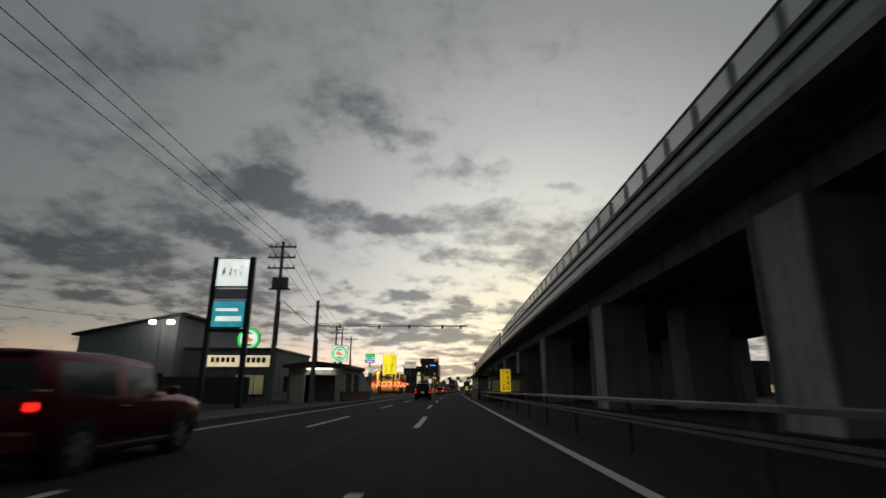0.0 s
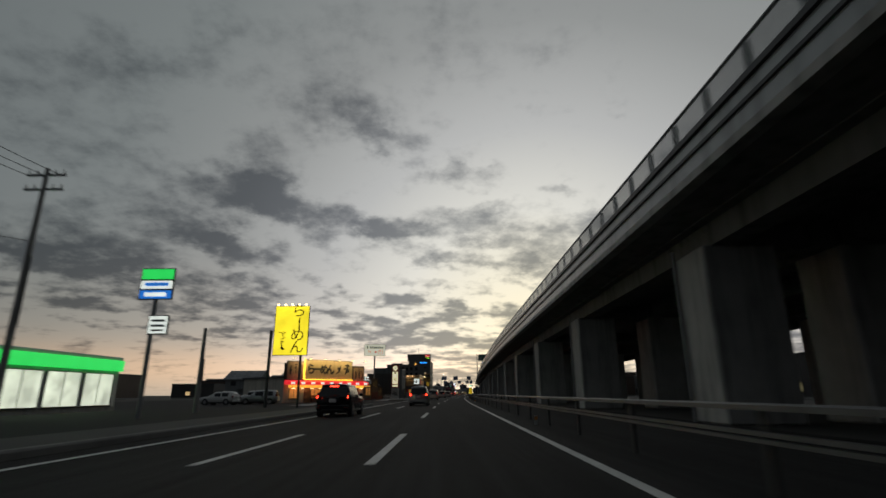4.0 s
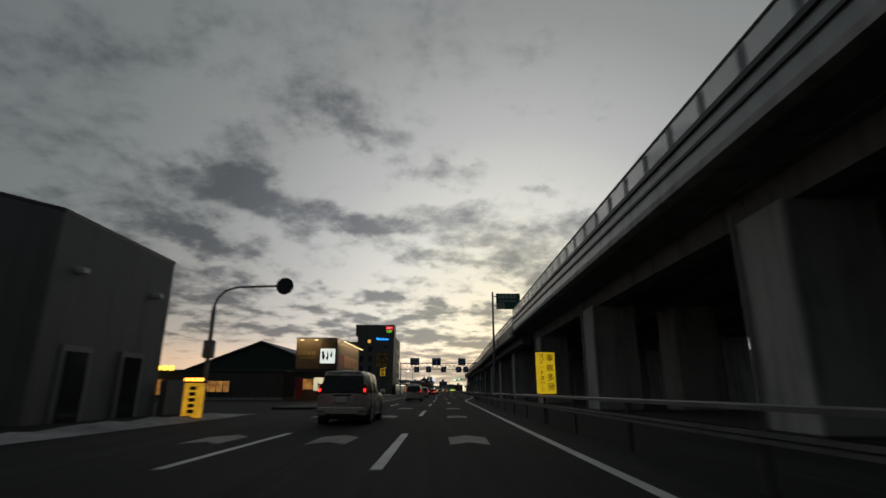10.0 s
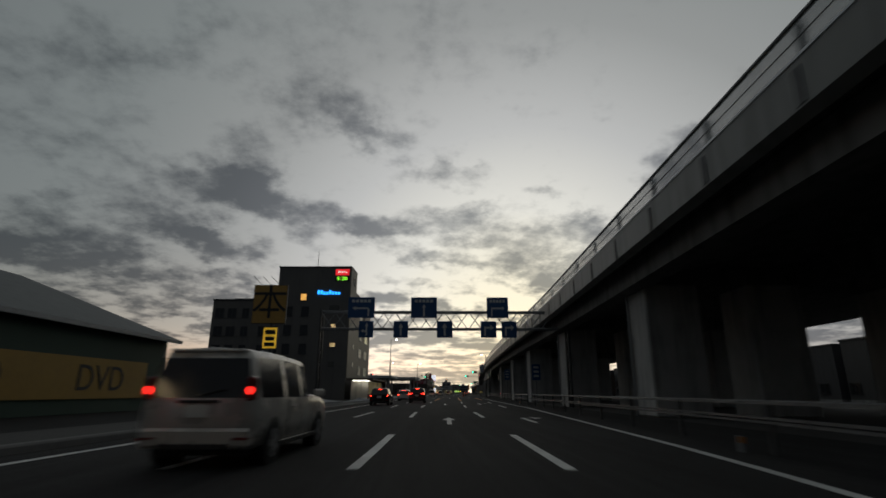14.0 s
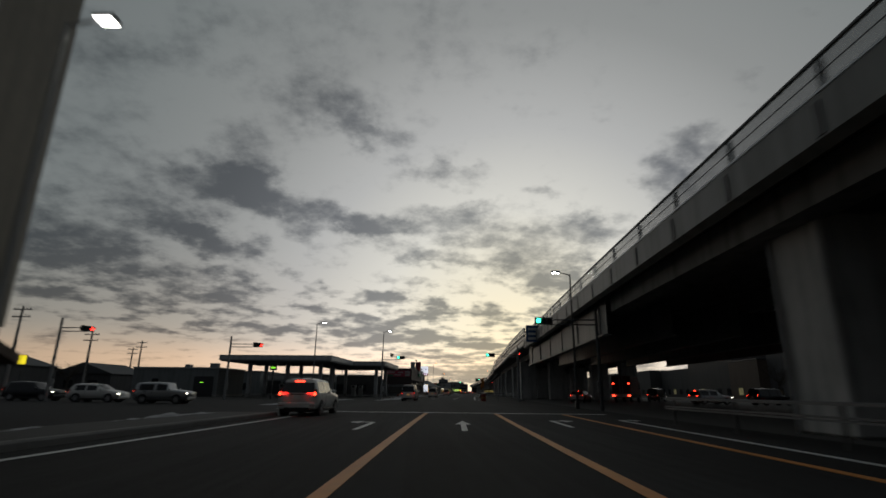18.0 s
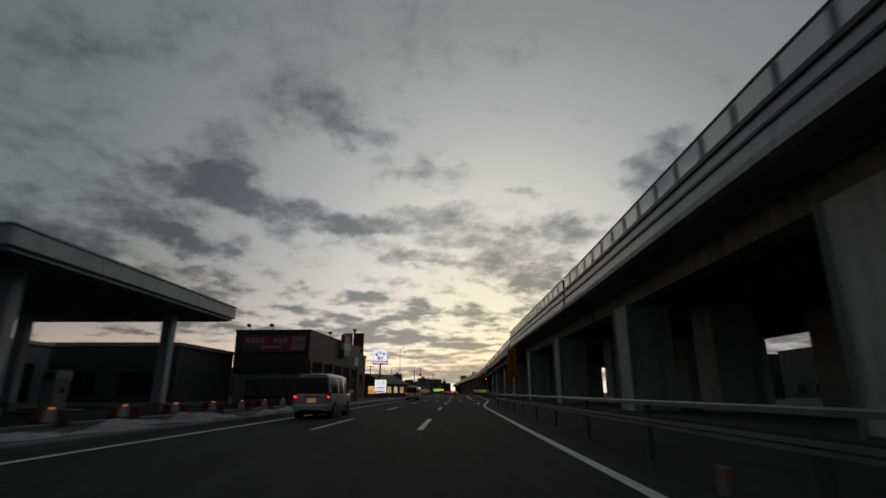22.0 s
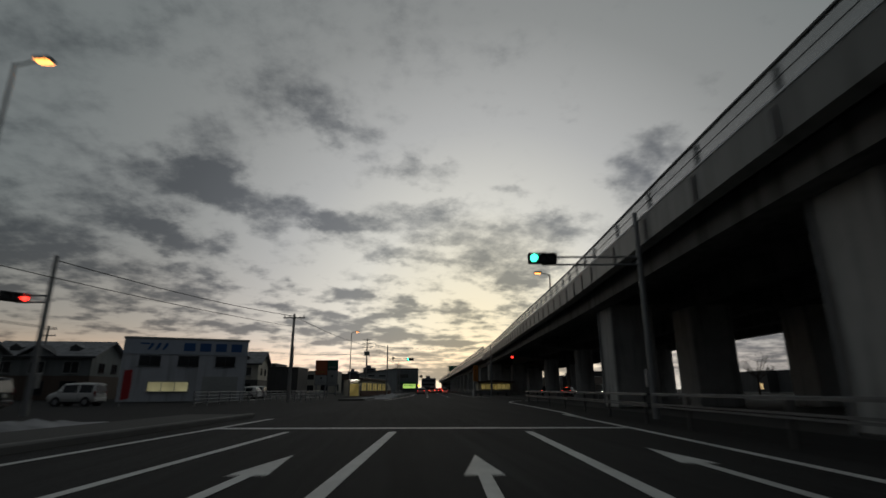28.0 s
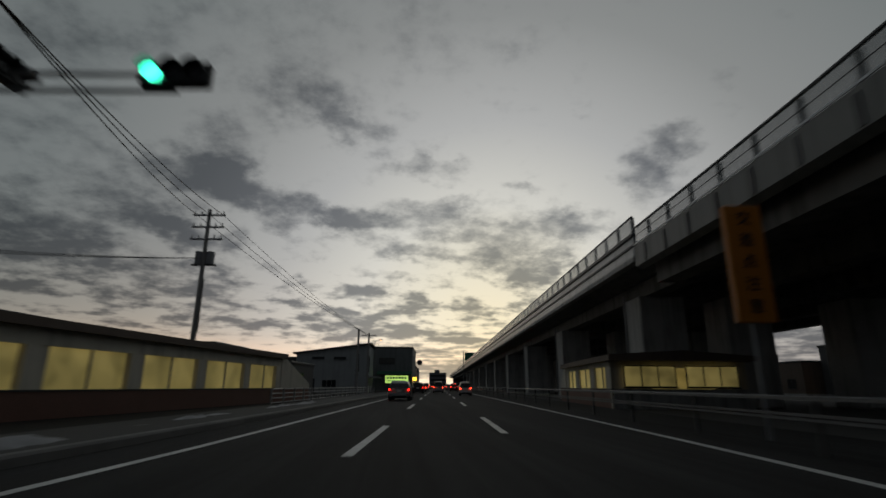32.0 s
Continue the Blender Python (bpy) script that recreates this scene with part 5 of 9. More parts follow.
lane_sign(-7.5, -5.45, 6.55, 8.15, "big_left")
lane_sign(-2.65, -0.65, 6.55, 8.15, "big_up")
lane_sign(3.2, 4.85, 6.55, 8.15, "big_right")
lane_sign(-6.6, -5.5, 5.05, 6.3, "left_up")
lane_sign(-3.95, -2.85, 5.05, 6.3, "up")
lane_sign(-0.65, 0.55, 5.05, 6.3, "up")
lane_sign(2.7, 3.9, 5.05, 6.3, "right")
lane_sign(4.3, 5.45, 5.05, 6.3, "right")

# green direction sign on one pole beside the deck
gp = thing("direction_sign", F(243.3, 6.4), "green direction sign with bars of white letters on a grey pole", "road sign")
part("pole", T_((0, 0, 0), (0, 0, 14.0), 0.15, 0.13, 12), steel_grey, gp)
for z in (12.1, 13.4):
    part("arm", T_((0, 0, z), (0.6, 0, z), 0.06, seg=8), steel_grey, gp)
bd = part("sign_board", B((0.45, -0.08, 11.65), (3.7, 0.0, 13.8), bevel=0.03), sign_green, gp)
for x0, x1, z0, z1 in ((0.7, 1.1, 13.1, 13.6), (1.2, 1.6, 13.1, 13.6), (1.7, 2.1, 13.1, 13.6), (2.3, 2.7, 13.1, 13.6), (2.8, 3.2, 13.1, 13.6), (0.8, 2.0, 12.65, 12.85), (2.1, 3.2, 12.65, 12.85)):
    part("letter_bar", B((x0, -0.095, z0), (x1, -0.08, z1)), sign_dim, bd)
nb = part("number_board", B((0.55, -0.11, 11.73), (1.6, -0.08, 12.5)), sign_dim, bd)
words("number", "16", 0.62, sign_green, nb, Matrix.Translation((1.07, -0.115, 12.11)))
bracket = thing("direction_sign", F(780, 9.0), "green direction sign far along the deck on a post", "road sign")
part("pole", T_((0, 0, 0), (0, 0, 12.5), 0.16, seg=10), steel_grey, bracket)
part("sign_board", B((0.4, -0.06, 9.6), (4.6, 0.0, 12.3)), sign_green, bracket)

# tall narrow warning boards
warn_yellow = lit("warning_board_yellow", (0.95, 0.62, 0.02), 0.42, 0.15, 3)
warn_orange = mat("warning_board_orange", (0.50, 0.17, 0.012), 0.55, vary=0.15)
ink = mat("sign_ink", (0.02, 0.02, 0.02), 0.6, vary=0.1)


def warning_board(s, n, z0, w, h, cols, m, label, pole=True):
    p = thing("warning_board", F(s, n), label, "warning sign", "tall warning boards")
    b = part("board", B((-w / 2, -0.09, z0), (w / 2, 0.09, z0 + h), bevel=0.02), m, p)
    if pole:
        part("post", T_((0, 0.14, 0), (0, 0.14, z0 + h * 0.9), 0.05, seg=8), steel_grey, p)
    k = len(cols)
    for i, text in enumerate(cols):
        x = (i - (k - 1) / 2) * w * 0.44
        step = h * 0.94 / len(text)
        for j, ch in enumerate(text):
            words("character", ch, min(step * 0.95, w * 0.42), ink, b, Matrix.Translation((x, -0.10, z0 + h * 0.97 - step * (j + 0.5))))
    return p


warning_board(32.4, 3.45, 0.95, 0.62, 1.35, ["スリップ注意", "路面凍結"], warn_yellow, "tall yellow board warning of ice on the road")
warning_board(194.6, 3.6, 0.95, 0.66, 1.45, ["スピードダウン", "事故多発"], warn_yellow, "tall yellow board asking drivers to slow down")
warning_board(445.0, 3.9, 1.95, 0.60, 1.9, ["交差点注意"], warn_orange, "tall orange board on a post beside the rail")
warning_board(612.8, 6.7, 2.35, 0.82, 2.6, ["交差点注意"], warn_orange, "tall orange board on a post at the crossing")
mk_ = thing("marker_post", F(194.8, -9.15), "yellow upright marker board on the kerb with small lamps", "warning sign")
part("board", B((-0.33, -0.12, 0.1), (0.33, 0.12, 1.3), bevel=0.03), lit("marker_board_amber", (1.0, 0.50, 0.03), 0.42, 0.35, 6), mk_)
part("cap", B((-0.40, -0.14, 1.3), (0.40, 0.14, 1.36)), steel_dark, mk_)
for k in range(4):
    part("lamp", B((-0.33 + 0.18 * k, -0.14, 1.36), (-0.22 + 0.18 * k, -0.04, 1.48)), amber, mk_)
for k in range(5):
    part("letter_bar", B((-0.12, -0.13, 0.25 + 0.2 * k), (0.12, -0.122, 0.38 + 0.2 * k)), ink, mk_)
# back of a round sign on a curved arm
rs = thing("round_sign", F(196.5, -9.6), "round dark back of a road sign on a curved arm", "road sign")
part("pole", T_((0, 0, 0), (0, 0, 4.4), 0.09, 0.08, 10), steel_grey, rs)
pts = [(0, 0, 4.4), (0.12, 0, 4.75), (0.4, 0, 5.05), (0.9, 0, 5.2), (2.5, 0, 5.25)]
for a, b in zip(pts, pts[1:]):
    part("arm", T_(a, b, 0.05, seg=8), steel_grey, rs)
part("disc", T_((2.85, -0.02, 5.25), (2.85, 0.02, 5.25), 0.36, seg=28), steel_dark, rs)
part("box", B((-0.2, -0.15, 2.3), (0.2, 0.15, 3.0), bevel=0.03), steel_grey, rs)
rs2 = thing("round_sign", F(700, -3.4), "round dark sign on an arm far along the road", "road sign")
part("pole", T_((-4.5, 0, 0), (-4.5, 0, 5.4), 0.08, seg=8), steel_grey, rs2)
part("arm", T_((-4.5, 0, 5.3), (-0.4, 0, 5.3), 0.04, seg=8), steel_grey, rs2)
part("disc", T_((0, -0.02, 5.3), (0, 0.02, 5.3), 0.5, seg=24), steel_dark, rs2)
# small blue signs on the piers
for s, n, z in ((332, 9.2, 2.9), (304, 8.8, 2.2)):
    q = thing("pier_sign", F(s - 1.7, n), "small blue road sign before a pier", "road sign", "signs before the piers")
    part("board", B((-0.4, -0.04, z), (0.4, 0.0, z + 1.5), bevel=0.02), sign_blue, q)
    part("post", T_((0, 0.05, 0), (0, 0.05, z + 1.4), 0.045, seg=8), steel_grey, q)
    for k in range(3):
        part("letter_bar", B((-0.25, -0.05, z + 0.3 + 0.4 * k), (0.25, -0.042, z + 0.5 + 0.4 * k)), sign_white, q)

# crash drum where the rail begins again, and small delineators
drum_orange = mat("drum_orange", (0.30, 0.14, 0.04), 0.6, vary=0.3)
drum_red = mat("drum_red", (0.22, 0.04, 0.03), 0.6, vary=0.2)
dr = thing("crash_drum", F(397.8, 2.95), "squat red and yellow crash drum before the rail end", "crash drum")
part("barrel", T_((0, 0, 0), (0, 0, 0.78), 0.29, 0.27, 20), drum_red, dr)
part("band", T_((0, 0, 0.30), (0, 0, 0.48), 0.292, 0.285, 20), drum_orange, dr)
part("lid", T_((0, 0, 0.78), (0, 0, 0.82), 0.26, 0.2, 20), drum_red, dr)
for s in (41, 86, 131, 154, 214, 262, 300, 416, 470):
    d = thing("delineator", F(s, right_edge(s) + 0.75), "short post with an orange reflector beside the rail", "delineator", "delineators along the rail")
    part("post", T_((0, 0, 0), (0, 0, 0.28), 0.045, seg=8), sign_dim, d)
    part("reflector", B((-0.05, -0.06, 0.16), (0.05, -0.045, 0.27)), warn_orange, d)
po = thing("marker_post", F(53.2, 3.0), "bright orange upright marker at the wall end", "marker post")
part("post", B((-0.11, -0.06, 0.6), (0.11, 0.06, 1.5), bevel=0.03), lit("orange_marker", (1.0, 0.22, 0.03), 0.5), po)
part("stand", B((-0.06, -0.04, 0.0), (0.06, 0.04, 0.6)), steel_dark, po)
# road works lamps before the petrol station
barrier_amber = lit("barrier_amber", (1.0, 0.25, 0.05), 0.5)
for k in range(9):
    s = 424 + k * 3.1
    c = thing("barrier_lamp", F(s, -10.6), "low red and white barrier with an orange lamp", "barrier", "barriers before the petrol station")
    part("board", B((-0.5, -0.03, 0.25), (0.5, 0.03, 0.55)), drum_red, c)
    part("stripe", B((-0.15, -0.036, 0.25), (0.15, 0.036, 0.55)), sign_white, c)
    part("foot", B((-0.42, -0.2, 0.0), (-0.34, 0.2, 0.3)), steel_dark, c)
    part("foot", B((0.34, -0.2, 0.0), (0.42, 0.2, 0.3)), steel_dark, c)
    part("lamp", B((-0.03, -0.04, 0.56), (0.03, 0.04, 0.63), bevel=0.01), barrier_amber, c)

# ---------------------------------------------------------------- buildings along the left side
def at(x, y, z):
    return Matrix.Translation((x, y, z))


def to_road(x, y, z):
    """A place on a wall that looks across the road."""
    return Matrix.Translation((x, y, z)) @ Matrix.Rotation(radians(90), 4, "Z")


def placed(bm, m):
    bmesh.ops.transform(bm, matrix=m, verts=bm.verts)
    return bm


def window(parent, m, w, h, pane_m=None, bars=1, frame_m=None, sill=True):
    """A framed window with panes, centred at m, looking along -y."""
    fm = frame_m or steel_dark
    t = 0.05
    bm = bmesh.new()
    for lo, hi in (((-w / 2 - t, -0.05, h / 2), (w / 2 + t, 0.02, h / 2 + t)), ((-w / 2 - t, -0.05, -h / 2 - t), (w / 2 + t, 0.02, -h / 2)), ((-w / 2 - t, -0.05, -h / 2), (-w / 2, 0.02, h / 2)), ((w / 2, -0.05, -h / 2), (w / 2 + t, 0.02, h / 2))):
        box(bm, lo, hi)
    for k in range(bars):
        x = -w / 2 + w * (k + 1) / (bars + 1)
        box(bm, (x - t / 2, -0.045, -h / 2), (x + t / 2, 0.015, h / 2))
    fr = part("window", placed(bm, m), fm, parent)
    for k in range(bars + 1):
        a, b = -w / 2 + w * k / (bars + 1), -w / 2 + w * (k + 1) / (bars + 1)
        part("pane", placed(B((a, -0.02, -h / 2), (b, 0.0, h / 2)), m), pane_m or window_dark, fr)
    if sill:
        part("sill", placed(B((-w / 2 - 0.1, -0.12, -h / 2 - t - 0.05), (w / 2 + 0.1, 0.0, -h / 2 - t)), m), fm, fr)
    return fr


def board(parent, m, w, h, face, name="sign_panel", frame_m=None, depth=0.12, label=""):
    b = part(name, placed(B((-w / 2, -depth / 2, -h / 2), (w / 2, depth / 2, h / 2), bevel=0.015), m), frame_m or steel_dark, parent)
    f_ = part("sign_face", placed(B((-w / 2 + 0.05, -depth / 2 - 0.012, -h / 2 + 0.05), (w / 2 - 0.05, -depth / 2 - 0.002, h / 2 - 0.05)), m), face, b, label)
    return b


def bars_on(parent, m, rows, mtl, depth=0.085, name="letter_bar"):
    """Plain bars that stand for writing: rows of (x, z, width, height)."""
    for x, z, w, h in rows:
        part(name, placed(B((x - w / 2, -depth, z - h / 2), (x + w / 2, -depth + 0.014, z + h / 2)), m), mtl, parent)


def brush(parent, m, mtl, seed, x0, x1, z0, z1, count, thick=0.1, depth=0.09):
    """Loose brush strokes that stand for a painted shop name."""
    rg = random.Random(seed)
    for k in range(count):
        cx = x0 + (x1 - x0) * (k + 0.5) / count
        cw = (x1 - x0) / count * 0.8
        for j in range(4):
            a = Vector((cx + rg.uniform(-.5, .1) * cw, -depth, rg.uniform(z0, z1)))
            b = Vector((cx + rg.uniform(-.1, .5) * cw, -depth, rg.uniform(z0, z1)))
            d = (b - a)
            if d.length < 0.05:
                continue
            nrm = Vector((-d.z, 0, d.x)).normalized() * thick * rg.uniform(.4, .8)
            mid = (a + b) / 2 + nrm * rg.uniform(-1, 1)
            bm = lay([a - nrm * .4, a + nrm * .4, mid + nrm, b + nrm * .25, b - nrm * .25, mid - nrm], [(0, 1, 2, 5), (5, 2, 3, 4)])
            part("brush_stroke", placed(bm, m), mtl, parent)


def gable_roof(parent, x0, x1, y0, y1, ze, zr, over=0.5, m=None, along="y", name="roof", thick=0.18):
    """A pitched roof with overhang and thickness; the ridge runs along x or y."""
    if along == "y":
        xm = (x0 + x1) / 2
        k = (zr - ze) / (xm - x0)
        o = [(x0 - over, ze - over * k), (xm, zr), (x1 + over, ze - over * k), (x1 + over, ze - over * k + thick), (xm, zr + thick * 1.2), (x0 - over, ze - over * k + thick)]
        return part(name, PR(o, y0 - over, y1 + over, "y"), m or roof_dark, parent)
    ym = (y0 + y1) / 2
    k = (zr - ze) / (ym - y0)
    o = [(y0 - over, ze - over * k), (ym, zr), (y1 + over, ze - over * k), (y1 + over, ze - over * k + thick), (ym, zr + thick * 1.2), (y0 - over, ze - over * k + thick)]
    return part(name, PR(o, x0 - over, x1 + over, "x"), m or roof_dark, parent)


def hall(name, label, m, w, d, h, wall_m, roof_m=None, flat=True, parapet=0.25):
    """A plain block with a capped roof; origin at its near left corner."""
    b = thing(name, m, label, "building")
    part("wall", B((0, 0, 0), (w, d, h)), wall_m, b)
    part("roof", B((-0.12, -0.12, h), (w + 0.12, d + 0.12, h + parapet), bevel=0.03), roof_m or steel_dark, b)
    part("plinth", B((-0.03, -0.03, 0), (w + 0.03, d + 0.03, 0.3)), concrete_dark, b)
    return b


lit_white = lit("lit_sign_white", (0.92, 1.0, 0.92), 0.75, 0.15, 1.5)
lit_cream = lit("lit_sign_cream", (1.0, 0.86, 0.55), 0.62, 0.3, 1.0)
lit_teal = lit("lit_sign_teal", (0.05, 0.42, 0.50), 0.55, 0.3, 2.0)
lit_green = lit("lit_sign_green", (0.03, 0.75, 0.12), 0.8, 0.1, 2)
lit_blue = lit("lit_sign_blue", (0.02, 0.20, 0.75), 0.6, 0.1, 2)
lit_yellow = lit("lit_sign_yellow", (1.0, 0.80, 0.03), 0.95, 0.2, 0.6)
lit_red = lit("lit_sign_red", (0.9, 0.03, 0.04), 0.7, 0.2, 1.0)
lit_orange = lit("lit_sign_orange", (1.0, 0.30, 0.06), 0.7, 0.2, 1.0)
bulb_yellow = lit("bulb_yellow", (1.0, 0.62, 0.06), 2.4)
bulb_warm = lit("bulb_warm", (1.0, 0.70, 0.34), 5.0)
neon_blue = lit("neon_blue", (0.02, 0.30, 1.0), 2.4)
led_green = lit("led_green", (0.30, 1.0, 0.05), 1.4)
red_paint = mat("red_sign_paint", (0.25, 0.03, 0.03), 0.55, vary=0.15)
red_cloth = mat("red_cloth", (0.45, 0.03, 0.035), 0.8, vary=0.2)
green_paint = mat("green_sign_paint", (0.03, 0.13, 0.08), 0.55, vary=0.15)
orange_paint = mat("orange_sign_paint", (0.35, 0.09, 0.03), 0.55, vary=0.15)
gold_paint = mat("gold_letters", (0.35, 0.25, 0.10), 0.5, 0.3, vary=0.15)
yellow_paint = mat("yellow_sign_paint", (0.32, 0.19, 0.03), 0.6, vary=0.15)
purple_paint = lit("lit_sign_purple", (0.20, 0.02, 0.08), 0.8, 0.1, 2)


def wall_lamp(parent, x, y, z, out=0.9, road=False):
    """A bent arm with a warm spotlight that washes the wall below."""
    d = (out, 0) if road else (0, -out)
    part("lamp_arm", T_((x, y, z), (x + d[0], y + d[1], z + 0.35), 0.025, seg=6), steel_dark, parent)
    hd = part("lamp_head", B((x + d[0] - 0.16, y + d[1] - 0.16, z + 0.27), (x + d[0] + 0.16, y + d[1] + 0.16, z + 0.37), bevel=0.02), steel_dark, parent)
    part("lamp_glass", B((x + d[0] - 0.12, y + d[1] - 0.12, z + 0.24), (x + d[0] + 0.12, y + d[1] + 0.12, z + 0.27)), bulb_warm, hd)


def spot(m, energy, color=(1.0, 0.75, 0.42), size=1.2, sx=None):
    ld = bpy.data.lights.new("wall_wash", "AREA")
    ld.energy, ld.color, ld.shape, ld.size, ld.size_y = energy, color, "RECTANGLE", sx or size, 0.3
    ob = new("wall_wash", ld)
    ob.matrix_basis = m
    return ob


# --- shed-roofed hall and fast-food house of the first stretch
sh = thing("shed_hall", F(45, -33.2), "long grey hall with a rising shed roof", "building")
part("wall", PR([(0, 0), (8.8, 0), (8.8, 7.3), (0, 5.6)], 0, 18), mat("pale_siding", (0.36, 0.38, 0.385), 0.7, vary=0.1, stain=0.15), sh)
part("roof", PR([(-0.4, 5.52), (9.4, 7.42), (9.4, 7.62), (-0.4, 5.72)], -0.5, 18.4), roof_dark, sh)
for k in range(4):
    window(sh, at(1.4 + 2.0 * k, -0.02, 1.7), 1.2, 1.1)
lw = thing("low_wall", F(40, -27), "dark low timber fence before the hall", "fence", kind="structure")
for k in range(24):
    part("board", B((k * 0.48, 0, 0), (k * 0.48 + 0.46, 0.06, 1.9)), dark_wall, lw)
pane_dull = lit("dull_window", (0.70, 0.62, 0.30), 0.10, 0.5, 0.7)
tex = hall("steak_house", "low grey eating house with a lit cream name board", F(46.6, -26.5), 10.6, 11, 4.4, grey_wall)
board(tex, at(7.4, -0.1, 3.45), 6.2, 1.1, lit_cream)
bars_on(tex, at(7.4, -0.1, 3.55), [(-2.5 + 0.47 * k, 0.0, 0.34, 0.46) for k in range(5)] + [(0.3 + 0.47 * k, 0.0, 0.34, 0.46) for k in range(5)], red_paint)
window(tex, at(8.4, -0.02, 1.4), 2.6, 1.7, pane_dull, 2)
window(tex, to_road(10.62, 4.0, 1.5), 2.4, 1.4, window_dark, 2)
part("door", B((5.6, -0.06, 0), (6.6, 0.02, 2.1)), timber, tex)


def ring_sign(s, n, z, r, label, square=False, post=True):
    """A lit round sign: green ring, white ground and an orange figure."""
    p = thing("lit_sign", F(s, n), label, "sign")
    if square:
        board(p, at(0, 0, z), 2 * r + 0.25, 2 * r + 0.25, lit_white, "sign_box")
    else:
        part("sign_box", T_((0, -0.05, z), (0, 0.1, z), r + 0.04, seg=32), steel_dark, p)
    part("ring", T_((0, -0.10, z), (0, -0.075, z), r, seg=32), lit_green, p)
    part("disc", T_((0, -0.115, z), (0, -0.09, z), r * 0.78, seg=32), lit_white, p)
    part("figure", placed(PR([(-.45, -.1), (.3, -.3), (.5, .0), (.1, .1), (-.1, .3), (-.4, .2)], -0.13, -0.117), at(0, 0, z) @ Matrix.Diagonal((r, 1, r, 1))), lit_orange, p)
    bars_on(p, at(0, -0.04, z), [(0, -r * 0.55, r * 0.7, r * 0.18), (0, r * 0.5, r * 0.6, r * 0.14)], sign_dim, 0.10)
    if post:
        part("post", T_((0, 0.1, 0), (0, 0.1, z), 0.09, seg=10), steel_dark, p)


ring_sign(48.2, -19.2, 5.6, 1.05, "round lit sign with a green ring on the roof")
ring_sign(70.1, -15.3, 5.75, 1.0, "square white lit sign with a green ring", square=True)
tw = thing("sign_tower", F(29.4, -13.0), "two-post sign tower with white and teal lit panels", "sign")
for x in (-1.12, 1.12):
    part("post", B((x - 0.13, -0.13, 0), (x + 0.13, 0.13, 8.7)), steel_dark, tw)
board(tw, at(0, -0.05, 7.75), 1.98, 1.75, lit_white)
brush(tw, at(0, -0.05, 7.75), steel_grey, 4, -0.7, 0.7, -0.3, 0.4, 4, 0.05)
part("blank_panel", B((-0.98, -0.05, 6.15), (0.98, 0.05, 6.75)), sign_white, tw)
board(tw, at(0, -0.05, 5.25), 1.98, 1.6, lit_teal)
bars_on(tw, at(0, -0.05, 5.25), [(-0.1, 0.25, 1.3, 0.16), (0.05, -0.28, 1.5, 0.28)], lit_white)
part("cross_bar", B((-1.0, -0.08, 4.2), (1.0, 0.08, 4.4)), steel_dark, tw)
part("cross_bar", B((-1.0, -0.08, 6.85), (1.0, 0.08, 6.95)), steel_dark, tw)


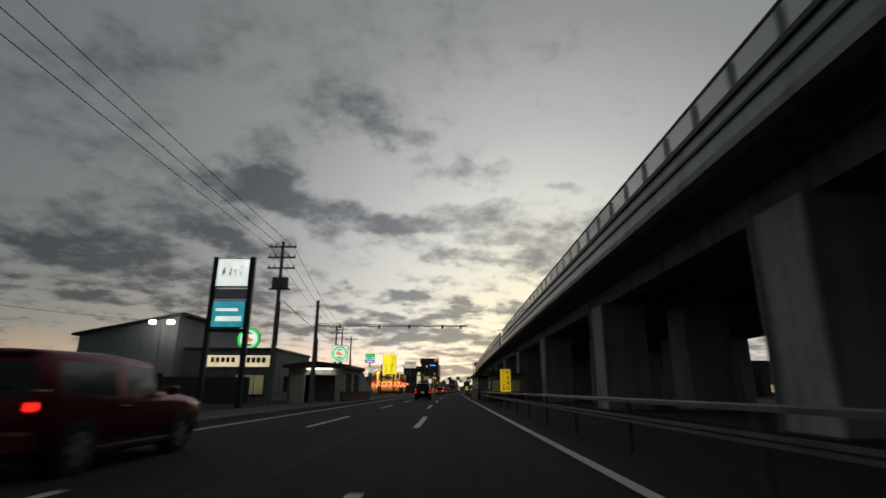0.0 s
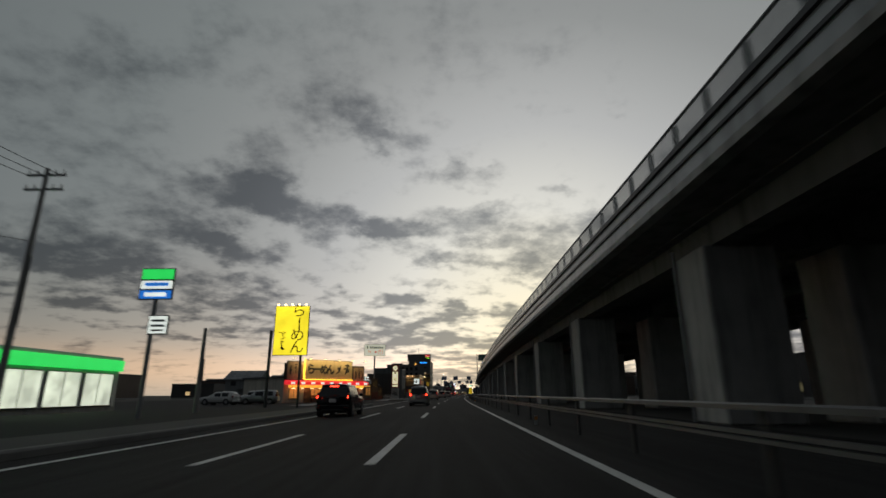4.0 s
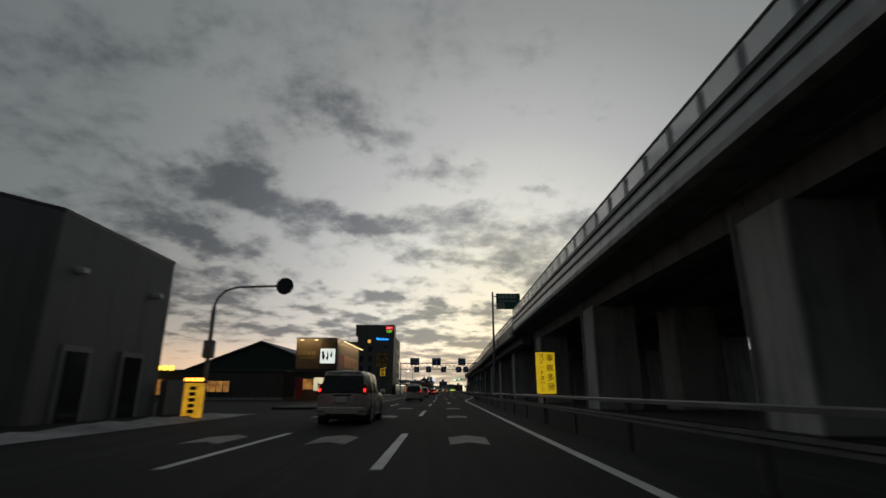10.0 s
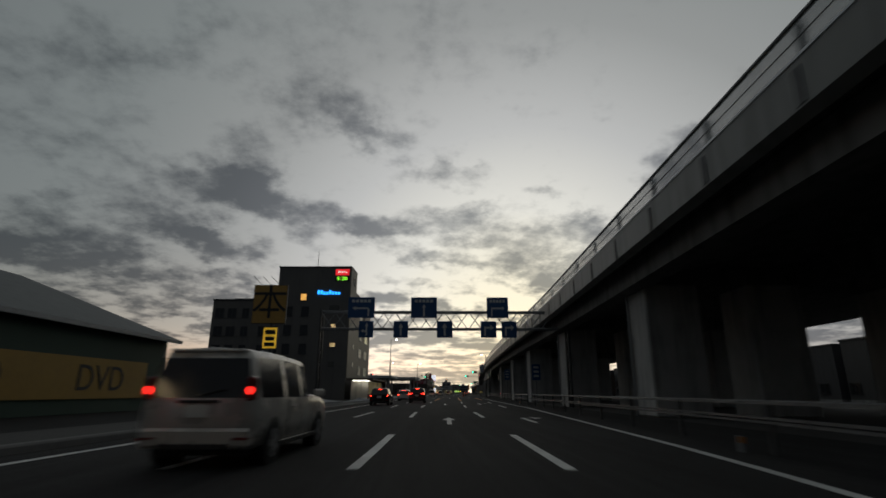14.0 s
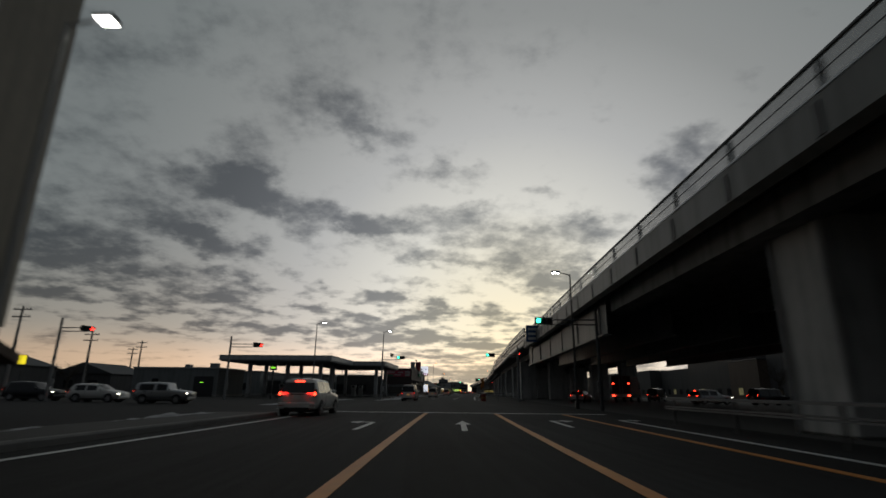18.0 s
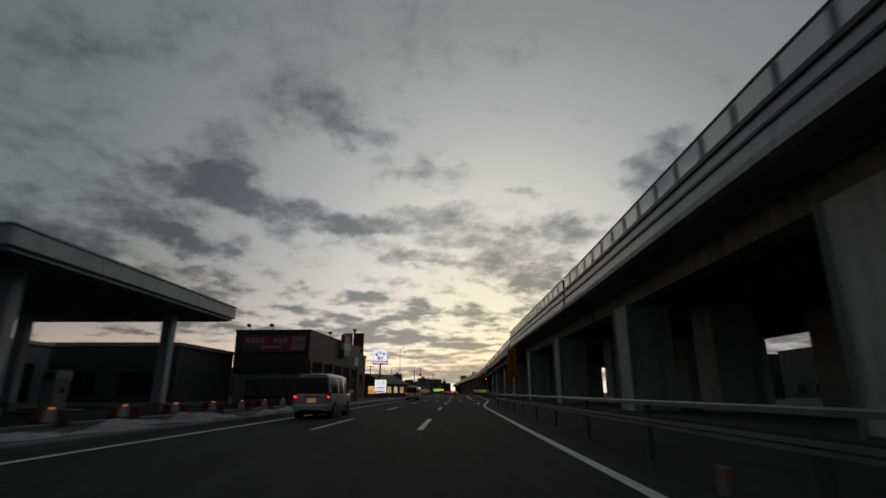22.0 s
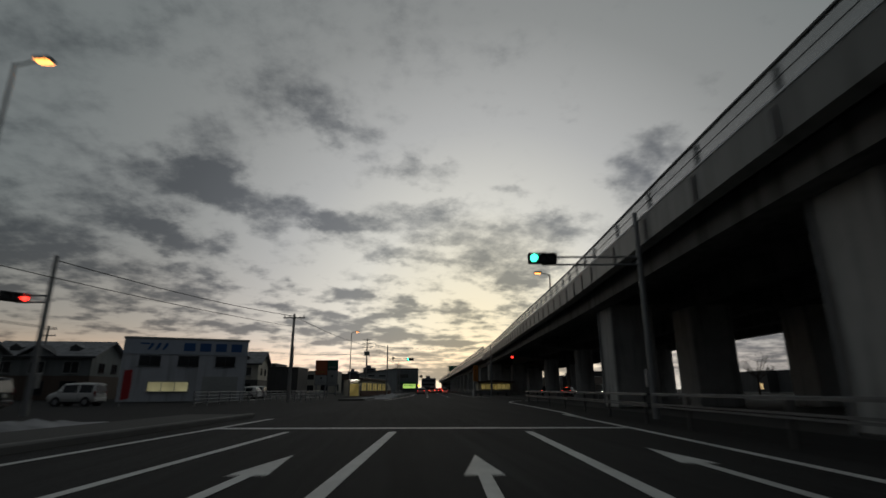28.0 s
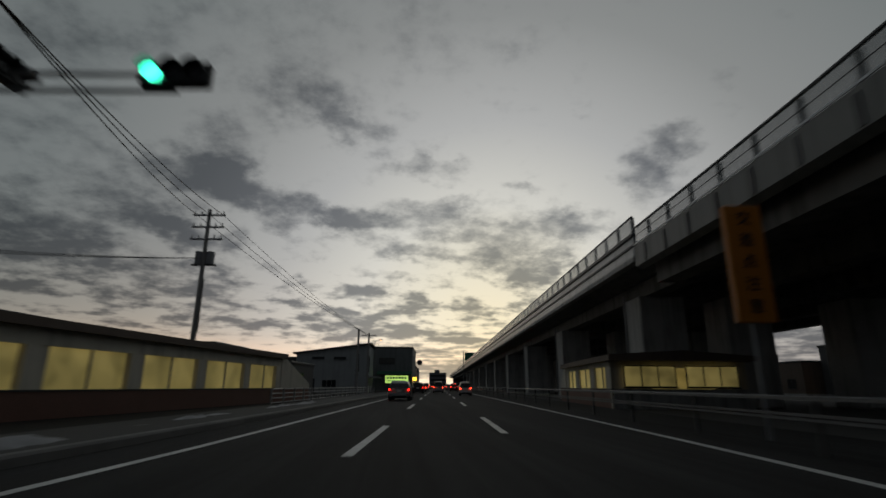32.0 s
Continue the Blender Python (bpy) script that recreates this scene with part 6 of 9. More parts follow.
def subway_house(label, s0, s1, n_near, n_far, base_h, z_win, top, lit_m, side, slope=5.0, base_m=None, front_lit=True, wall_m=None, tube=True):
    """A roofed stair head of an underpass: tiled base, pale walls with wide windows, dark roof, sloping far end.
    n_near: the wall towards the road (a pair: at s0 and at s1)."""
    wm = wall_m or cream_wall
    b = thing("underpass_entrance", Matrix.Identity(4), label, "underpass entrance")
    na, nb_ = n_near
    fn = lambda s: float(np.interp(s, [s0, s1], [na, nb_]))
    g = 1 if n_far > na else -1
    wd = abs(n_far - na)
    part("base_wall", SW([(0, 0), (g * 0.25, 0), (g * 0.25, base_h), (0, base_h)], s0, s1, 3.0, fn), base_m or brown_base, b)
    part("back_wall", SW([(g * wd, 0), (g * (wd - 0.2), 0), (g * (wd - 0.2), top), (g * wd, top)], s0, s1, 3.0, fn), cream_wall, b)
    part("coping", SW([(-g * 0.03, base_h), (g * 0.28, base_h), (g * 0.28, base_h + 0.06), (-g * 0.03, base_h + 0.06)], s0, s1, 3.0, fn), steel_dark, b)
    send = s1 - slope
    part("lintel", SW([(g * 0.02, z_win), (g * 0.25, z_win), (g * 0.25, top), (g * 0.02, top)], s0, send, 3.0, fn), wm, b)
    k = max(2, round((send - s0) / 4.2))
    for i in range(k + 1):
        s = s0 + (send - s0) * i / k
        ob = obj("pier_post", B((0.03 if g > 0 else -0.26, -0.45, base_h), (0.26 if g > 0 else -0.03, 0.45, z_win)), wm, F(s + (0.45 if i == 0 else -0.45 if i == k else 0), fn(s)))
        ob.parent = b
    for i in range(k):
        a, c = s0 + (send - s0) * i / k + 0.5, s0 + (send - s0) * (i + 1) / k - 0.5
        part("pane", SW([(g * 0.14, base_h + 0.05), (g * 0.17, base_h + 0.05), (g * 0.17, z_win), (g * 0.14, z_win)], a, c, 3.0, fn), lit_m, b, "dull lit window")
        part("mullion", SW([(g * 0.10, base_h + 0.05), (g * 0.20, base_h + 0.05), (g * 0.20, z_win), (g * 0.10, z_win)], (a + c) / 2 - 0.04, (a + c) / 2 + 0.04, 3.0, fn), steel_grey, b)
    part("roof", SW([(-g * 0.3, top), (g * (wd + 0.3), top), (g * (wd + 0.3), top + 0.22), (g * wd * 0.5, top + 0.5), (-g * 0.3, top + 0.28)], s0 - 0.8, send + 0.2, 3.0, fn), brown_wall, b)
    # sloping end over the stairs
    bm = bmesh.new()
    v = [bm.verts.new(W(send, fn(send) + g * x, z)) for x, z in ((0, base_h), (wd, base_h), (wd, top + 0.25), (0, top + 0.25))]
    u = [bm.verts.new(W(s1, fn(s1) + g * x, z)) for x, z in ((0, base_h), (wd, base_h), (wd, base_h + 0.35), (0, base_h + 0.35))]
    for j in range(4):
        bm.faces.new((v[j], v[(j + 1) % 4], u[(j + 1) % 4], u[j]))
    bm.faces.new(v[::-1])
    bm.faces.new(u)
    bmesh.ops.recalc_face_normals(bm, faces=bm.faces)
    part("stair_hood", bm, cream_wall, b)
    m = F(s0, na)
    x0, x1 = (0.0, wd) if g > 0 else (-wd, 0.0)
    part("front_wall", placed(B((x0, 0, 0), (x0 + wd * 0.30, 0.2, top)), m), cream_wall, b)
    part("front_wall", placed(B((x0 + wd * 0.85, 0, 0), (x1, 0.2, top)), m), cream_wall, b)
    part("front_lintel", placed(B((x0, 0, 2.1 if top > 2.4 else top - 0.3), (x1, 0.2, top)), m), cream_wall, b)
    if front_lit:
        # where lit_m glows, the glow stands in for lamplight on this wall
        part("inner_wall", placed(B((x0 + wd * 0.3, 1.2, 0), (x0 + wd * 0.85, 1.3, 2.0)), m), lit_m, b, "yellow lit inner wall")
    if tube:
        part("ceiling_tube", placed(B((x0 + wd * 0.35, -0.5, top - 0.09), (x0 + wd * 0.8, -0.3, top - 0.02)), m), tube_lamp, b, "glowing tube light")
    return b


pane_yellow = lit("yellow_window", (0.85, 0.66, 0.22), 0.135, 0.5, 0.9)
pane_grey = mat("grey_window", (0.10, 0.10, 0.09), 0.25, vary=0.3)
subway_house("cream underpass entrance with brown base and dull windows", 40.0, 52.0, (-8.2, -8.0), -12.5, 0.8, 2.25, 2.6, pane_grey, -1)
subway_house("underpass entrance with red-brown base under the deck", 52.4, 68.6, (2.75, 2.75), 6.2, 1.15, 1.85, 2.42, glass("clear_window", (0.5, 0.52, 0.5), 0.08, 0.22), 1, slope=1.0, front_lit=False, base_m=mat("red_brown_tile", (0.10, 0.026, 0.021), 0.6, vary=0.25, scale=3))
fr_ = thing("stair_front", F(49.6, 3.75), "low red-brown front wall with a dull lit window behind the rail", "underpass entrance")
part("base_wall", B((0, 0, 0), (0.25, 2.7, 0.95)), mat("red_brown_tile", (0.10, 0.026, 0.021)), fr_)
part("front_wall", B((0.25, 0, 0), (3.2, 0.22, 0.95)), mat("red_brown_tile", (0.10, 0.026, 0.021)), fr_)
part("lintel", B((0.0, 0, 2.0), (3.2, 2.7, 2.42)), cream_wall, fr_)
for x in (0.0, 2.95):
    part("corner_post", B((x, 0.0, 0.95), (x + 0.25, 0.25, 2.0)), cream_wall, fr_)
# no lamp in here: the room's light is put into the wall as a glow
part("back_wall", B((0.3, 2.5, 0.95), (3.1, 2.65, 2.0)), lit("dull_room", (0.55, 0.48, 0.20), 0.055, 0.5, 1.0), fr_, "dull yellow lit inner wall")
part("roof", B((-0.3, -0.5, 2.42), (3.4, 2.9, 2.62), bevel=0.03), brown_wall, fr_)
inl = thing("tube_light", Matrix.Identity(4), "pair of glowing ceiling tubes inside the underpass entrance", "tube light")
for s in (54.6, 57.4, 61.5, 65.0):
    for n in (3.7, 4.2):
        part("tube", SW(rect(n, n + 0.12, 2.28, 2.36), s, s + 1.5, 2.0), tube_lamp, inl)
subway_house("long cream underpass entrance with yellow lit windows", 613.2, 640.0, (-12.4, -9.3), -15.4, 0.8, 2.15, 2.65, pane_yellow, -1)
subway_house("underpass entrance with yellow lit windows below the deck", 628.0, 642.0, (8.6, 9.4), 15.4, 0.9, 2.05, 2.3, pane_yellow, 1, slope=2.0, tube=False)
rw = thing("stair_front", F(627.8, 8.6), "low front wall with two yellow lit windows", "underpass entrance")
part("wall", B((0, -0.1, 0), (6.9, 0.0, 0.95)), concrete_dark, rw)
for x in (0.6, 3.7):
    window(rw, at(x + 1.25, -0.04, 1.55), 2.5, 0.95, pane_yellow, 2)

# --- convenience store sign and shop
cv = thing("shop_sign", F(92.8, -14.8), "square green, white and blue lit shop sign on a pole", "sign")
part("pole", T_((0, 0.05, 0), (0, 0.05, 5.7), 0.11, seg=10), steel_grey, cv)
board(cv, at(0, 0, 6.97), 1.7, 0.62, lit_green)
board(cv, at(0, 0, 6.42), 1.7, 0.5, lit_white)
board(cv, at(0, 0, 5.92), 1.7, 0.52, lit_blue)
bars_on(cv, at(0, 0, 6.42), [(0, 0.02, 1.2, 0.18)], lit_blue)
bars_on(cv, at(0, 0, 5.92), [(0, 0.0, 1.1, 0.2)], lit_white)
board(cv, at(0.35, 0, 4.4), 1.0, 0.95, lit_white)
bars_on(cv, at(0.35, 0, 4.4), [(0, 0.2, 0.7, 0.12), (0, -0.05, 0.7, 0.12), (0, -0.28, 0.6, 0.1)], steel_grey)
cs = hall("convenience_store", "low white shop with a bright glass front", F(92, -36), 11.5, 14, 3.5, white_wall, sign_white)
for k in range(4):
    window(cs, to_road(11.52, 2.0 + 3.3 * k, 1.45), 2.9, 2.1, cool_lamp, 1)
part("fascia", B((11.5, -0.1, 2.75), (11.75, 14.1, 3.5)), lit_green, cs)
window(cs, at(8.6, -0.02, 1.5), 3.6, 2.0, cool_lamp, 2)

# --- ramen shop
rp = thing("tall_sign", F(111.0, -13.5), "tall yellow lit sign with black brush lettering", "sign")
part("post", T_((-1.75, 0.1, 0), (-1.75, 0.1, 6.3), 0.13, seg=10), steel_dark, rp)
part("post", T_((0.9, 0.1, 0), (0.9, 0.1, 4.4), 0.10, seg=10), steel_dark, rp)
fb = board(rp, at(0, 0, 6.3), 2.95, 4.2, lit_yellow)
for j, ch in enumerate("らーめん"):
    me_ = Matrix.Translation((0.55, -0.09, 7.9 - 1.02 * j))
    if ch == "ー":
        me_ = me_ @ Matrix.Rotation(radians(90), 4, "Y")
    words("character", ch, 1.25, ink, fb, me_)
brush(fb, at(-0.75, 0, 6.0), ink, 21, -0.5, 0.5, -0.5, 0.45, 1, 0.10)
brush(fb, at(-0.75, 0, 5.0), ink, 22, -0.5, 0.5, -0.5, 0.45, 1, 0.10)
for k in range(5):
    part("bulb", B((-1.2 + 0.6 * k - 0.06, -0.3, 8.42), (-1.2 + 0.6 * k + 0.06, -0.15, 8.52)), bulb_warm, rp)
RT = 50.5
rm = thing("ramen_shop", F(137.6, -22.3, 0, RT), "ramen shop with a lit cream board, red awning and lanterns", "shop")
part("wall", B((0, 0.4, 0), (13.9, 11, 3.2)), cream_wall, rm)
part("roof", B((-0.2, 0.3, 3.2), (14.1, 11.2, 3.45)), roof_dark, rm)
part("parapet", B((0.0, 0.25, 2.75), (13.9, 0.55, 5.2)), brown_wall, rm)
cream_board = mat("cream_sign_board", (0.62, 0.50, 0.28), 0.55, vary=0.1, scale=1.0, stain=0.12)
mb = board(rm, at(7.2, 0.1, 4.45), 8.4, 2.75, cream_board)
for j, ch in enumerate("らーめん"):
    words("character", ch, 1.5, ink, mb, Matrix.Translation((3.95 + 1.12 * j, 0.0, 4.4)))
    for dx, dz, dy in ((0.06, 0.03, 0.003), (-0.05, 0.05, 0.006), (0.02, -0.06, 0.009)):
        words("character", ch, 1.5, ink, mb, Matrix.Translation((3.95 + dx + 1.12 * j, dy, 4.4 + dz)))
brush(mb, at(9.0, 0.1, 4.45), ink, 31, -0.8, 0.8, -0.7, 0.7, 1, 0.30)
brush(mb, at(10.3, 0.1, 4.45), ink, 33, -0.8, 0.8, -0.7, 0.7, 1, 0.30)
brush(mb, at(10.3, 0.1, 4.45), ink, 36, -0.8, 0.8, -0.7, 0.7, 1, 0.26)
for x0, x1, z1, sd in ((0.1, 2.8, 5.5, 41), (11.6, 13.8, 5.0, 43)):
    bb = board(rm, at((x0 + x1) / 2, 0.1, (2.95 + z1) / 2), x1 - x0, z1 - 2.95, mat("old_poster", (0.40, 0.28, 0.18), 0.7, vary=0.6, scale=2))
    brush(bb, at((x0 + x1) / 2, 0.1, (2.95 + z1) / 2), ink, sd, -(x1 - x0) * .4, (x1 - x0) * .4, -.9, .9, 3, 0.16)
part("awning", PR([(0.3, 2.35), (-0.55, 2.35), (-0.55, 2.72), (0.3, 2.95)], 0.0, 14.2, "x"), lit_red, rm, "glowing red awning")
for k in range(9):
    part("awning_square", B((0.55 + 1.6 * k, -0.57, 2.42), (1.15 + 1.6 * k, -0.552, 2.68)), lit_white, rm)
part("light_strip", B((2.9, -0.1, 3.0), (11.5, 0.0, 3.09)), bulb_yellow, rm, "yellow line of small bulbs")
for k in range(14):
    z = 3.12 + 2.65 * k / 13
    part("bulb", B((2.72, -0.1, z), (2.95, 0.02, z + 0.13)), bulb_yellow, rm)
lantern_m = lit("paper_lantern", (1.0, 0.50, 0.05), 0.9, 0.4, 5)
for k in range(26):
    x = 0.6 + 0.51 * k
    part("lantern", B((x - 0.17, -0.34, 1.95), (x + 0.17, -0.06, 2.28), bevel=0.05), lantern_m, rm, "small glowing paper lantern")
for k in range(9):
    part("ceiling_lamp", B((0.9 + 1.5 * k, -0.3, 1.82), (1.35 + 1.5 * k, -0.2, 1.86)), bulb_warm, rm)
warm_deep = lit("warm_room", (0.80, 0.36, 0.09), 0.26, 0.75, 2.2)
for x, w in ((5.6, 2.4), (8.2, 2.4), (10.2, 1.2)):
    window(rm, at(x, 0.36, 1.2), w, 1.15, warm_deep, 3, timber)
    part("menu_row", B((x - w / 2, 0.28, 0.66), (x + w / 2, 0.33, 0.92)), orange_paint, rm)
window(rm, at(1.6, 0.36, 1.2), 1.4, 1.3, warm_deep, 1, timber)
part("door", B((3.3, 0.3, 0), (4.3, 0.42, 2.0)), timber, rm)
part("side_door", B((11.4, 0.3, 0), (12.9, 0.42, 2.0)), brown_wall, rm)
part("counter", B((4.4, -0.25, 0.0), (10.8, 0.3, 0.5)), brown_base, rm)
for k in range(6):
    wall_lamp(rm, 0.9 + 2.5 * k, 0.2, 5.6, 0.75)
spot(F(137.6, -22.3, 0, RT) @ Matrix.Translation((7.2, -0.75, 6.05)) @ Matrix.Rotation(radians(24), 4, "X"), 150, (1.0, 0.72, 0.32), sx=12.5)
faded_banner = mat("faded_banner", (0.13, 0.05, 0.045), 0.8, vary=0.5, scale=3)
for s, n, h, w, lbl in ((146.5, -11.6, 3.3, 0.5, "dark narrow banner board beside the ramen shop"), (148.2, -11.0, 1.9, 0.32, "short dull red banner beside the ramen shop")):
    vb = thing("banner", F(s, n), lbl, "banner")
    part("post", T_((-w - 0.03, 0, 0), (-w - 0.03, 0, h + 0.1), 0.025, seg=8), steel_dark, vb)
    part("foot", B((-w - 0.2, -0.15, 0), (w * 0.4, 0.15, 0.08), bevel=0.02), concrete_dark, vb)
    part("cloth", B((-w, -0.03, h * 0.4), (w, 0.0, h)), brown_wall, vb)
    part("lower_cloth", B((-w * 0.95, -0.05, 0.25), (w * 0.95, -0.02, h * 0.4)), faded_banner, vb)
    brush(vb, at(0, 0.06, h * 0.72), gold_paint, 51, -w * 0.6, w * 0.6, -h * 0.2, h * 0.2, 2, 0.1)
# --- parking sign
ps = thing("parking_sign", F(156.0, -13.3, 0.3, 14), "white lit parking sign with red letters on a tall post", "sign")
part("post", T_((0, 0.1, -0.3), (0, 0.1, 7.2), 0.13, seg=10), steel_grey, ps)
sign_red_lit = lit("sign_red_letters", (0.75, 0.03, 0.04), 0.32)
pb = board(ps, at(0, 0, 8.0), 3.6, 1.95, lit("parking_sign_face", (0.86, 0.86, 0.66), 0.5, 0.15, 1.5))
bars_on(pb, at(0, 0, 8.45), [(-0.75 + 0.34 * k, 0, 0.24, 0.36) for k in range(7)] + [(-1.3, 0, 0.2, 0.4)], steel_grey)
words("letters", "IN", 0.62, sign_red_lit, pb, Matrix.Translation((-0.9, -0.09, 7.72)))
words("letter", "P", 0.66, sign_red_lit, pb, Matrix.Translation((0.95, -0.09, 7.7)))
part("arrow", placed(PR([(-.28, 0), (0, .2), (0, .08), (.26, .08), (.26, -.08), (0, -.08), (0, -.2)], -0.09, -0.078), at(0.1, 0, 7.68)), sign_red_lit, pb)
bm = bmesh.new()
for k in range(20):
    a0, a1 = 2 * math.pi * k / 20, 2 * math.pi * (k + 1) / 20
    bm.faces.new([bm.verts.new((0.95 + r * math.cos(a), -0.085, 7.7 + r * math.sin(a))) for r, a in ((.36, a0), (.42, a0), (.42, a1), (.36, a1))])
part("ring", bm, sign_red_lit, pb)

# --- dark-roofed restaurant
rt = thing("tiled_restaurant", F(164, -31), "low restaurant with a broad dark tiled roof and warm windows", "restaurant")
part("wall", B((0.6, 0.4, 0), (12.6, 22, 3.1)), brown_wall, rt)
gable_roof(rt, 0.4, 13.0, 0.3, 22.3, 3.3, 6.7, 0.9)
part("ridge_tiles", B((6.5, -0.8, 6.75), (6.9, 23.4, 7.05), bevel=0.08), roof_dark, rt)
part("gable_wall", PR([(0.8, 3.1), (12.4, 3.1), (6.6, 6.3)], 0.45, 0.7), brown_wall, rt)
part("gable_wall", PR([(0.8, 3.1), (12.4, 3.1), (6.6, 6.3)], 21.6, 21.9), brown_wall, rt)
part("snow_edge", B((13.5, -0.4, 3.02), (13.85, 23.0, 3.12)), snow_m, rt, "line of snow along the eaves")
part("chimney", B((6.0, 15, 6.4), (6.8, 15.8, 7.5), bevel=0.03), dark_wall, rt)
for k in range(3):
    window(rt, to_road(12.62, 13.4 + 3.0 * k, 1.6), 2.2, 1.5, warm_deep, 1, timber)
for k in range(3):
    window(rt, at(2.6 + 3.2 * k, 0.38, 1.6), 2.0, 1.4, warm_deep if k else window_dark, 1, timber)
part("porch_roof", PR([(12.6, 3.4), (15.2, 2.7), (15.2, 2.85), (12.6, 3.6)], 5.6, 11.0), roof_dark, rt)
for y in (5.9, 10.6):
    part("porch_post", B((14.7, y, 0), (14.95, y + 0.25, 2.75)), timber, rt)
part("porch_light", B((13.0, 6.4, 2.5), (14.4, 10.2, 2.6)), warm_lamp, rt, "warm light below the porch")
part("entrance_step", B((12.6, 6.0, 0.0), (15.4, 10.8, 0.15)), red_paint, rt)
sb = board(rt, at(13.0, 5.4, 3.95) @ Matrix.Rotation(radians(28), 4, "Z"), 3.2, 0.72, lit_white)
bars_on(sb, at(13.0, 5.4, 3.95) @ Matrix.Rotation(radians(28), 4, "Z"), [(-1.2, 0, 0.45, 0.5)], lit_red)
bars_on(sb, at(13.0, 5.4, 3.95) @ Matrix.Rotation(radians(28), 4, "Z"), [(-0.5 + 0.5 * k, 0, 0.36, 0.36) for k in range(5)], red_paint)
random.seed(7)
for k in range(36):
    part("fairy_light", B((14.82, 5.75 + 0.14 * k, 2.9 - 0.05 * (k % 3)), (14.86, 5.79 + 0.14 * k, 2.95 - 0.05 * (k % 3))), bulb_warm, rt)

# --- clock sign and grey corner building
ck = thing("clock_sign", F(183.4, -13.2), "tall red sign with a lit clock face and a cream panel", "sign")
part("body", B((-0.85, -0.35, 2.3), (0.85, 0.35, 7.3), bevel=0.03), red_paint, ck)
part("clock_face", T_((0, -0.38, 6.55), (0, -0.34, 6.55), 0.52, seg=28), lit_cream, ck, "lit round clock face")
for a in range(12):
    ang_ = a * math.pi / 6
    part("hour_mark", placed(B((-0.02, -0.40, 0.40), (0.02, -0.385, 0.48)), at(0, 0, 6.55) @ Matrix.Rotation(ang_, 4, "Y")), red_paint, ck)
part("clock_hand", placed(B((-0.025, -0.41, 0.0), (0.025, -0.40, 0.28)), at(0, 0, 6.55) @ Matrix.Rotation(radians(160), 4, "Y")), ink, ck)
part("clock_hand", placed(B((-0.02, -0.415, 0.0), (0.02, -0.405, 0.42)), at(0, 0, 6.55) @ Matrix.Rotation(radians(120), 4, "Y")), ink, ck)
cb_ = board(ck, at(0, -0.36, 4.45), 1.3, 2.7, lit_cream)
part("emblem", T_((0, -0.46, 5.5), (0, -0.44, 5.5), 0.2, seg=16), brown_wall, cb_)
brush(cb_, at(0, -0.36, 4.2), brown_wall, 61, -0.4, 0.4, -0.8, 0.8, 2, 0.05)
bars_on(ck, at(0, -0.3, 2.75), [(0, 0, 1.2, 0.35)], lit_cream)
part("base", B((-0.8, -0.3, 0), (0.8, 0.3, 2.3)), sign_dim, ck)
brush(ck, at(0, -0.24, 1.1), steel_dark, 63, -0.6, 0.6, -0.6, 0.6, 3, 0.15)
gb = thing("grey_building", F(189, -13), "grey two-storey corner building with doors beside the road", "building")
foot = [(-1.4, 0.1), (0.3, 2.6), (0.2, 9.9), (-6.0, 9.9), (-6.0, 0.1)]
part("wall", PR(foot, 0, 6.75, "z"), mat("slate_siding", (0.115, 0.127, 0.124), 0.7, vary=0.15, scale=1.2, stain=0.25), gb)
part("roof", PR([(x * 1.02, y * 1.01) for x, y in foot], 6.75, 6.9, "z"), steel_dark, gb)
for y in (4.4, 7.6):
    part("door_frame", B((0.2, y - 0.75, 0), (0.36, y + 0.75, 2.5)), grey_wall, gb)
    part("door", B((0.34, y - 0.55, 0), (0.40, y + 0.55, 2.3)), window_dark, gb)
for y in (3.6, 8.4):
    part("flood_lamp", B((0.2, y, 4.9), (0.6, y + 0.3, 5.1), bevel=0.03), sign_white, gb)
part("lower_block", B((-7.4, -1.2, 0), (-1.5, 0.05, 5.6)), dark_wall, gb)
part("gate_wall", B((0.3, 10.0, 0), (0.6, 13.4, 1.5)), kerb_m, gb)

# --- grill house with lit boards
yk = thing("grill_house", F(233.5, -18.2), "dark two-storey grill house with lamp-lit name boards", "restaurant")
part("wall", B((1.5, 0.2, 0), (5.8, 14.8, 3.0)), dark_wall, yk)
part("upper_wall", B((1.4, 0, 3.0), (5.95, 15, 6.75)), dark_wall, yk)
part("cap", B((1.34, -0.06, 6.75), (6.0, 15.06, 6.85)), steel_dark, yk)
part("timber_base", B((1.45, 0.1, 0), (5.9, 14.9, 1.2)), timber, yk)
for k in range(9):
    part("timber_board", B((5.9, 0.2, 0.06 + 0.125 * k), (5.925, 14.8, 0.16 + 0.125 * k)), timber, yk)
part("name_board", B((1.5, -0.05, 3.4), (5.8, 0.0, 6.7)), mat("board_brown", (0.16, 0.11, 0.055), 0.6, vary=0.15), yk)
bars_on(yk, at(2.95, 0.0, 5.0), [(-1.2 + 0.55 * k, 0.1, 0.46, 0.46) for k in range(4)] + [(-0.2, -0.4, 1.8, 0.14)], gold_paint, 0.07)
lb = board(yk, at(5.0, -0.08, 4.8), 1.75, 1.7, lit_white)
brush(lb, at(5.0, -0.08, 4.8), ink, 71, -0.6, 0.6, -0.6, 0.6, 3, 0.2)
part("side_board", B((5.95, 0.3, 3.4), (6.0, 14.9, 6.7)), mat("board_brown", (0.16, 0.11, 0.055)), yk)
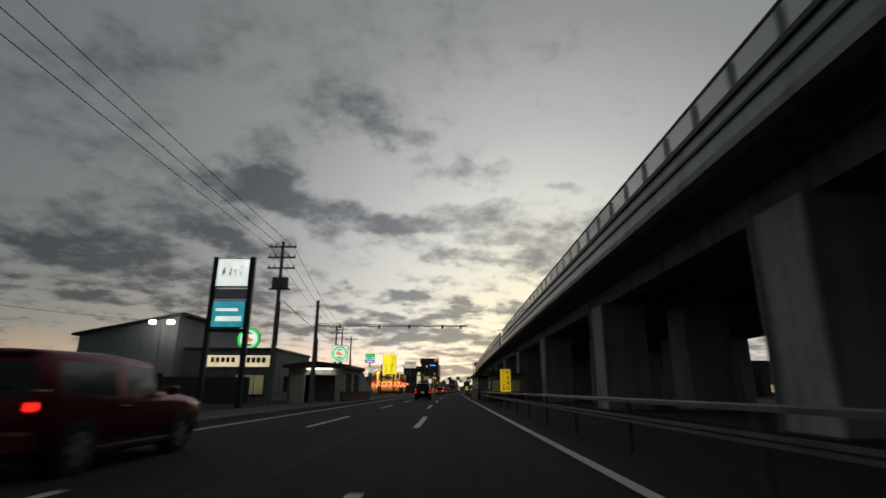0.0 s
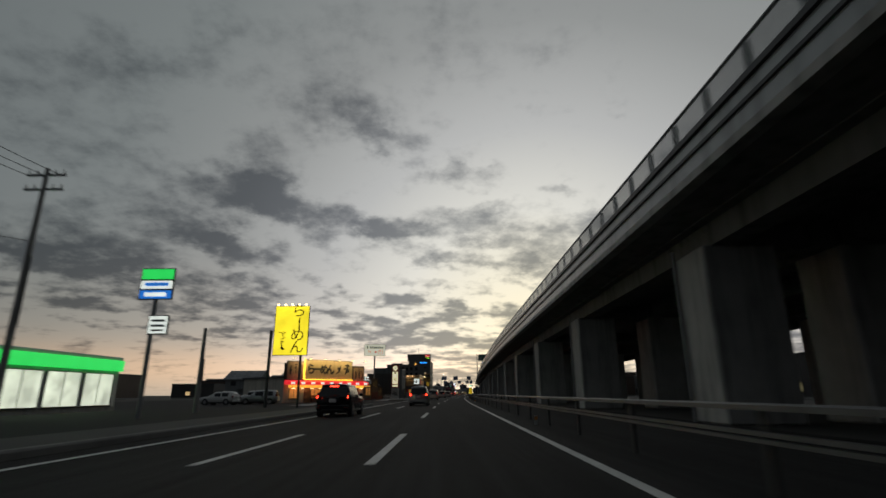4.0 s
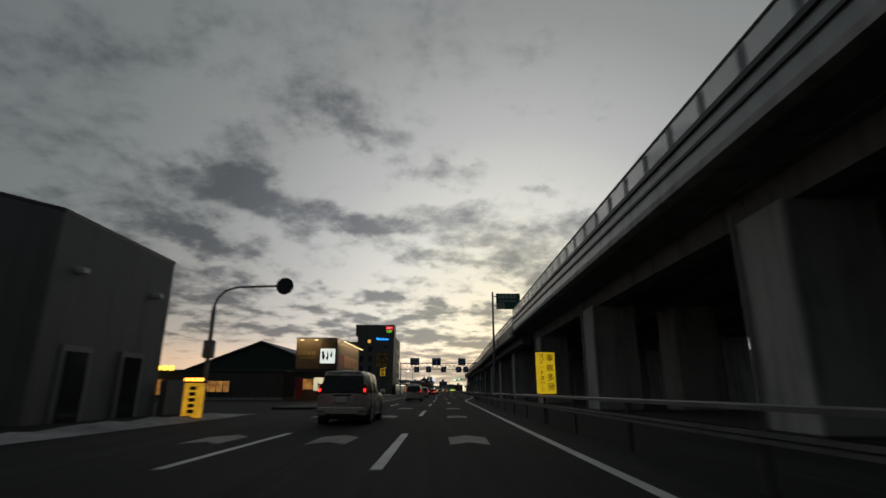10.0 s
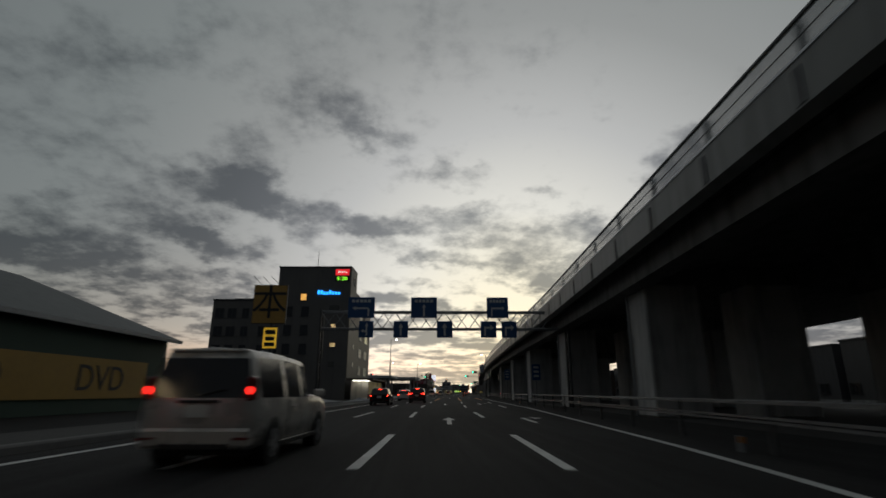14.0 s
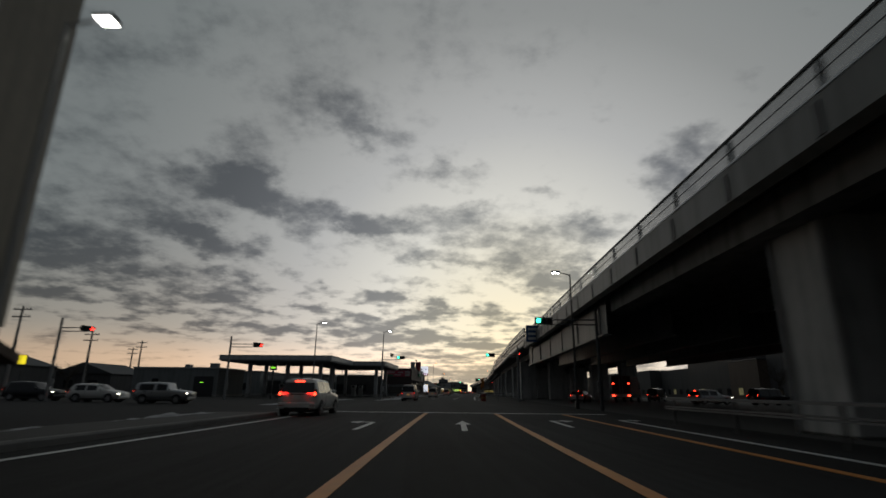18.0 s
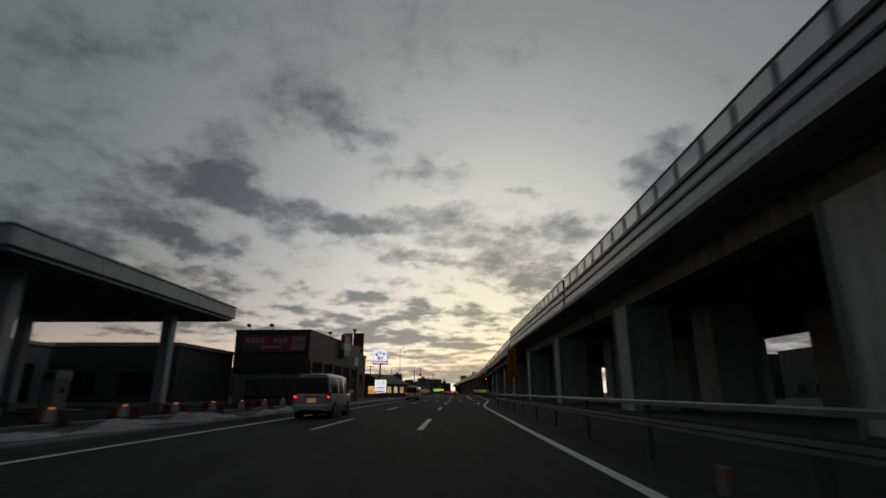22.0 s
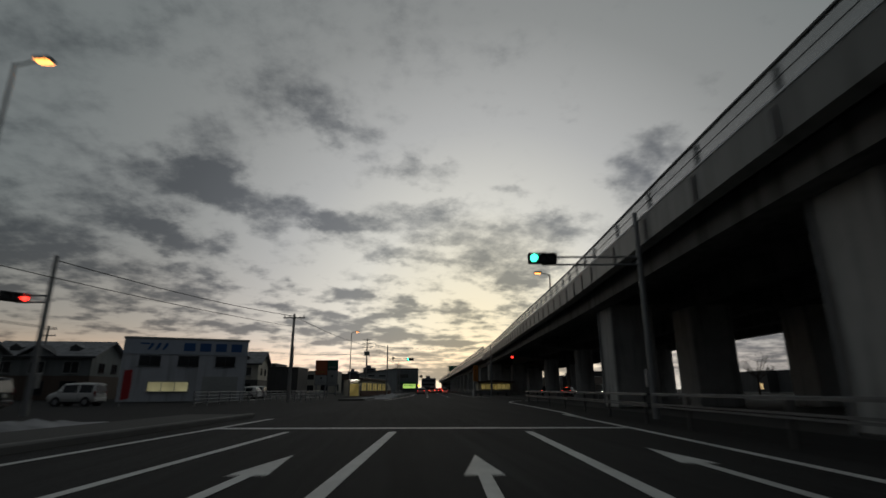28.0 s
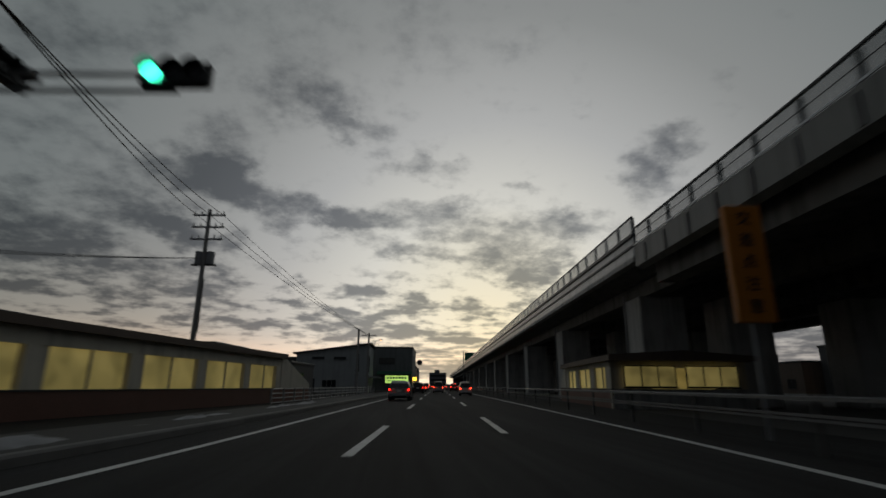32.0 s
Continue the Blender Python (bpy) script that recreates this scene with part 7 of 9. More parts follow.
part("side_banner", B((6.0, 0.6, 3.75), (6.03, 14.4, 5.15)), mat("orange_banner", (0.50, 0.27, 0.12), 0.7, vary=0.25), yk)
part("side_banner_red", B((6.03, 0.6, 3.75), (6.045, 4.3, 5.15)), red_paint, yk)
brush(yk, to_road(5.98, 9.0, 4.45), brown_wall, 73, -3.5, 4.5, -0.35, 0.4, 8, 0.09)
for k in range(2):
    wall_lamp(yk, 2.2 + 1.6 * k, 0.0, 6.25, 0.7)
for k in range(7):
    wall_lamp(yk, 5.95, 1.0 + 2.1 * k, 6.25, 0.7, road=True)
spot(F(233.5, -18.2) @ Matrix.Translation((2.6, -0.75, 6.8)) @ Matrix.Rotation(radians(22), 4, "X"), 40, sx=3.6)
spot(F(233.5, -18.2) @ Matrix.Translation((6.75, 7.5, 6.8)) @ Matrix.Rotation(radians(90), 4, "Z") @ Matrix.Rotation(radians(22), 4, "X"), 150, sx=13.5)
eb = board(yk, at(4.4, -0.5, 1.75), 1.4, 1.5, lit_cream)
brush(eb, at(4.4, -0.5, 1.7), ink, 75, -0.3, 0.3, -0.4, 0.4, 2, 0.07)
part("doorway", B((2.0, 0.12, 0), (5.2, 0.22, 2.3)), warm_deep, yk, "warm lit doorway")
for x in (2.3, 5.5):
    part("red_flag", B((x - 0.33, -0.8, 0.2), (x + 0.33, -0.77, 2.4)), red_cloth, yk)
for k in range(4):
    window(yk, to_road(5.82, 3.0 + 3.0 * k, 2.0), 1.5, 1.2, window_dark, 1)
    part("red_flag", B((6.6, 2.0 + 3.0 * k, 0.3), (6.62, 2.5 + 3.0 * k, 2.2)), red_cloth if k % 2 else sign_dim, yk)
lr = hall("noodle_house", "long low dark eating house with glowing yellow lanterns", F(235, -38), 19.6, 10, 3.1, dark_wall)
for k in range(4):
    part("lantern", B((4.2 + 0.75 * k, -0.3, 3.25), (4.75 + 0.75 * k, -0.05, 3.8), bevel=0.08), bulb_yellow, lr, "glowing yellow lantern")
window(lr, at(4.8, -0.02, 1.4), 2.8, 1.7, warm_deep, 2)
window(lr, at(12.0, -0.02, 1.5), 3.0, 1.2, warm_deep, 3)


def house(s, n, w, d, h, label, wall=None, turn=0.0, snow=True, along="x"):
    b = thing("house", F(s, n, 0, turn), label, "house", "houses behind the lots")
    part("wall", B((0, 0, 0), (w, d, h)), wall or white_wall, b)
    zr = h + 0.26 * (d if along == "x" else w)
    if along == "x":
        part("gable_wall", PR([(0, h), (d, h), (d / 2, zr - 0.1)], 0.05, w - 0.05, "x"), wall or white_wall, b)
    else:
        part("gable_wall", PR([(0, h), (w, h), (w / 2, zr - 0.1)], 0.05, d - 0.05, "y"), wall or white_wall, b)
    gable_roof(b, 0, w, 0, d, h, zr, 0.5, snow_m if snow else roof_dark, along)
    for x in (0.25, 0.72):
        for z in ((1.4, 4.0) if h > 4.5 else (1.5,)):
            window(b, at(w * x, -0.02, z), 1.3, 1.0)
    for z in ((1.4, 4.0) if h > 4.5 else (1.5,)):
        window(b, to_road(w + 0.02, d * 0.5, z), 1.4, 1.0)
    part("porch", B((w * 0.42, -1.0, 2.3), (w * 0.62, 0.0, 2.42)), roof_dark, b)
    return b


house(218, -52, 9, 8, 5.0, "white two-storey house with snow on its roof", cream_wall)
house(230, -60, 10, 9, 4.6, "pale house with snow on its roof")
house(205, -62, 9, 8, 5.2, "grey two-storey house with snow on its roof", grey_wall)
hall("dark_hall", "low dark hall beyond the car park", F(220, -40), 9, 8, 4.0, grey_wall)

# --- video and book shop with a green roof
dv = thing("video_shop", F(257, -40), "big green shop with a low pitched roof and yellow boards", "shop")
part("wall", B((0, 0, 0), (22, 28, 4.2)), mat("green_wall", (0.02, 0.05, 0.035), 0.7, vary=0.15), dv)
part("gable_wall", PR([(0, 4.2), (22, 4.2), (11, 8.3)], 0.0, 0.3), mat("green_wall", (0.02, 0.05, 0.035)), dv)
gable_roof(dv, 0, 22, 0, 28, 4.3, 8.45, 0.5, mat("grey_roof_sheet", (0.09, 0.095, 0.095), 0.6, 0.2, vary=0.15, scale=1.0, stain=0.2))
part("gutter", B((22.5, -0.5, 4.05), (22.7, 28.5, 4.25)), steel_grey, dv)
part("front_board", B((14.5, -0.12, 0.6), (21.5, -0.02, 2.7)), yellow_paint, dv)
words("letters", "DVD", 1.9, ink, dv, Matrix.Translation((18.0, -0.13, 1.62)))
part("side_board", B((22.02, 2, 0.7), (22.1, 26, 2.7)), yellow_paint, dv)
for y in (6, 14, 22):
    words("letters", "DVD", 1.8, ink, dv, Matrix.Translation((22.12, y, 1.65)) @ Matrix.Rotation(radians(90), 4, "Z"))
wb = thing("notice_board", F(259, -13.8), "white notice board with bars of writing on two legs", "sign")
for x in (-0.7, 0.7):
    part("leg", B((x - 0.08, 0, 0), (x + 0.08, 0.12, 1.6)), sign_dim, wb)
nb2 = board(wb, at(0, 0, 2.75), 2.3, 2.6, sign_white)
part("top_strip", B((-1.1, -0.085, 3.75), (1.1, -0.075, 4.0)), sign_blue, nb2)
bars_on(nb2, at(0, 0, 2.75), [(-0.1, 0.65, 1.7, 0.2), (0.2, 0.3, 1.3, 0.12), (-0.4, -0.05, 0.9, 0.1), (0.45, -0.2, 0.8, 0.1), (-0.3, -0.5, 1.0, 0.1), (0.2, -0.85, 1.5, 0.14)], steel_grey)
part("map_line", placed(PR([(-.08, -.5), (.08, -.5), (.2, .5), (.05, .5)], -0.09, -0.078), at(0.1, 0, 2.7)), sign_blue, nb2)
bk = thing("book_sign", F(291.8, -13.9), "square yellow sign with one large black character on a post", "sign")
part("post", T_((0.3, 0.1, 0), (0.3, 0.1, 6.2), 0.14, seg=10), steel_dark, bk)
bkb = board(bk, at(0, 0, 7.75), 2.7, 3.1, mat("ochre_sign_paint", (0.45, 0.26, 0.06), 0.6, vary=0.15))
words("character", "本", 2.9, ink, bkb, Matrix.Translation((0, -0.09, 7.75)))
sub = board(bk, at(0.25, 0, 5.1), 1.15, 1.7, lit("dull_lit_yellow", (1.0, 0.58, 0.05), 0.30, 0.4, 1.2))
bars_on(sub, at(0.25, 0, 5.1), [(0, 0.45, 0.8, 0.35), (0, -0.05, 0.7, 0.3), (0, -0.5, 0.8, 0.3)], ink)
for k in range(3):
    part("rod", T_((-0.8 + 0.7 * k, 0, 9.35), (-1.3 + 0.7 * k, -0.5, 9.9), 0.02, seg=5), steel_dark, bk)

# --- office block
tk_wall = mat("office_tiles", (0.135, 0.130, 0.122), 0.65, vary=0.12, scale=2.5, stain=0.12)
# warm lamp light on the side wall is put into this tint
tk_side = mat("office_side_lamplit", (0.21, 0.185, 0.145), 0.6, vary=0.12, scale=2.0, stain=0.15)
of = thing("office_block", F(331, -26.2), "dark five-storey office block with a lit name and clock", "office block")
part("wall", B((0, 0, 0), (10.9, 21, 17.2)), tk_wall, of)
part("top_wall", B((-0.6, 0, 17.2), (10.9, 5, 20.4)), tk_wall, of)
part("side_wall", B((10.9, 0.0, 3.0), (11.05, 21, 17.2)), tk_side, of)
part("side_wall_top", B((10.9, 0.0, 17.2), (11.05, 5, 20.4)), tk_side, of)
part("coping", B((-0.1, -0.1, 17.2), (-0.6, 21.1, 17.45)), steel_dark, of)
part("coping", B((-0.7, -0.1, 20.4), (11.1, 5.1, 20.6)), steel_dark, of)
part("wing_wall", B((-11.4, 1.5, 0), (0, 19, 15.3)), tk_wall, of)
part("wing_coping", B((-11.5, 1.4, 15.3), (0.0, 19.1, 15.55)), steel_dark, of)
part("roof_house", B((-9.5, 5, 15.35), (-4, 11, 16.3)), steel_dark, of)
part("antenna", T_((5.0, 2, 20.4), (5.0, 2, 24.0), 0.05, 0.02, 6), steel_dark, of)
part("roof_mast", T_((-7.5, 5, 15.3), (-7.5, 5, 16.9), 0.04, seg=6), steel_dark, of)
bars_on(of, at(7.6, 0.0, 16.2), [(-1.62 + 0.46 * k, 0.0 + (0.14 if k in (0, 1, 4) else 0), 0.32, 0.62 if k in (0, 1, 4) else 0.42) for k in range(8)], neon_blue, 0.12)
tb = board(of, at(9.6, -0.1, 19.6), 2.3, 1.1, lit_red)
brush(tb, at(9.6, -0.1, 19.6), lit_white, 81, -0.8, 0.8, -0.15, 0.2, 5, 0.1)
cl = part("clock_panel", B((8.45, -0.12, 18.15), (10.75, -0.02, 19.0)), black_plastic, of)
for x, ch in ((-0.62, "5"), (-0.25, ":"), (0.12, "2"), (0.62, "0")):
    words("clock_digit", ch, 0.85, led_green, cl, Matrix.Translation((9.6 + x, -0.13, 18.55)))
for zi, z in enumerate((4.6, 7.5, 10.4, 13.3)):
    for x in (-10.2, -8.2, -6.0, -3.2, -1.0):
        window(of, at(x, 1.48, z), 1.3 if x < -7 else 1.0, 1.4, window_dark, 1)
    for x in (1.4, 4.0):
        window(of, at(x, -0.02, z), 1.1, 1.5, window_dark, 0)
    window(of, at(8.6, -0.02, z + 0.6), 0.8 if zi != 3 else 1.5, 0.6, warm_soft if zi in (1, 2) else pane_grey, 0)
    for y, w in ((4.2, 1.0), (10.4, 2.4), (16.2, 3.0)):
        wm_ = lit("office_window", (0.62, 0.58, 0.44), 0.06, 0.5, 0.5) if (zi, y) != (2, 16.2) else lit("office_window_on", (0.95, 0.85, 0.5), 0.22, 0.8, 1.2)
        window(of, to_road(11.07, y, z + (0.7 if y < 5 else 0.0)), w, 0.7 if y < 5 else 1.4, wm_, 0 if y < 5 else 2, steel_grey)
window(of, at(3.6, -0.02, 15.6), 0.9, 1.0, warm_lamp, 0)
window(of, to_road(11.07, 2.4, 18.6), 0.5, 1.2, pane_grey, 0)
window(of, to_road(11.07, 3.6, 18.6), 0.5, 1.2, pane_grey, 0)
# street-level passage with an awning along the road
pw = thing("arcade", F(330, -14.2), "street-level glazed passage with a projecting flat roof", "arcade")
part("wall", B((0, 0, 0), (2.6, 17, 2.7)), cream_wall, pw)
part("base_wall", B((2.55, 0, 0), (2.75, 17, 0.8)), brown_base, pw)
part("roof", B((-0.5, -1.2, 2.8), (3.5, 15, 3.05), bevel=0.03), brown_wall, pw)
part("roof_slope", PR([(15, 2.8), (18, 1.6), (18, 1.85), (15, 3.05)], -0.2, 3.2, "x"), brown_wall, pw)
for k in range(3):
    window(pw, to_road(2.64, 2.4 + 4.6 * k, 1.72), 4.1, 1.75, lit("arcade_window", (0.66, 0.54, 0.24), 0.065, 0.6, 0.6), 2, cream_wall)
part("ceiling_tube", B((0.4, -1.0, 2.68), (2.6, -0.85, 2.75)), tube_lamp, pw, "glowing tube light")
part("ceiling_tube", B((0.9, -0.5, 2.68), (2.9, -0.35, 2.75)), tube_lamp, pw, "glowing tube light")

# --- low cream shop beyond the first underpass entrance
ls_ = hall("cream_shop", "low cream shop with a dark roof and dull windows", F(58, -22), 5.2, 13, 2.8, cream_wall, roof_dark, parapet=0.3)
for k in range(4):
    window(ls_, to_road(5.22, 1.8 + 3.1 * k, 1.6), 2.2, 1.2, pane_dull, 1)
window(ls_, at(2.6, -0.02, 1.5), 2.4, 1.2, pane_dull, 1)

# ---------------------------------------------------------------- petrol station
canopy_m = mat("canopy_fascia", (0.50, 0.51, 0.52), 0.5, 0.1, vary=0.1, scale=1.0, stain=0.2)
# soffit much darker than the fascia: shade under the roof put into its colour
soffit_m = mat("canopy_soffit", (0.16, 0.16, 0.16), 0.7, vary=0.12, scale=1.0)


def canopy(m, w, d, posts_at, label):
    """A flat forecourt roof with a stepped fascia on square pillars; origin at its near left corner."""
    c = thing("canopy", m, label, "canopy")
    part("fascia", B((0, 0, 5.32), (w, d, 5.98), bevel=0.04), canopy_m, c, "grey-white stepped fascia")
    part("lower_band", B((0.14, 0.14, 5.18), (w - 0.14, d - 0.14, 5.32)), steel_grey, c)
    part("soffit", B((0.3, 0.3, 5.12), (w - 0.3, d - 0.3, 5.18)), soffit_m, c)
    part("cap", B((-0.05, -0.05, 5.98), (w + 0.05, d + 0.05, 6.05)), canopy_m, c)
    for x, y in posts_at:
        part("pillar", B((x - 0.27, y - 0.27, 0), (x + 0.27, y + 0.27, 5.12), bevel=0.04), canopy_m, c)
        part("pillar_base", B((x - 0.34, y - 0.34, 0), (x + 0.34, y + 0.34, 0.5), bevel=0.02), concrete_dark, c)
    for x in np.arange(2.5, w - 1, 4.2):
        for y in np.arange(2.5, d - 1, 4.2):
            part("lamp_panel", B((x - 0.4, y - 0.4, 5.09), (x + 0.4, y + 0.4, 5.12)), sign_dim, c)
    return c


canopy(F(410, -36), 17, 15, [(3.0, 4.5), (9.0, 4.5), (14.2, 4.5), (3.0, 11), (9.0, 11), (14.2, 11)], "broad grey-white petrol station canopy on square pillars")
canopy(F(424.6, -26), 12.6, 16.4, [(2.6, 3.2), (10.6, 2.6), (2.6, 12.8), (10.6, 12.8)], "second grey-white petrol station canopy nearer the road")


def pump(s, n):
    p = thing("fuel_pump", F(s, n), "grey fuel pump with hoses on a raised island", "fuel pump", "pumps under the canopy")
    part("island", B((-0.6, -1.6, 0), (0.6, 1.6, 0.15), bevel=0.05), kerb_m, p)
    part("body", B((-0.35, -0.5, 0.15), (0.35, 0.5, 1.55), bevel=0.04), sign_dim, p)
    part("head", B((-0.38, -0.55, 1.55), (0.38, 0.55, 2.05), bevel=0.05), canopy_m, p)
    part("display", B((-0.25, -0.565, 1.6), (0.25, -0.552, 1.95)), black_plastic, p)
    for x in (-0.4, 0.4):
        part("hose", T_((x, 0.1, 1.7), (x * 1.35, 0.1, 0.5), 0.025, seg=6), rubber, p)
        part("nozzle", B((x - 0.05, -0.1, 0.95), (x + 0.05, 0.1, 1.2), bevel=0.02), black_plastic, p)
    return p


pp = pump(416, -27)
for s, n in ((420, -22.5), (430, -20), (436, -20), (421, -30)):
    copy_thing(pp, F(s, n))
kk = hall("kiosk", "low grey petrol station kiosk with dark windows", F(432, -38), 11, 12, 3.9, grey_wall, canopy_m)
for k in range(3):
    window(kk, at(2.0 + 3.4 * k, -0.02, 1.6), 2.8, 2.2, window_dark, 1)
for k in range(3):
    window(kk, to_road(11.02, 2.2 + 3.6 * k, 1.6), 2.8, 2.2, window_dark, 1)
part("service_band", B((-0.05, -0.08, 3.0), (11.05, -0.02, 3.7)), sign_dim, kk)
bk2 = hall("low_store", "long low dark store with snow on its roof", F(446, -41), 21.5, 9, 4.1, dark_wall, snow_m, parapet=0.3)
for k in range(5):
    window(bk2, at(2.4 + 4.1 * k, -0.03, 1.7), 2.4, 1.3, window_dark, 2)
bk3 = hall("low_store", "low grey store behind the petrol station", F(440, -66), 24, 10, 4.6, grey_wall)
for k in range(5):
    window(bk3, at(2.6 + 4.6 * k, -0.03, 1.7), 2.2, 1.3, pane_dull if k == 3 else window_dark, 1)
wk = hall("car_wash", "low white service building with a dark doorway", F(411, -49.5), 13.2, 9, 4.0, grey_wall, sign_dim)
part("shutter", B((9.6, -0.05, 0), (12.6, 0.0, 2.9)), steel_dark, wk)
window(wk, at(3.6, -0.02, 2.0), 0.9, 1.0)
part("door", B((1.2, -0.05, 0), (2.1, 0.0, 2.0)), steel_dark, wk)
part("shop_light", B((10.6, -0.07, 2.0), (11.0, -0.05, 2.1)), led_green, wk)
part("roof_tank", B((6.2, 3, 4.2), (7.0, 4, 4.8), bevel=0.05), steel_grey, wk)
part("roof_tank", B((10.2, 3, 4.2), (11.4, 4, 5.0), bevel=0.05), steel_grey, wk)
pr_ = thing("price_sign", F(395.5, -22), "dark price sign with green glowing digits on a post", "sign")
part("post", B((-0.07, -0.07, 0), (0.07, 0.07, 3.3)), steel_dark, pr_)
board(pr_, at(0, 0, 3.75), 0.8, 0.95, black_plastic)
bars_on(pr_, at(0, 0, 3.6), [(-0.2, 0, 0.12, 0.2), (0, 0, 0.12, 0.2), (0.2, 0, 0.12, 0.2)], led_green)
kw = thing("forecourt_kerb", Matrix.Identity(4), "low pale kerb and planting edge round the forecourt", "kerb", kind="structure")
for k in range(16):
    part("kerb_stone", SW([(-0.25, -0.01), (0.05, -0.01), (0.05, 0.2), (-0.2, 0.22)], 412 + 2.1 * k, 414 + 2.1 * k, 3.0, lambda s: -10.3), kerb_m, kw)

# ---------------------------------------------------------------- drug store
ds_brown = mat("store_panels", (0.060, 0.045, 0.042), 0.6, vary=0.15, scale=1.5, stain=0.1)
pink_face = mat("pink_sign_face", (0.36, 0.035, 0.065), 0.5, vary=0.15)
ds = thing("drug_store", F(453.0, -12.3, 0, -2.5), "dark brown drug store with a pink-red name board and tall windows", "shop")
part("wall", B((-6.2, 0, 0), (0, 18, 2.6)), grey_wall, ds)
part("upper_wall", B((-6.35, -0.15, 2.6), (0.12, 18.1, 6.0)), ds_brown, ds)
part("cap", B((-6.42, -0.22, 6.0), (0.2, 18.2, 6.12)), steel_dark, ds)
nbd = board(ds, at(-2.9, -0.2, 4.95), 5.6, 1.45, pink_face)
part("green_strip", B((-5.6, -0.30, 4.32), (-4.0, -0.285, 4.75)), green_paint, nbd)
bars_on(nbd, at(-2.9, -0.2, 4.95), [(-2.3 + 0.42 * k, 0.28, 0.3, 0.42) for k in range(4)] + [(0.1 + 0.42 * k, 0.25, 0.3, 0.36) for k in range(3)] + [(-0.2, -0.3, 1.6, 0.22)], sign_dim)
part("hours_panel", B((-1.35, -0.30, 4.4), (-0.25, -0.285, 5.5)), sign_dim, nbd)
words("letters", "24h", 0.62, pink_face, nbd, Matrix.Translation((-0.8, -0.31, 4.95)))
for k in range(6):
    y = 0.35 + 3.3 * k
    part("pillar", B((-0.02, y - 0.28, 0), (0.22, y + 0.28, 3.7), bevel=0.02), ds_brown, ds)
    if k < 5:
        window(ds, to_road(0.14, y + 1.65, 2.25), 2.5, 2.5, window_dark, 1)
part("base_wall", B((0.0, 0.1, 0), (0.16, 17.9, 0.75)), ds_brown, ds)
window(ds, at(-2.9, -0.03, 1.35), 0.01 + 4.4, 1.3, pane_grey, 3)
pj = part("projecting_sign", B((0.2, 9.4, 4.5), (0.5, 11.8, 6.75), bevel=0.03), steel_dark, ds)
pjm = Matrix.Translation((0.5, 10.6, 0.4)) @ Matrix.Rotation(radians(90), 4, "Z")
part("side_panel", placed(B((-1.15, -0.02, 4.15), (1.15, -0.005, 4.85)), pjm), mat("bright_green_paint", (0.03, 0.22, 0.10), 0.5), pj)
part("side_panel", placed(B((-1.15, -0.02, 4.85), (1.15, -0.005, 5.45)), pjm), sign_white, pj)
part("side_panel", placed(B((-1.15, -0.02, 5.45), (1.15, -0.005, 6.3)), pjm), mat("bright_red_paint", (0.42, 0.05, 0.04), 0.5), pj)
bars_on(pj, pjm @ at(0, 0, 0), [(-0.5, 5.9, 0.9, 0.12), (0.4, 5.75, 0.8, 0.1), (0, 5.15, 1.4, 0.2), (0.1, 4.5, 1.3, 0.14)], sign_dim, 0.035)
part("front_green", B((0.16, 9.37, 4.55), (0.54, 9.4, 5.25)), mat("bright_green_paint", (0.03, 0.22, 0.10)), pj)
part("front_white", B((0.16, 9.37, 5.25), (0.54, 9.4, 5.85)), sign_white, pj)
part("front_red", B((0.16, 9.37, 5.85), (0.54, 9.4, 6.7)), mat("bright_red_paint", (0.42, 0.05, 0.04)), pj)
part("poster", B((0.12, 15.4, 3.9), (0.16, 17.4, 4.9)), sign_white, ds)
for x, y in ((-5.2, 0), (-3.2, 0), (0.1, 6), (0.1, 14)):
    lm = part("roof_spot", T_((x, y, 6.1), (x, y - 0.35, 6.45), 0.03, seg=6), steel_dark, ds)
    part("spot_head", B((x - 0.14, y - 0.5, 6.35), (x + 0.14, y - 0.22, 6.6), bevel=0.04), steel_dark, lm)
bb = hall("brown_block", "plain brown block behind the drug store", F(471.5, -18.5), 6.6, 6, 5.3, brown_wall)
window(bb, to_road(6.62, 3, 2.6), 1.6, 1.2)
tall_dark = thing("panel_sign", F(484.2, -15.5), "two-panel vertical sign, grey-green and dark red, on one post", "sign")
part("post", T_((0.55, 0.2, 0), (0.55, 0.2, 9.9), 0.14, seg=10), steel_dark, tall_dark)
part("cap", B((0.25, 0.0, 9.75), (0.85, 0.4, 9.9)), steel_dark, tall_dark)
pa = board(tall_dark, at(-0.35, 0, 6.95), 1.25, 4.7, mat("sign_grey_green", (0.20, 0.235, 0.23), 0.5, vary=0.15), depth=0.25)
bars_on(pa, at(-0.35, -0.06, 6.95), [(-0.15 + 0.32 * (k % 2), 1.9 - 0.62 * (k // 2), 0.22, 0.42) for k in range(8)], sign_dim)
bars_on(pa, at(-0.35, -0.06, 6.95), [(0.1, -0.8 - 0.5 * k, 0.4, 0.36) for k in range(3)], green_paint)
pc = board(tall_dark, at(1.35, 0, 6.95), 1.25, 4.7, mat("sign_dark_red", (0.22, 0.03, 0.04), 0.5, vary=0.15), depth=0.25)
bars_on(pc, at(1.35, -0.06, 6.95), [(0.0, 1.85 - 0.6 * k, 0.42, 0.4) for k in range(7)], red_paint)

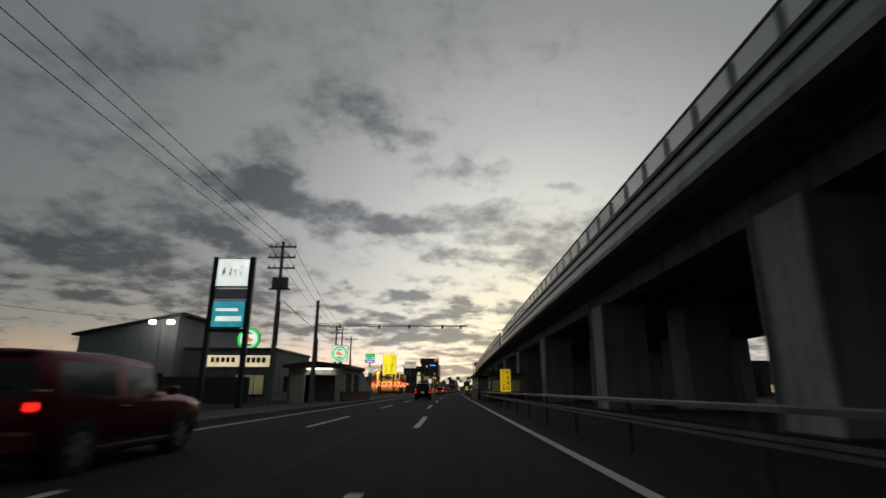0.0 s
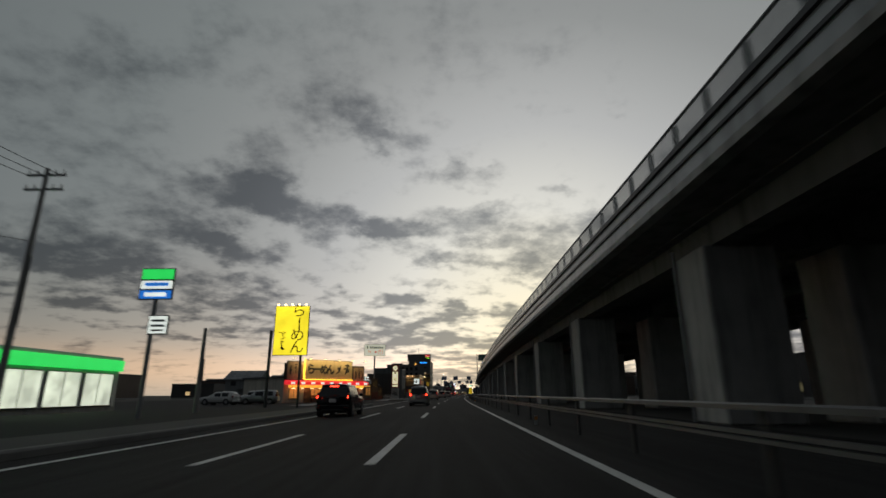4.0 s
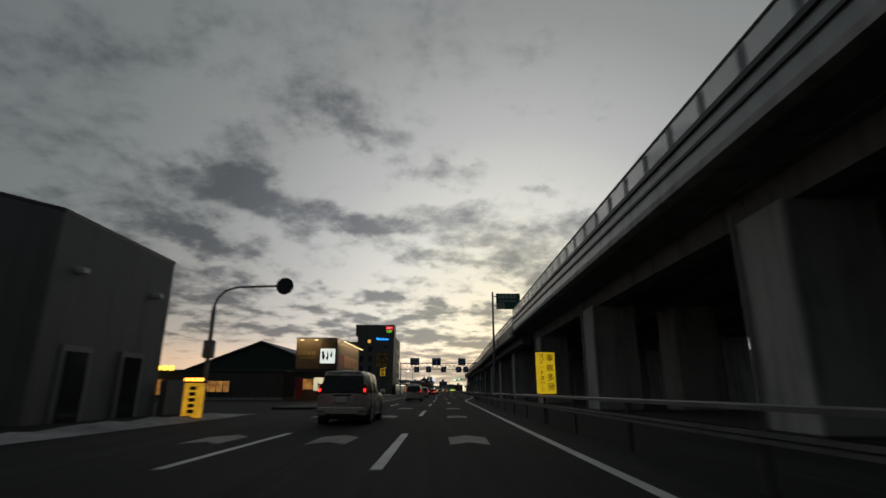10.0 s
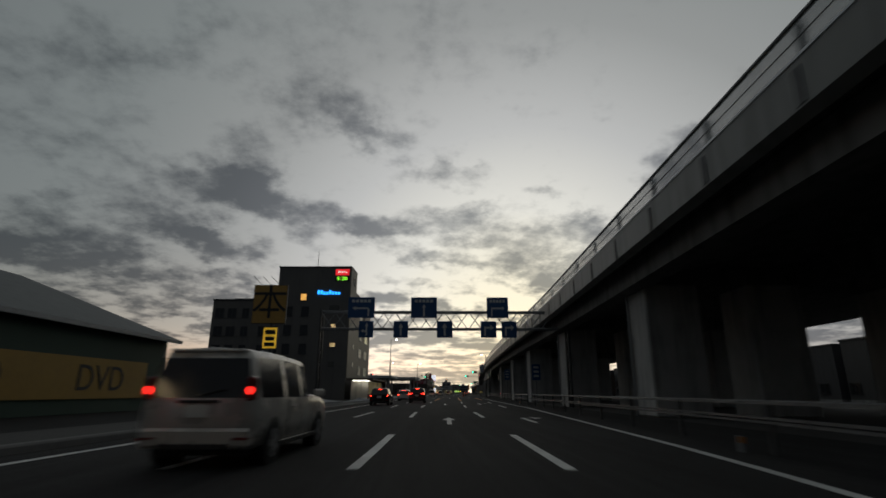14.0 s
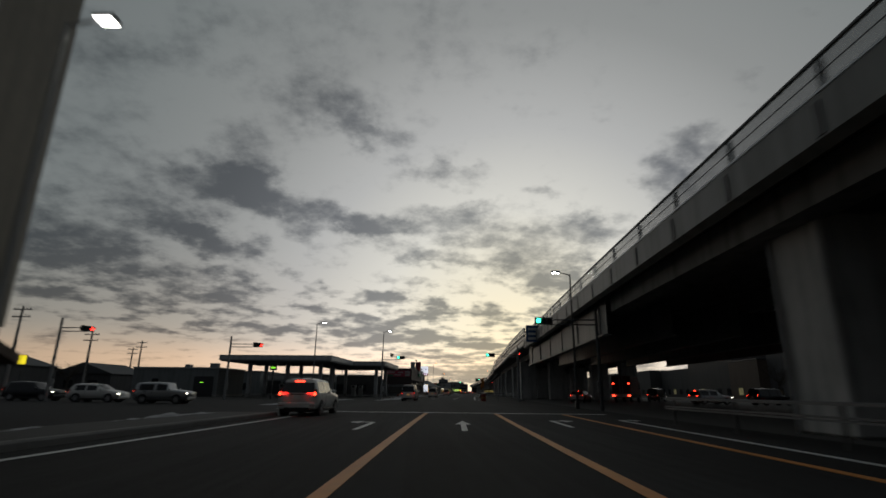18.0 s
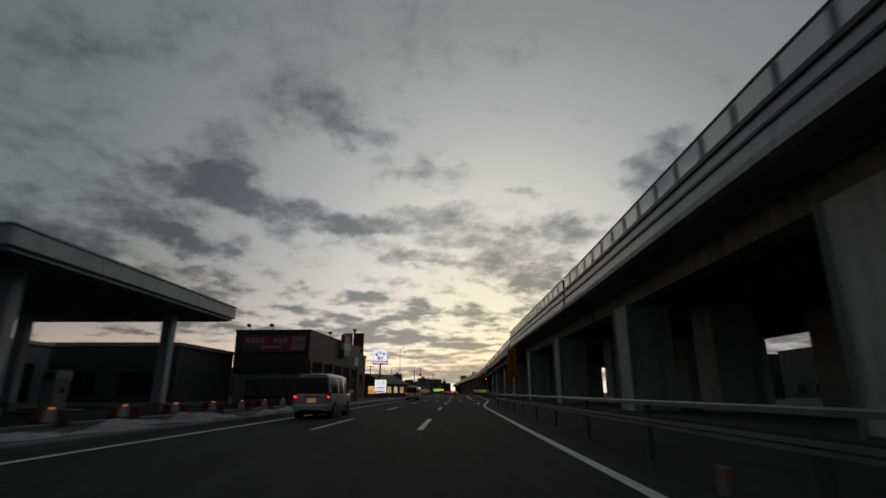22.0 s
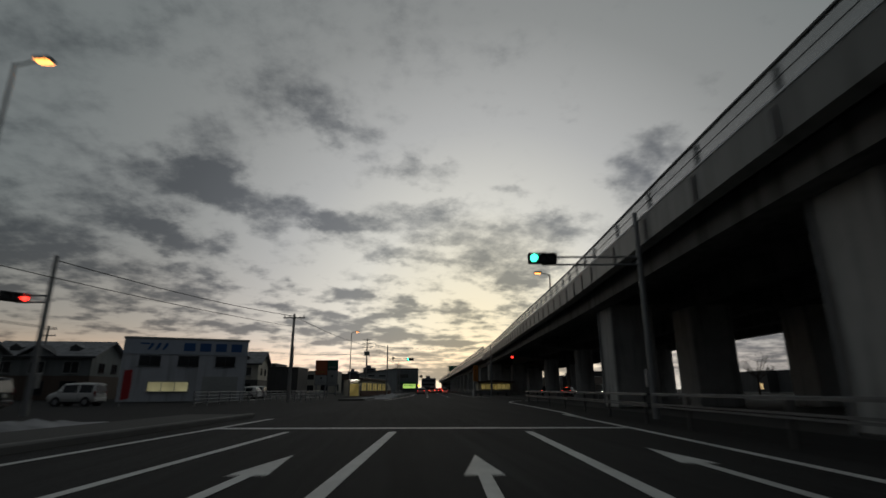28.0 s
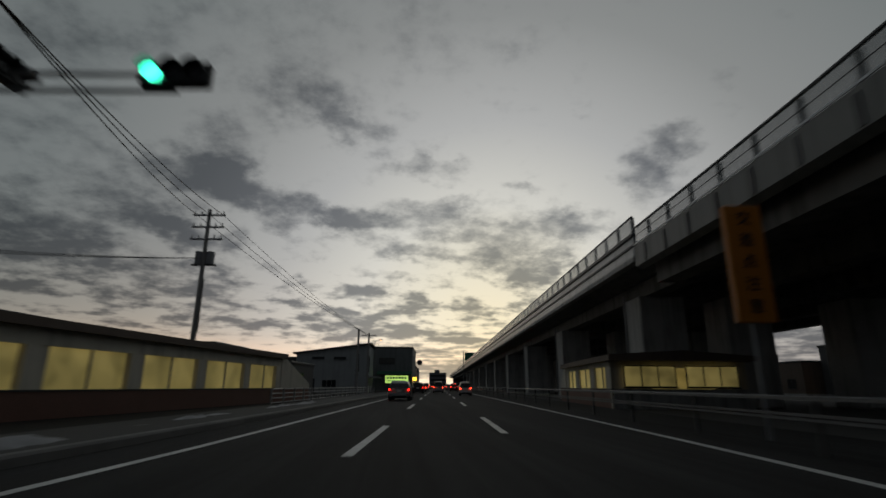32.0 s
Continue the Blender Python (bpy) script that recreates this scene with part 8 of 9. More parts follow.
wbd = thing("billboard", F(483.2, -16.4), "wide red, white and yellow board on two posts", "billboard")
for x in (-1.7, 1.1):
    part("post", B((x, 0.02, 0), (x + 0.12, 0.14, 2.1)), steel_dark, wbd)
wbb = board(wbd, at(-0.3, 0.0, 2.85), 3.6, 1.7, sign_dim)
part("red_band", B((-2.0, -0.085, 3.05), (1.4, -0.073, 3.6)), red_paint, wbb)
part("yellow_band", B((-2.0, -0.085, 2.08), (1.4, -0.073, 2.4)), yellow_paint, wbb)
bars_on(wbb, at(-0.3, 0.0, 3.32), [(-1.2 + 0.48 * k, 0, 0.34, 0.3) for k in range(6)], sign_dim, 0.10)
bars_on(wbb, at(-0.3, 0.0, 2.72), [(-0.2, 0, 2.4, 0.2)], red_paint, 0.10)

# ---------------------------------------------------------------- cutlet shop
lit_board = lit("lit_sign_cool", (0.86, 0.88, 1.0), 0.95, 0.1, 1.5)
kt = thing("tall_sign", F(516, -15.9), "tall lit white shop sign with lettering and purple strip", "sign")
part("post", T_((0, 0.15, 0), (0, 0.15, 6.5), 0.16, seg=12), steel_dark, kt)
ktb = board(kt, at(0, 0, 8.0), 3.0, 3.1, lit_board, depth=0.4)
part("strip", B((-1.42, -0.225, 6.52), (1.42, -0.214, 7.2)), purple_paint, ktb)
bars_on(ktb, at(0, -0.14, 6.86), [(-1.1 + 0.44 * k, 0, 0.32, 0.36) for k in range(6)], lit_board)
for x, z, sd in ((-0.75, 8.4, 5), (0.0, 8.8, 8), (0.75, 8.6, 11), (0.3, 7.75, 14), (-0.35, 7.7, 17)):
    brush(ktb, at(x, -0.135, z), ink, sd, -0.5, 0.5, -0.42, 0.42, 1, 0.15)
k2 = thing("lit_sign", F(514, -15.4), "upright lit shop sign framed with small warm bulbs", "sign")
part("leg", B((-1.0, 0, 0), (-0.85, 0.2, 1.0)), steel_dark, k2)
part("leg", B((0.85, 0, 0), (1.0, 0.2, 1.0)), steel_dark, k2)
k2b = board(k2, at(0, 0.05, 2.1), 2.3, 2.5, lit_board, depth=0.3)
brush(k2b, at(0, -0.07, 2.65), ink, 93, -0.8, 0.8, -0.4, 0.4, 3, 0.06)
bars_on(k2b, at(0, -0.07, 1.85), [(-0.5 + 0.35 * k, 0, 0.25, 0.3) for k in range(4)] + [(0, -0.45, 1.6, 0.12), (-0.1, -0.75, 1.8, 0.2)], steel_dark, 0.092)
for k in range(18):
    part("bulb", B((1.18, -0.1, 0.95 + 0.135 * k), (1.24, -0.04, 1.01 + 0.135 * k)), bulb_yellow, k2)
for k in range(16):
    part("bulb", B((-1.1 + 0.145 * k, -0.1, 3.36), (-1.04 + 0.145 * k, -0.04, 3.42)), bulb_yellow, k2)
cu = thing("cutlet_shop", F(522.6, -20.4, 0, -19), "low gabled restaurant with a dark roof and warm lit windows", "restaurant")
part("wall", B((-4.9, 0, 0), (5.2, 11, 2.75)), dark_wall, cu)
part("gable_wall", PR([(-5.0, 2.7), (5.3, 2.7), (1.2, 4.45)], 0.05, 10.9), dark_wall, cu)
part("roof", PR([(-5.6, 2.72), (1.2, 4.62), (5.8, 2.52), (5.8, 2.7), (1.2, 4.85), (-5.6, 2.92)], -0.8, 11.6), roof_dark, cu)
for k, (x, w, pm) in enumerate(((-0.6, 1.7, warm_lamp), (2.0, 1.5, warm_lamp), (3.7, 1.5, warm_lamp), (-3.9, 0.9, warm_soft))):
    window(cu, at(x, -0.03, 1.45), w, 1.55, pm, 1, timber)
part("poster", B((-2.9, -0.05, 0.7), (-1.7, -0.01, 2.3)), sign_dim, cu)
bars_on(cu, at(-2.3, 0.05, 1.6), [(0, 0.45, 0.9, 0.2), (0, 0.1, 0.8, 0.12), (0, -0.3, 0.9, 0.3)], steel_grey, 0.115)
part("window_wall", B((-4.9, -0.04, 0), (5.2, 0.0, 0.62)), timber, cu)
part("ceiling_glow", B((-1.2, -0.1, 2.32), (0.2, -0.06, 2.42)), bulb_warm, cu, "warm strip lamp")
for k in range(3):
    window(cu, to_road(5.22, 2.0 + 3.2 * k, 1.5), 1.8, 1.3, warm_soft, 1, timber)
bs = hall("striped_block", "low block with a pale striped top", F(494, -38), 9, 8, 4.6, dark_wall, sign_dim)
for k in range(3):
    part("stripe", B((-0.03, -0.04, 3.6 + 0.3 * k), (9.03, 0.0, 3.75 + 0.3 * k)), sign_dim if k != 1 else red_paint, bs)

# ---------------------------------------------------------------- fish hall and houses beyond the second crossing
fh_white = mat("hall_white", (0.50, 0.52, 0.55), 0.7, vary=0.1, scale=1.0, stain=0.25)
fish_blue = mat("hall_blue", (0.03, 0.10, 0.27), 0.6, vary=0.12)
fh = thing("fish_hall", F(574.0, -29.6, 0, 22), "white two-storey hall with a blue wave mark and writing", "hall")
part("wall", B((0, 0, 0), (10.9, 16, 5.75)), fh_white, fh)
part("roof", B((-0.1, -0.1, 5.75), (11.0, 16.1, 5.95), bevel=0.03), sign_dim, fh)
part("name_band", B((0.0, -0.07, 4.35), (10.9, -0.01, 5.7)), mat("band_pale", (0.42, 0.46, 0.52), 0.6, vary=0.1), fh)
bm = bmesh.new()
for k in range(3):
    prism(bm, [(1.95 + 0.62 * k, 4.75), (2.15 + 0.62 * k, 4.75), (2.45 + 0.62 * k, 5.2), (2.45 + 0.62 * k, 5.4), (2.2 + 0.62 * k, 5.4), (2.15 + 0.62 * k, 5.2)], -0.10, -0.072)
prism(bm, [(1.4, 5.25), (2.1, 5.25), (2.1, 5.4), (1.3, 5.4)], -0.10, -0.072)
part("wave_mark", bm, fish_blue, fh)
for k in range(4):
    x = 5.05 + 1.42 * k
    bm = B((x, -0.10, 4.68), (x + 1.0, -0.072, 5.46))
    part("letter_bar", bm, fish_blue, fh)
for x in (2.3, 5.6, 8.9):
    window(fh, at(x, -0.03, 3.75), 1.7, 0.85, window_dark, 1)
window(fh, at(4.1, -0.03, 1.35), 3.4, 0.85, lit("frosted_window", (0.72, 0.66, 0.36), 0.18, 0.5, 0.6), 2, sign_dim)
part("shutter", B((7.0, -0.05, 0), (10.2, 0.0, 2.3)), sign_dim, fh)
for k in range(3):
    window(fh, to_road(10.92, 2.5 + 4.5 * k, 3.75), 1.7, 0.85)
    window(fh, to_road(10.92, 2.5 + 4.5 * k, 1.3), 1.5, 0.9)


def dormer_house(s, n, w, d, h, label, wall, turn=0.0, low=None):
    """A two-storey house with a long snowy roof and two small dormers."""
    b = thing("house", F(s, n, 0, turn), label, "house")
    part("wall", B((0, 0, 0), (w, d, h)), wall, b)
    if low:
        part("lower_wall", B((-0.04, -0.04, 0), (w + 0.04, d + 0.04, 2.6)), low, b)
    ym, zr = d / 2, h + 0.42 * d / 2
    part("gable_wall", PR([(0, h), (d, h), (ym, zr)], 0.02, w - 0.02, "x"), wall, b)
    gable_roof(b, 0, w, 0, d, h, zr, 0.6, snow_m, "x")
    part("fascia_board", B((-0.6, -0.64, h - 0.30), (w + 0.6, -0.56, h - 0.08)), steel_dark, b)
    for x in (w * 0.22, w * 0.78):
        dm = part("dormer", PR([(x - 0.5, h + 0.45), (x + 0.5, h + 0.45), (x + 0.5, h + 1.0), (x, h + 1.3), (x - 0.5, h + 1.0)], 0.9, 2.4), steel_dark, b)
        part("dormer_snow", PR([(x - 0.6, h + 0.98), (x + 0.6, h + 0.98), (x, h + 1.42)], 0.95, 2.4), snow_m, dm)
    part("cross_gable", PR([(w * 0.36, h - 0.2), (w * 0.66, h - 0.2), (w * 0.51, h + 0.95)], -0.35, 1.6), wall, b)
    part("cross_roof", PR([(w * 0.33, h - 0.15), (w * 0.51, h + 1.05), (w * 0.69, h - 0.15), (w * 0.69, h), (w * 0.51, h + 1.2), (w * 0.33, h)], -0.7, 1.6), roof_dark, b)
    for x in (0.2, 0.52, 0.82):
        window(b, at(w * x, -0.03 if x != 0.52 else -0.38, h - 1.3), 1.5, 1.2, window_dark, 1, sign_dim)
        window(b, at(w * x, -0.06, 1.3), 1.6, 1.4, window_dark, 1)
    for y in (0.3, 0.7):
        window(b, to_road(w + 0.03, d * y, h - 1.3), 1.2, 1.0)
    return b


dormer_house(566, -54, 13, 8, 4.6, "grey house with snowy roof and small dormers", grey_wall, 8)
dormer_house(583, -50, 11, 8, 4.8, "pale house with a snowy roof, dormers and dark lower walls", grey_wall, 8, brown_wall)
dormer_house(608, -38.6, 10.2, 9, 5.2, "cream house with a snowy roof above a large billboard", cream_wall, 8, dark_wall)
bl = thing("billboard", F(605.6, -38.2, 0, 8), "large dull picture billboard with bars of writing", "billboard")
for x in (0.3, 5.7):
    part("post", B((x, 0, 0), (x + 0.15, 0.15, 4.8)), steel_dark, bl)
blb = board(bl, at(3.0, -0.05, 3.5), 6.2, 3.0, mat("billboard_print", (0.22, 0.16, 0.15), 0.6, vary=0.6, scale=1.2))
part("lower_strip", B((-0.05, -0.14, 2.02), (6.05, -0.12, 2.5)), sign_dim, blb)
part("print_patch", B((3.0, -0.135, 2.7), (5.9, -0.118, 4.1)), mat("red_print", (0.20, 0.05, 0.045), 0.6, vary=0.5, scale=1.0), blb)
bars_on(blb, at(3.0, -0.05, 3.5), [(-1.6, 1.1, 2.4, 0.25), (-1.9, 0.4, 1.8, 0.2), (-1.7, -0.2, 2.2, 0.3)], sign_dim)
bars_on(blb, at(3.0, -0.06, 2.26), [(-1.0 + 0.5 * k, 0, 0.36, 0.22) for k in range(6)], steel_grey)
bx = hall("dark_box_house", "dark boxy house with one small window", F(634, -39.2), 11, 9, 5.4, dark_wall)
window(bx, at(3.2, -0.03, 3.9), 0.9, 0.8, pane_grey, 0, sign_dim)
window(bx, to_road(9.02, 4.5, 3.9), 1.4, 1.0)


def pylon(s, n, w, z0, z1, split, top_m, low_m, label, mark_m):
    p = thing("pylon_sign", F(s, n), label, "sign", "pylon signs before the houses")
    for x in (-w * 0.36, w * 0.36):
        part("leg", B((x - 0.07, 0, 0), (x + 0.07, 0.16, z1 + 0.03)), steel_grey, p)
    a = board(p, at(0, -0.08, (z1 + split) / 2), w, z1 - split, top_m, depth=0.2)
    b = board(p, at(0, -0.08, (z0 + split) / 2), w, split - z0, low_m, depth=0.2)
    bars_on(a, at(0, -0.14, split + 0.45), [(-w * 0.24 + w * 0.16 * k, 0, w * 0.11, 0.2) for k in range(4)], mark_m)
    part("mark", T_((0.05, -0.21, (z0 + split) / 2 + 0.3), (0.05, -0.19, (z0 + split) / 2 + 0.3), 0.16, seg=14), steel_dark, b)
    bars_on(b, at(0, -0.14, z0 + 0.35), [(0, 0, w * 0.7, 0.1), (0, 0.22, w * 0.5, 0.08)], steel_grey)
    return p


pylon(605.4, -17.6, 1.85, 1.7, 5.4, 3.2, orange_paint, sign_dim, "upright sign, orange above and white below", yellow_paint)
pylon(607.3, -16.3, 1.75, 1.6, 5.5, 4.0, green_paint, sign_dim, "upright sign, green above and white below", sign_dim)
ft = thing("red_banner", F(560, -21), "faded red banner flag on a thin pole", "banner")
part("pole", T_((0, 0, 0), (0, 0, 2.4), 0.02, seg=6), sign_dim, ft)
part("cloth", PR([(0.02, 0.4), (0.55, 0.5), (0.6, 1.4), (0.55, 2.35), (0.02, 2.3)], -0.01, 0.01), red_cloth, ft)
# box truck on the lot
tr = thing("box_truck", F(556, -33, 0, 75), "white box truck parked before the houses", "truck")
part("cargo_box", B((-1.0, 0, 0.9), (1.0, 4.2, 3.0), bevel=0.04), car_white, tr)
part("chassis", B((-0.9, 0.1, 0.55), (0.9, 5.9, 0.9)), black_plastic, tr)
part("cab", PR([(4.3, 0.55), (6.0, 0.55), (6.0, 1.3), (5.7, 2.2), (4.3, 2.25)], -0.95, 0.95, "x"), car_white, tr)
part("windscreen", PR([(5.98, 1.35), (6.03, 1.35), (5.74, 2.1), (5.69, 2.1)], -0.85, 0.85, "x"), window_dark, tr)
for y in (0.9, 5.1):
    for x in (-0.85, 0.85):
        wh = part("wheel", T_((x - 0.12, y, 0.4), (x + 0.12, y, 0.4), 0.4, seg=20), rubber, tr)
        part("rim", T_((x - 0.13, y, 0.4), (x + 0.13, y, 0.4), 0.22, seg=14), sign_dim, wh)

# ---------------------------------------------------------------- end of the road
eh = thing("shed_roof_house", F(679, -21, 0, 3), "pale two-storey building with a rising shed roof", "building")
part("wall", PR([(0, 0), (10.6, 0), (10.6, 7.0), (0, 5.6)], 0, 11), mat("pale_siding", (0.36, 0.38, 0.385), 0.7, vary=0.1, stain=0.15), eh)
part("roof", PR([(-0.5, 5.55), (11.1, 7.1), (11.1, 7.3), (-0.5, 5.75)], -0.4, 11.4), roof_dark, eh)
for x in (3.2, 6.4):
    window(eh, at(x, -0.03, 5.0), 1.7, 0.25, window_dark, 0)
window(eh, at(5.0, -0.03, 1.3), 2.0, 1.0, window_dark, 2, sign_dim)
window(eh, to_road(10.62, 2.0, 4.5), 0.5, 1.2)
part("porch", B((10.6, 1, 2.2), (12.2, 8, 2.4)), sign_dim, eh)
part("door", B((2.0, -0.05, 0), (2.9, 0.0, 2.0)), steel_dark, eh)
g2 = hall("grey_shop", "grey two-storey shop with a lit green name board", F(692, -11.4), 7.0, 14, 7.4, grey_wall)
lgs = board(g2, at(4.4, -0.5, 2.1), 4.0, 1.35, lit("lit_sign_lime", (0.62, 1.0, 0.22), 0.85, 0.3, 1.0))
bars_on(lgs, at(4.4, -0.5, 2.2), [(-1.5 + 0.5 * k, 0.15, 0.36, 0.4) for k in range(7)] + [(0, -0.35, 3.0, 0.15)], sign_dim)
part("awning", PR([(-1.2, 3.0), (0, 3.5), (0, 3.35), (-1.2, 2.9)], 1.0, 7.0, "x"), green_paint, g2)
window(g2, at(2.6, -0.03, 5.2), 2.6, 0.9, pane_grey, 1)
window(g2, to_road(7.02, 5, 1.6), 3.6, 1.8, warm_soft, 2)
part("hanging_sign", B((7.05, 1.0, 1.9), (7.75, 1.15, 2.5)), bulb_yellow, g2, "small yellow lit sign")
sk = random.Random(21)
for k, (s, n, w, h) in enumerate(((712, -18, 9, 5), (730, -15, 8, 6.5), (748, -17, 10, 5.5), (770, -16, 9, 7), (795, -18, 11, 6), (700, -36, 12, 6), (660, -34, 9, 5.5), (652, -48, 10, 7), (655, -22, 7, 3.2), (820, -20, 12, 8))):
    b = hall("roadside_building", "dim roadside building far along the road", F(s, n), w, 10, h, sk.choice([grey_wall, dark_wall, brown_wall, cream_wall]))
    for j in range(2):
        window(b, at(w * (0.3 + 0.4 * j), -0.03, 1.5), 1.6, 1.2, warm_soft if k % 3 == 1 and j else window_dark)
        if h > 5:
            window(b, at(w * (0.3 + 0.4 * j), -0.03, 4.2), 1.6, 1.1)
    window(b, to_road(w + 0.02, 4, 1.6), 2.4, 1.5, pane_dull if k % 2 else window_dark, 1)
tower_m = mat("far_concrete", (0.13, 0.14, 0.16), 0.85, vary=0.1, scale=0.1)
for s, n, w, h in ((1000, -30, 12, 16), (990, -58, 10, 20), (1000, -82, 16, 13), (985, 12, 18, 9), (1000, -6, 13, 11), (995, -116, 20, 11), (990, -150, 16, 15), (985, -200, 40, 9), (992, -72, 8, 17)):
    tw_ = thing("tower_block", F(s, n), "far dim tower block on the skyline", "tower block", "far tower blocks")
    part("wall", B((0, 0, 0), (w, 14, h)), tower_m, tw_)
    part("roof_house", B((w * 0.3, 4, h), (w * 0.6, 9, h + 2.2)), tower_m, tw_)
    for j in range(int(h // 3.2)):
        part("window_row", B((w * 0.08, -0.08, 1.6 + 3.2 * j), (w * 0.92, -0.02, 2.9 + 3.2 * j)), window_dark, tw_)

# low town far behind the lots on the left, and beyond the elevated road
tn = random.Random(33)
s = -70.0
while s < 960:
    for n0, hlo, hhi in ((-95, 3.5, 7.5),):
        w, d, h = tn.uniform(9, 18), tn.uniform(9, 13), tn.uniform(hlo, hhi)
        b = hall("far_house", "dim low house far behind the lots", F(s, n0 - tn.uniform(0, 30)), w, d, h, tn.choice([grey_wall, dark_wall, brown_wall]), tn.choice([roof_dark, snow_m, roof_dark]), parapet=0.4)
        window(b, at(w * 0.4, -0.02, 1.6), 1.6, 1.2, warm_soft if tn.random() < 0.25 else window_dark)
    s += tn.uniform(16, 26)
s = -60.0
# walls seen against the sky: their shaded side is put into this dark colour
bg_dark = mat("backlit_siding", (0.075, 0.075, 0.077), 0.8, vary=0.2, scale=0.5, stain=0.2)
while s < 940:
    ln, h = tn.uniform(10, 22), tn.uniform(4.4, 7.4)
    if 372 < s + ln / 2 < 402 or 556 < s + ln / 2 < 652:
        s += ln
        continue
    if 404 < s < 472:
        h += 2.0
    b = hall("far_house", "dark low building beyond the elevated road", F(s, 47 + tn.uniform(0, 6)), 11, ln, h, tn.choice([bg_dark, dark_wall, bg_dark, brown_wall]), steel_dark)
    k = 0
    while 2.5 + 4.0 * k < ln - 1:
        window(b, at(-0.02, 2.5 + 4.0 * k, 1.6) @ Matrix.Rotation(radians(-90), 4, "Z"), 1.6, 1.2, warm_soft if tn.random() < 0.15 else (pane_dull if tn.random() < 0.2 else window_dark), 1)
        k += 1
    s += ln + tn.choice([0.4, 0.6, 1.5, 3.0])


for s0, s1 in ((366, 408), (548, 664)):
    s = s0
    while s < s1:
        ln, h = tn.uniform(9, 14), tn.uniform(3.8, 6.0)
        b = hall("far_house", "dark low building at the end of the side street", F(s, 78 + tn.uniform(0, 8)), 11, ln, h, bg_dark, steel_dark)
        window(b, at(-0.02, 3.0, 1.6) @ Matrix.Rotation(radians(-90), 4, "Z"), 2.0, 1.4, warm_soft if tn.random() < 0.5 else window_dark, 1)
        s += ln + 0.8


def bare_tree(s, n, h, seed, label="bare dark street tree with fine twigs", group="trees beyond the elevated road"):
    """A tapered trunk, limbs and a crown of fine twigs."""
    r = random.Random(seed)
    t = thing("tree", F(s, n), label, "tree", group)
    part("trunk", T_((0, 0, 0), (0.1, 0, h * 0.45), 0.16, 0.10, 8), bark, t)
    limbs, twigs = bmesh.new(), bmesh.new()
    for k in range(9):
        a, e = r.uniform(0, 6.28), r.uniform(0.5, 1.2)
        p = Vector((0.1, 0, h * r.uniform(0.3, 0.45)))
        q = p + Vector((math.cos(a) * math.cos(e), math.sin(a) * math.cos(e), math.sin(e))) * h * r.uniform(0.3, 0.5)
        tube(limbs, p, q, 0.06, 0.025, 5)
        for j in range(12):
            o = p.lerp(q, r.uniform(0.3, 1))
            d = Vector((r.uniform(-1, 1), r.uniform(-1, 1), r.uniform(-0.1, 1.2))).normalized() * h * r.uniform(0.08, 0.2)
            tube(twigs, o, o + d, 0.018, 0.006, 3)
            for _ in range(3):
                o2 = o + d * r.uniform(0.3, 1)
                tube(twigs, o2, o2 + Vector((r.uniform(-1, 1), r.uniform(-1, 1), r.uniform(-0.1, 1))).normalized() * h * 0.07, 0.010, 0.004, 3)
    part("branch_frame", limbs, bark, t)
    part("crown", twigs, bark, t)


bark = mat("bark", (0.05, 0.04, 0.032), 0.9, vary=0.3, scale=6, bump=0.3)
for k, (s, n, h) in enumerate(((596, 44, 6.5), (606, 40, 7.5), (388, 48, 6.5), (404, 41, 6.0), (368, 36, 5.5), (520, 35.5, 6.0), (560, 46, 7.0))):
    bare_tree(s, n, h, 50 + k)
utility_pole(590, 48, 8.5, arms=2)
utility_pole(580, 60, 9.0, arms=2)
utility_pole(572, 52, 8.0, arms=2)
rsb = hall("red_shop", "dark red shop beyond the side street with a lit blue-white sign", F(377, 50), 12, 14, 5.0, red_paint)
rsg = board(rsb, at(4, -0.15, 3.9), 5.5, 1.0, lit_board)
bars_on(rsg, at(4, -0.15, 3.9), [(-1.8 + 0.6 * k, 0, 0.4, 0.5) for k in range(7)], lit_blue)
window(rsb, at(4, -0.02, 1.5), 6.0, 1.8, cool_lamp, 3)
# barrier wall where the rail begins again past the second crossing
bw = thing("barrier_wall", F(606.9, 6.0, 0, 24), "low grey barrier with a pale end block at the crossing", "barrier")
part("end_block", B((-0.35, -0.3, 0), (0.35, 0.4, 0.9), bevel=0.05), concrete, bw)
part("beam", B((0.35, -0.1, 0.42), (6.1, 0.1, 0.82), bevel=0.03), steel_grey, bw)
for k in range(4):
    part("leg", B((0.9 + 1.6 * k, -0.06, 0), (1.05 + 1.6 * k, 0.06, 0.45)), steel_dark, bw)
# box truck turning away below the deck
tt = thing("box_truck", F(399.0, 19.6, 0, -28), "dark red box truck with lit tail lamps below the deck", "truck")
tank_red = mat("truck_red", (0.13, 0.025, 0.022), 0.5, 0.1, vary=0.2, stain=0.2)
part("chassis", B((-1.0, 0.0, 0.55), (1.0, 7.0, 0.95)), black_plastic, tt)
part("cargo_box", B((-1.12, 0.0, 0.95), (1.12, 4.9, 3.1), bevel=0.05), tank_red, tt)
for x in (-0.55, 0.55):
    dr_ = part("rear_door", B((x - 0.53, -0.03, 1.0), (x + 0.53, 0.0, 3.05), bevel=0.01), tank_red, tt)
    part("door_bar", T_((x * 0.3, -0.06, 1.05), (x * 0.3, -0.06, 3.0), 0.025, seg=6), galv, dr_)
part("rear_sill", B((-1.12, -0.08, 0.62), (1.12, 0.05, 1.0), bevel=0.02), sign_white, tt, "pale rear sill with lamps")
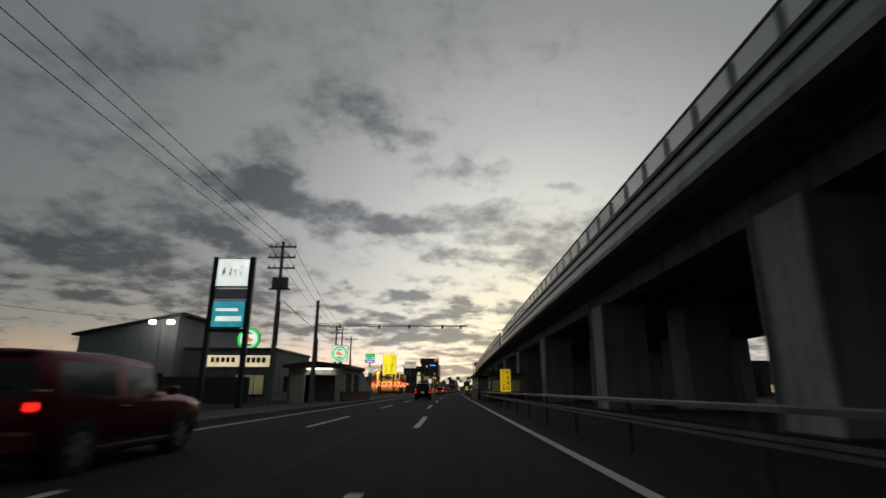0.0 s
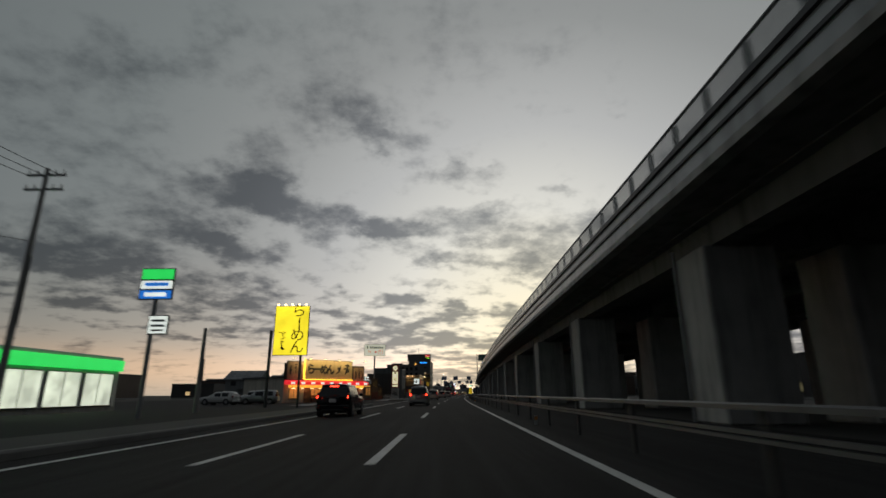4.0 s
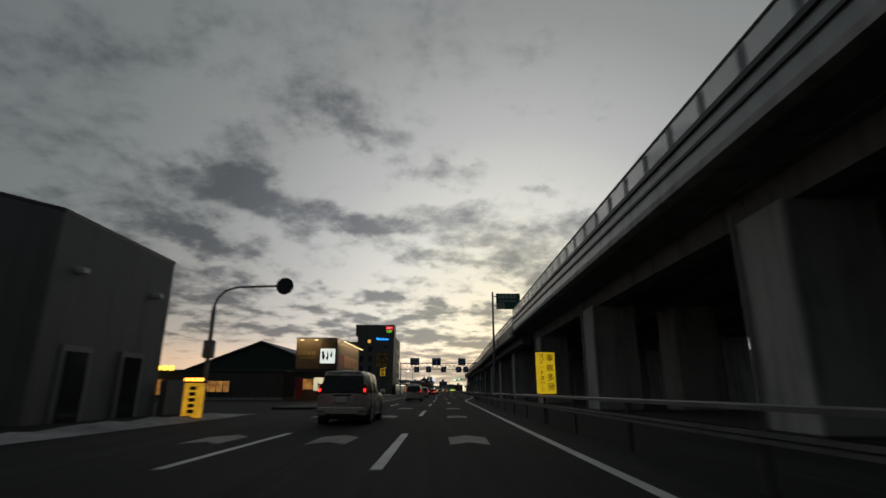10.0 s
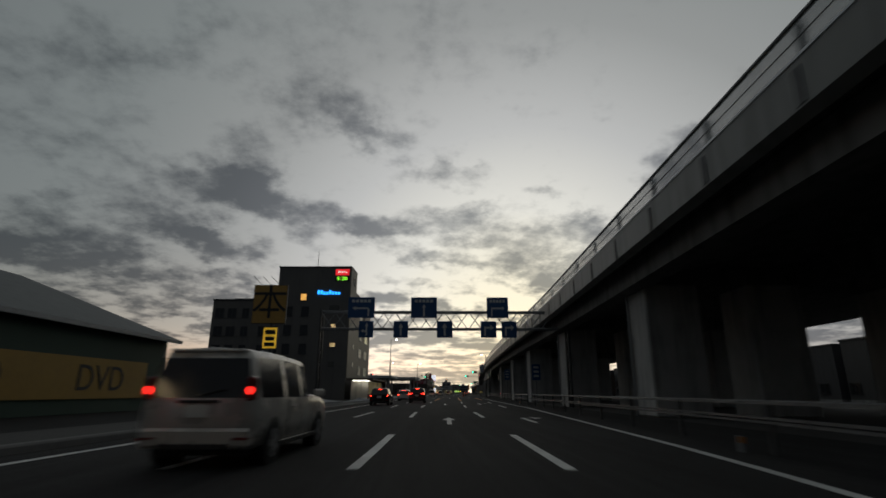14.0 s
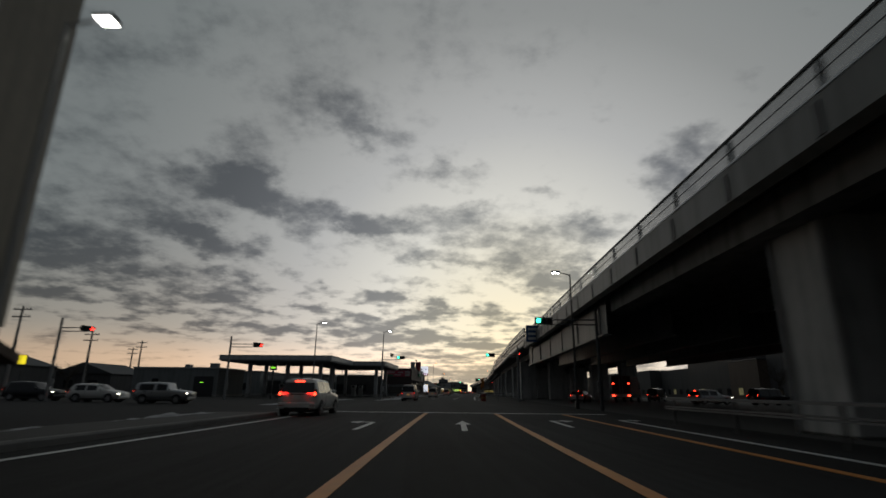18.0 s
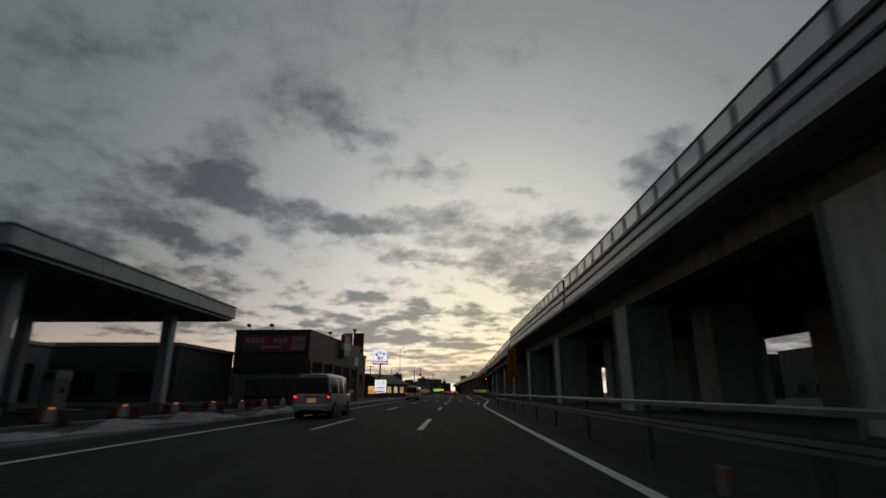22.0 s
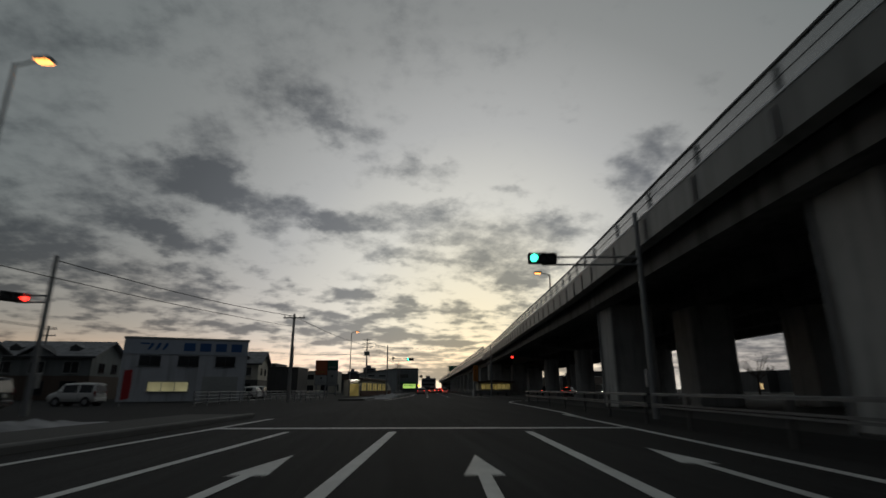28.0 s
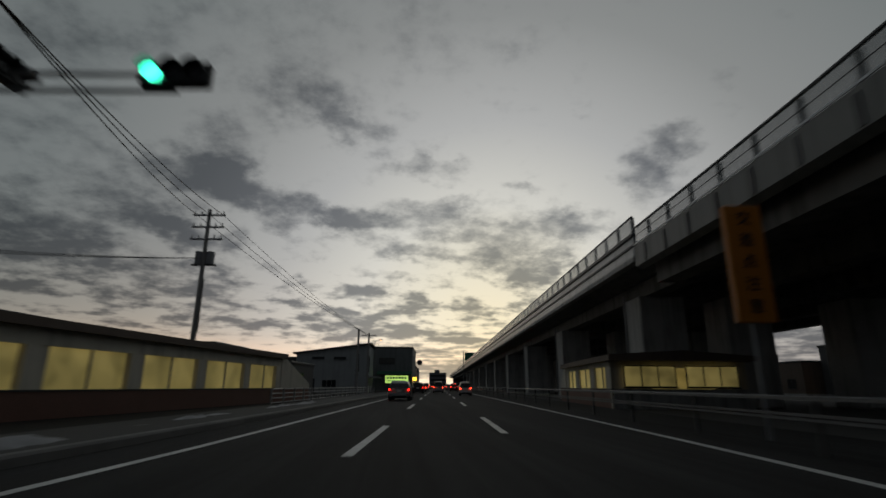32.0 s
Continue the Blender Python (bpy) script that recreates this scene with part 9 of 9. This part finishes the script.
part("cab", PR([(5.2, 0.55), (7.0, 0.55), (7.0, 1.5), (6.7, 2.5), (5.2, 2.55)], -1.0, 1.0, "x"), tank_red, tt)
part("cab_window", B((-1.02, 5.6, 1.6), (1.02, 6.6, 2.2)), window_dark, tt)
for x in (-0.9, 0.9):
    part("tail_lamp", B((x - 0.16, -0.11, 0.72), (x + 0.16, -0.08, 0.88)), tail_hot, tt, "red tail lamp")
    part("tail_lamp", B((x - 0.12, -0.06, 2.15), (x + 0.12, -0.03, 2.28)), tail_hot, tt, "red high tail lamp")
    for y in (1.2, 5.9):
        wh = part("wheel", T_((x - 0.16, y, 0.44), (x + 0.12, y, 0.44), 0.44, seg=20), rubber, tt)
        part("rim", T_((x - 0.17, y, 0.44), (x + 0.13, y, 0.44), 0.23, seg=14), sign_dim, wh)
# blue board hung on the deck edge at the first crossing
bsg = thing("deck_sign", F(390.4, 8.1), "blue road sign hung on the deck edge", "road sign")
bsb = part("sign_board", B((-0.72, -0.05, 6.3), (0.72, 0.0, 8.1), bevel=0.02), sign_blue, bsg)
for k in range(3):
    part("letter_bar", B((-0.5, -0.065, 7.55 - 0.5 * k), (0.5, -0.052, 7.8 - 0.5 * k)), sign_white, bsb)
for z in (6.6, 7.7):
    part("bracket", B((-0.04, 0.0, z), (0.9, 0.08, z + 0.08)), steel_grey, bsg)

# side street of the first crossing
for s, n, w, h in ((385, -70, 14, 6.2), (404, -76, 12, 5.4), (418, -68, 10, 4.6)):
    sh = hall("side_house", "dark low house along the side street", F(s, n), w, 10, h - 1.4, bg_dark, roof_dark)
    part("gable_roof", PR([(-0.3, h - 1.2), (w + 0.3, h - 1.2), (w / 2, h + 0.6)], -0.3, 10.3), roof_dark, sh)
    for x in (w * 0.28, w * 0.7):
        window(sh, at(x, -0.02, 1.7), 1.6, 1.2, window_dark, 2)
for k, (s, n, h) in enumerate(((392, -55, 5.5), (409, -58, 6.0), (424, -64, 5.0))):
    bare_tree(s, n, h, 90 + k, "bare dark tree among the houses of the side street", "trees along the side street")
ys = thing("shop_sign", F(392, -50), "small yellow lit sign on a thin post", "sign")
part("post", T_((0, 0.1, 0), (0, 0.1, 3.6), 0.06, seg=8), steel_dark, ys)
board(ys, at(0, 0, 4.1), 1.0, 1.1, lit_yellow)
for s, n, h in ((372, -36, 9.5), (384, -44, 9.0), (398, -47, 8.0), (420, -55, 9.0), (428, -62, 8.5)):
    utility_pole(s, n, h, arms=2)
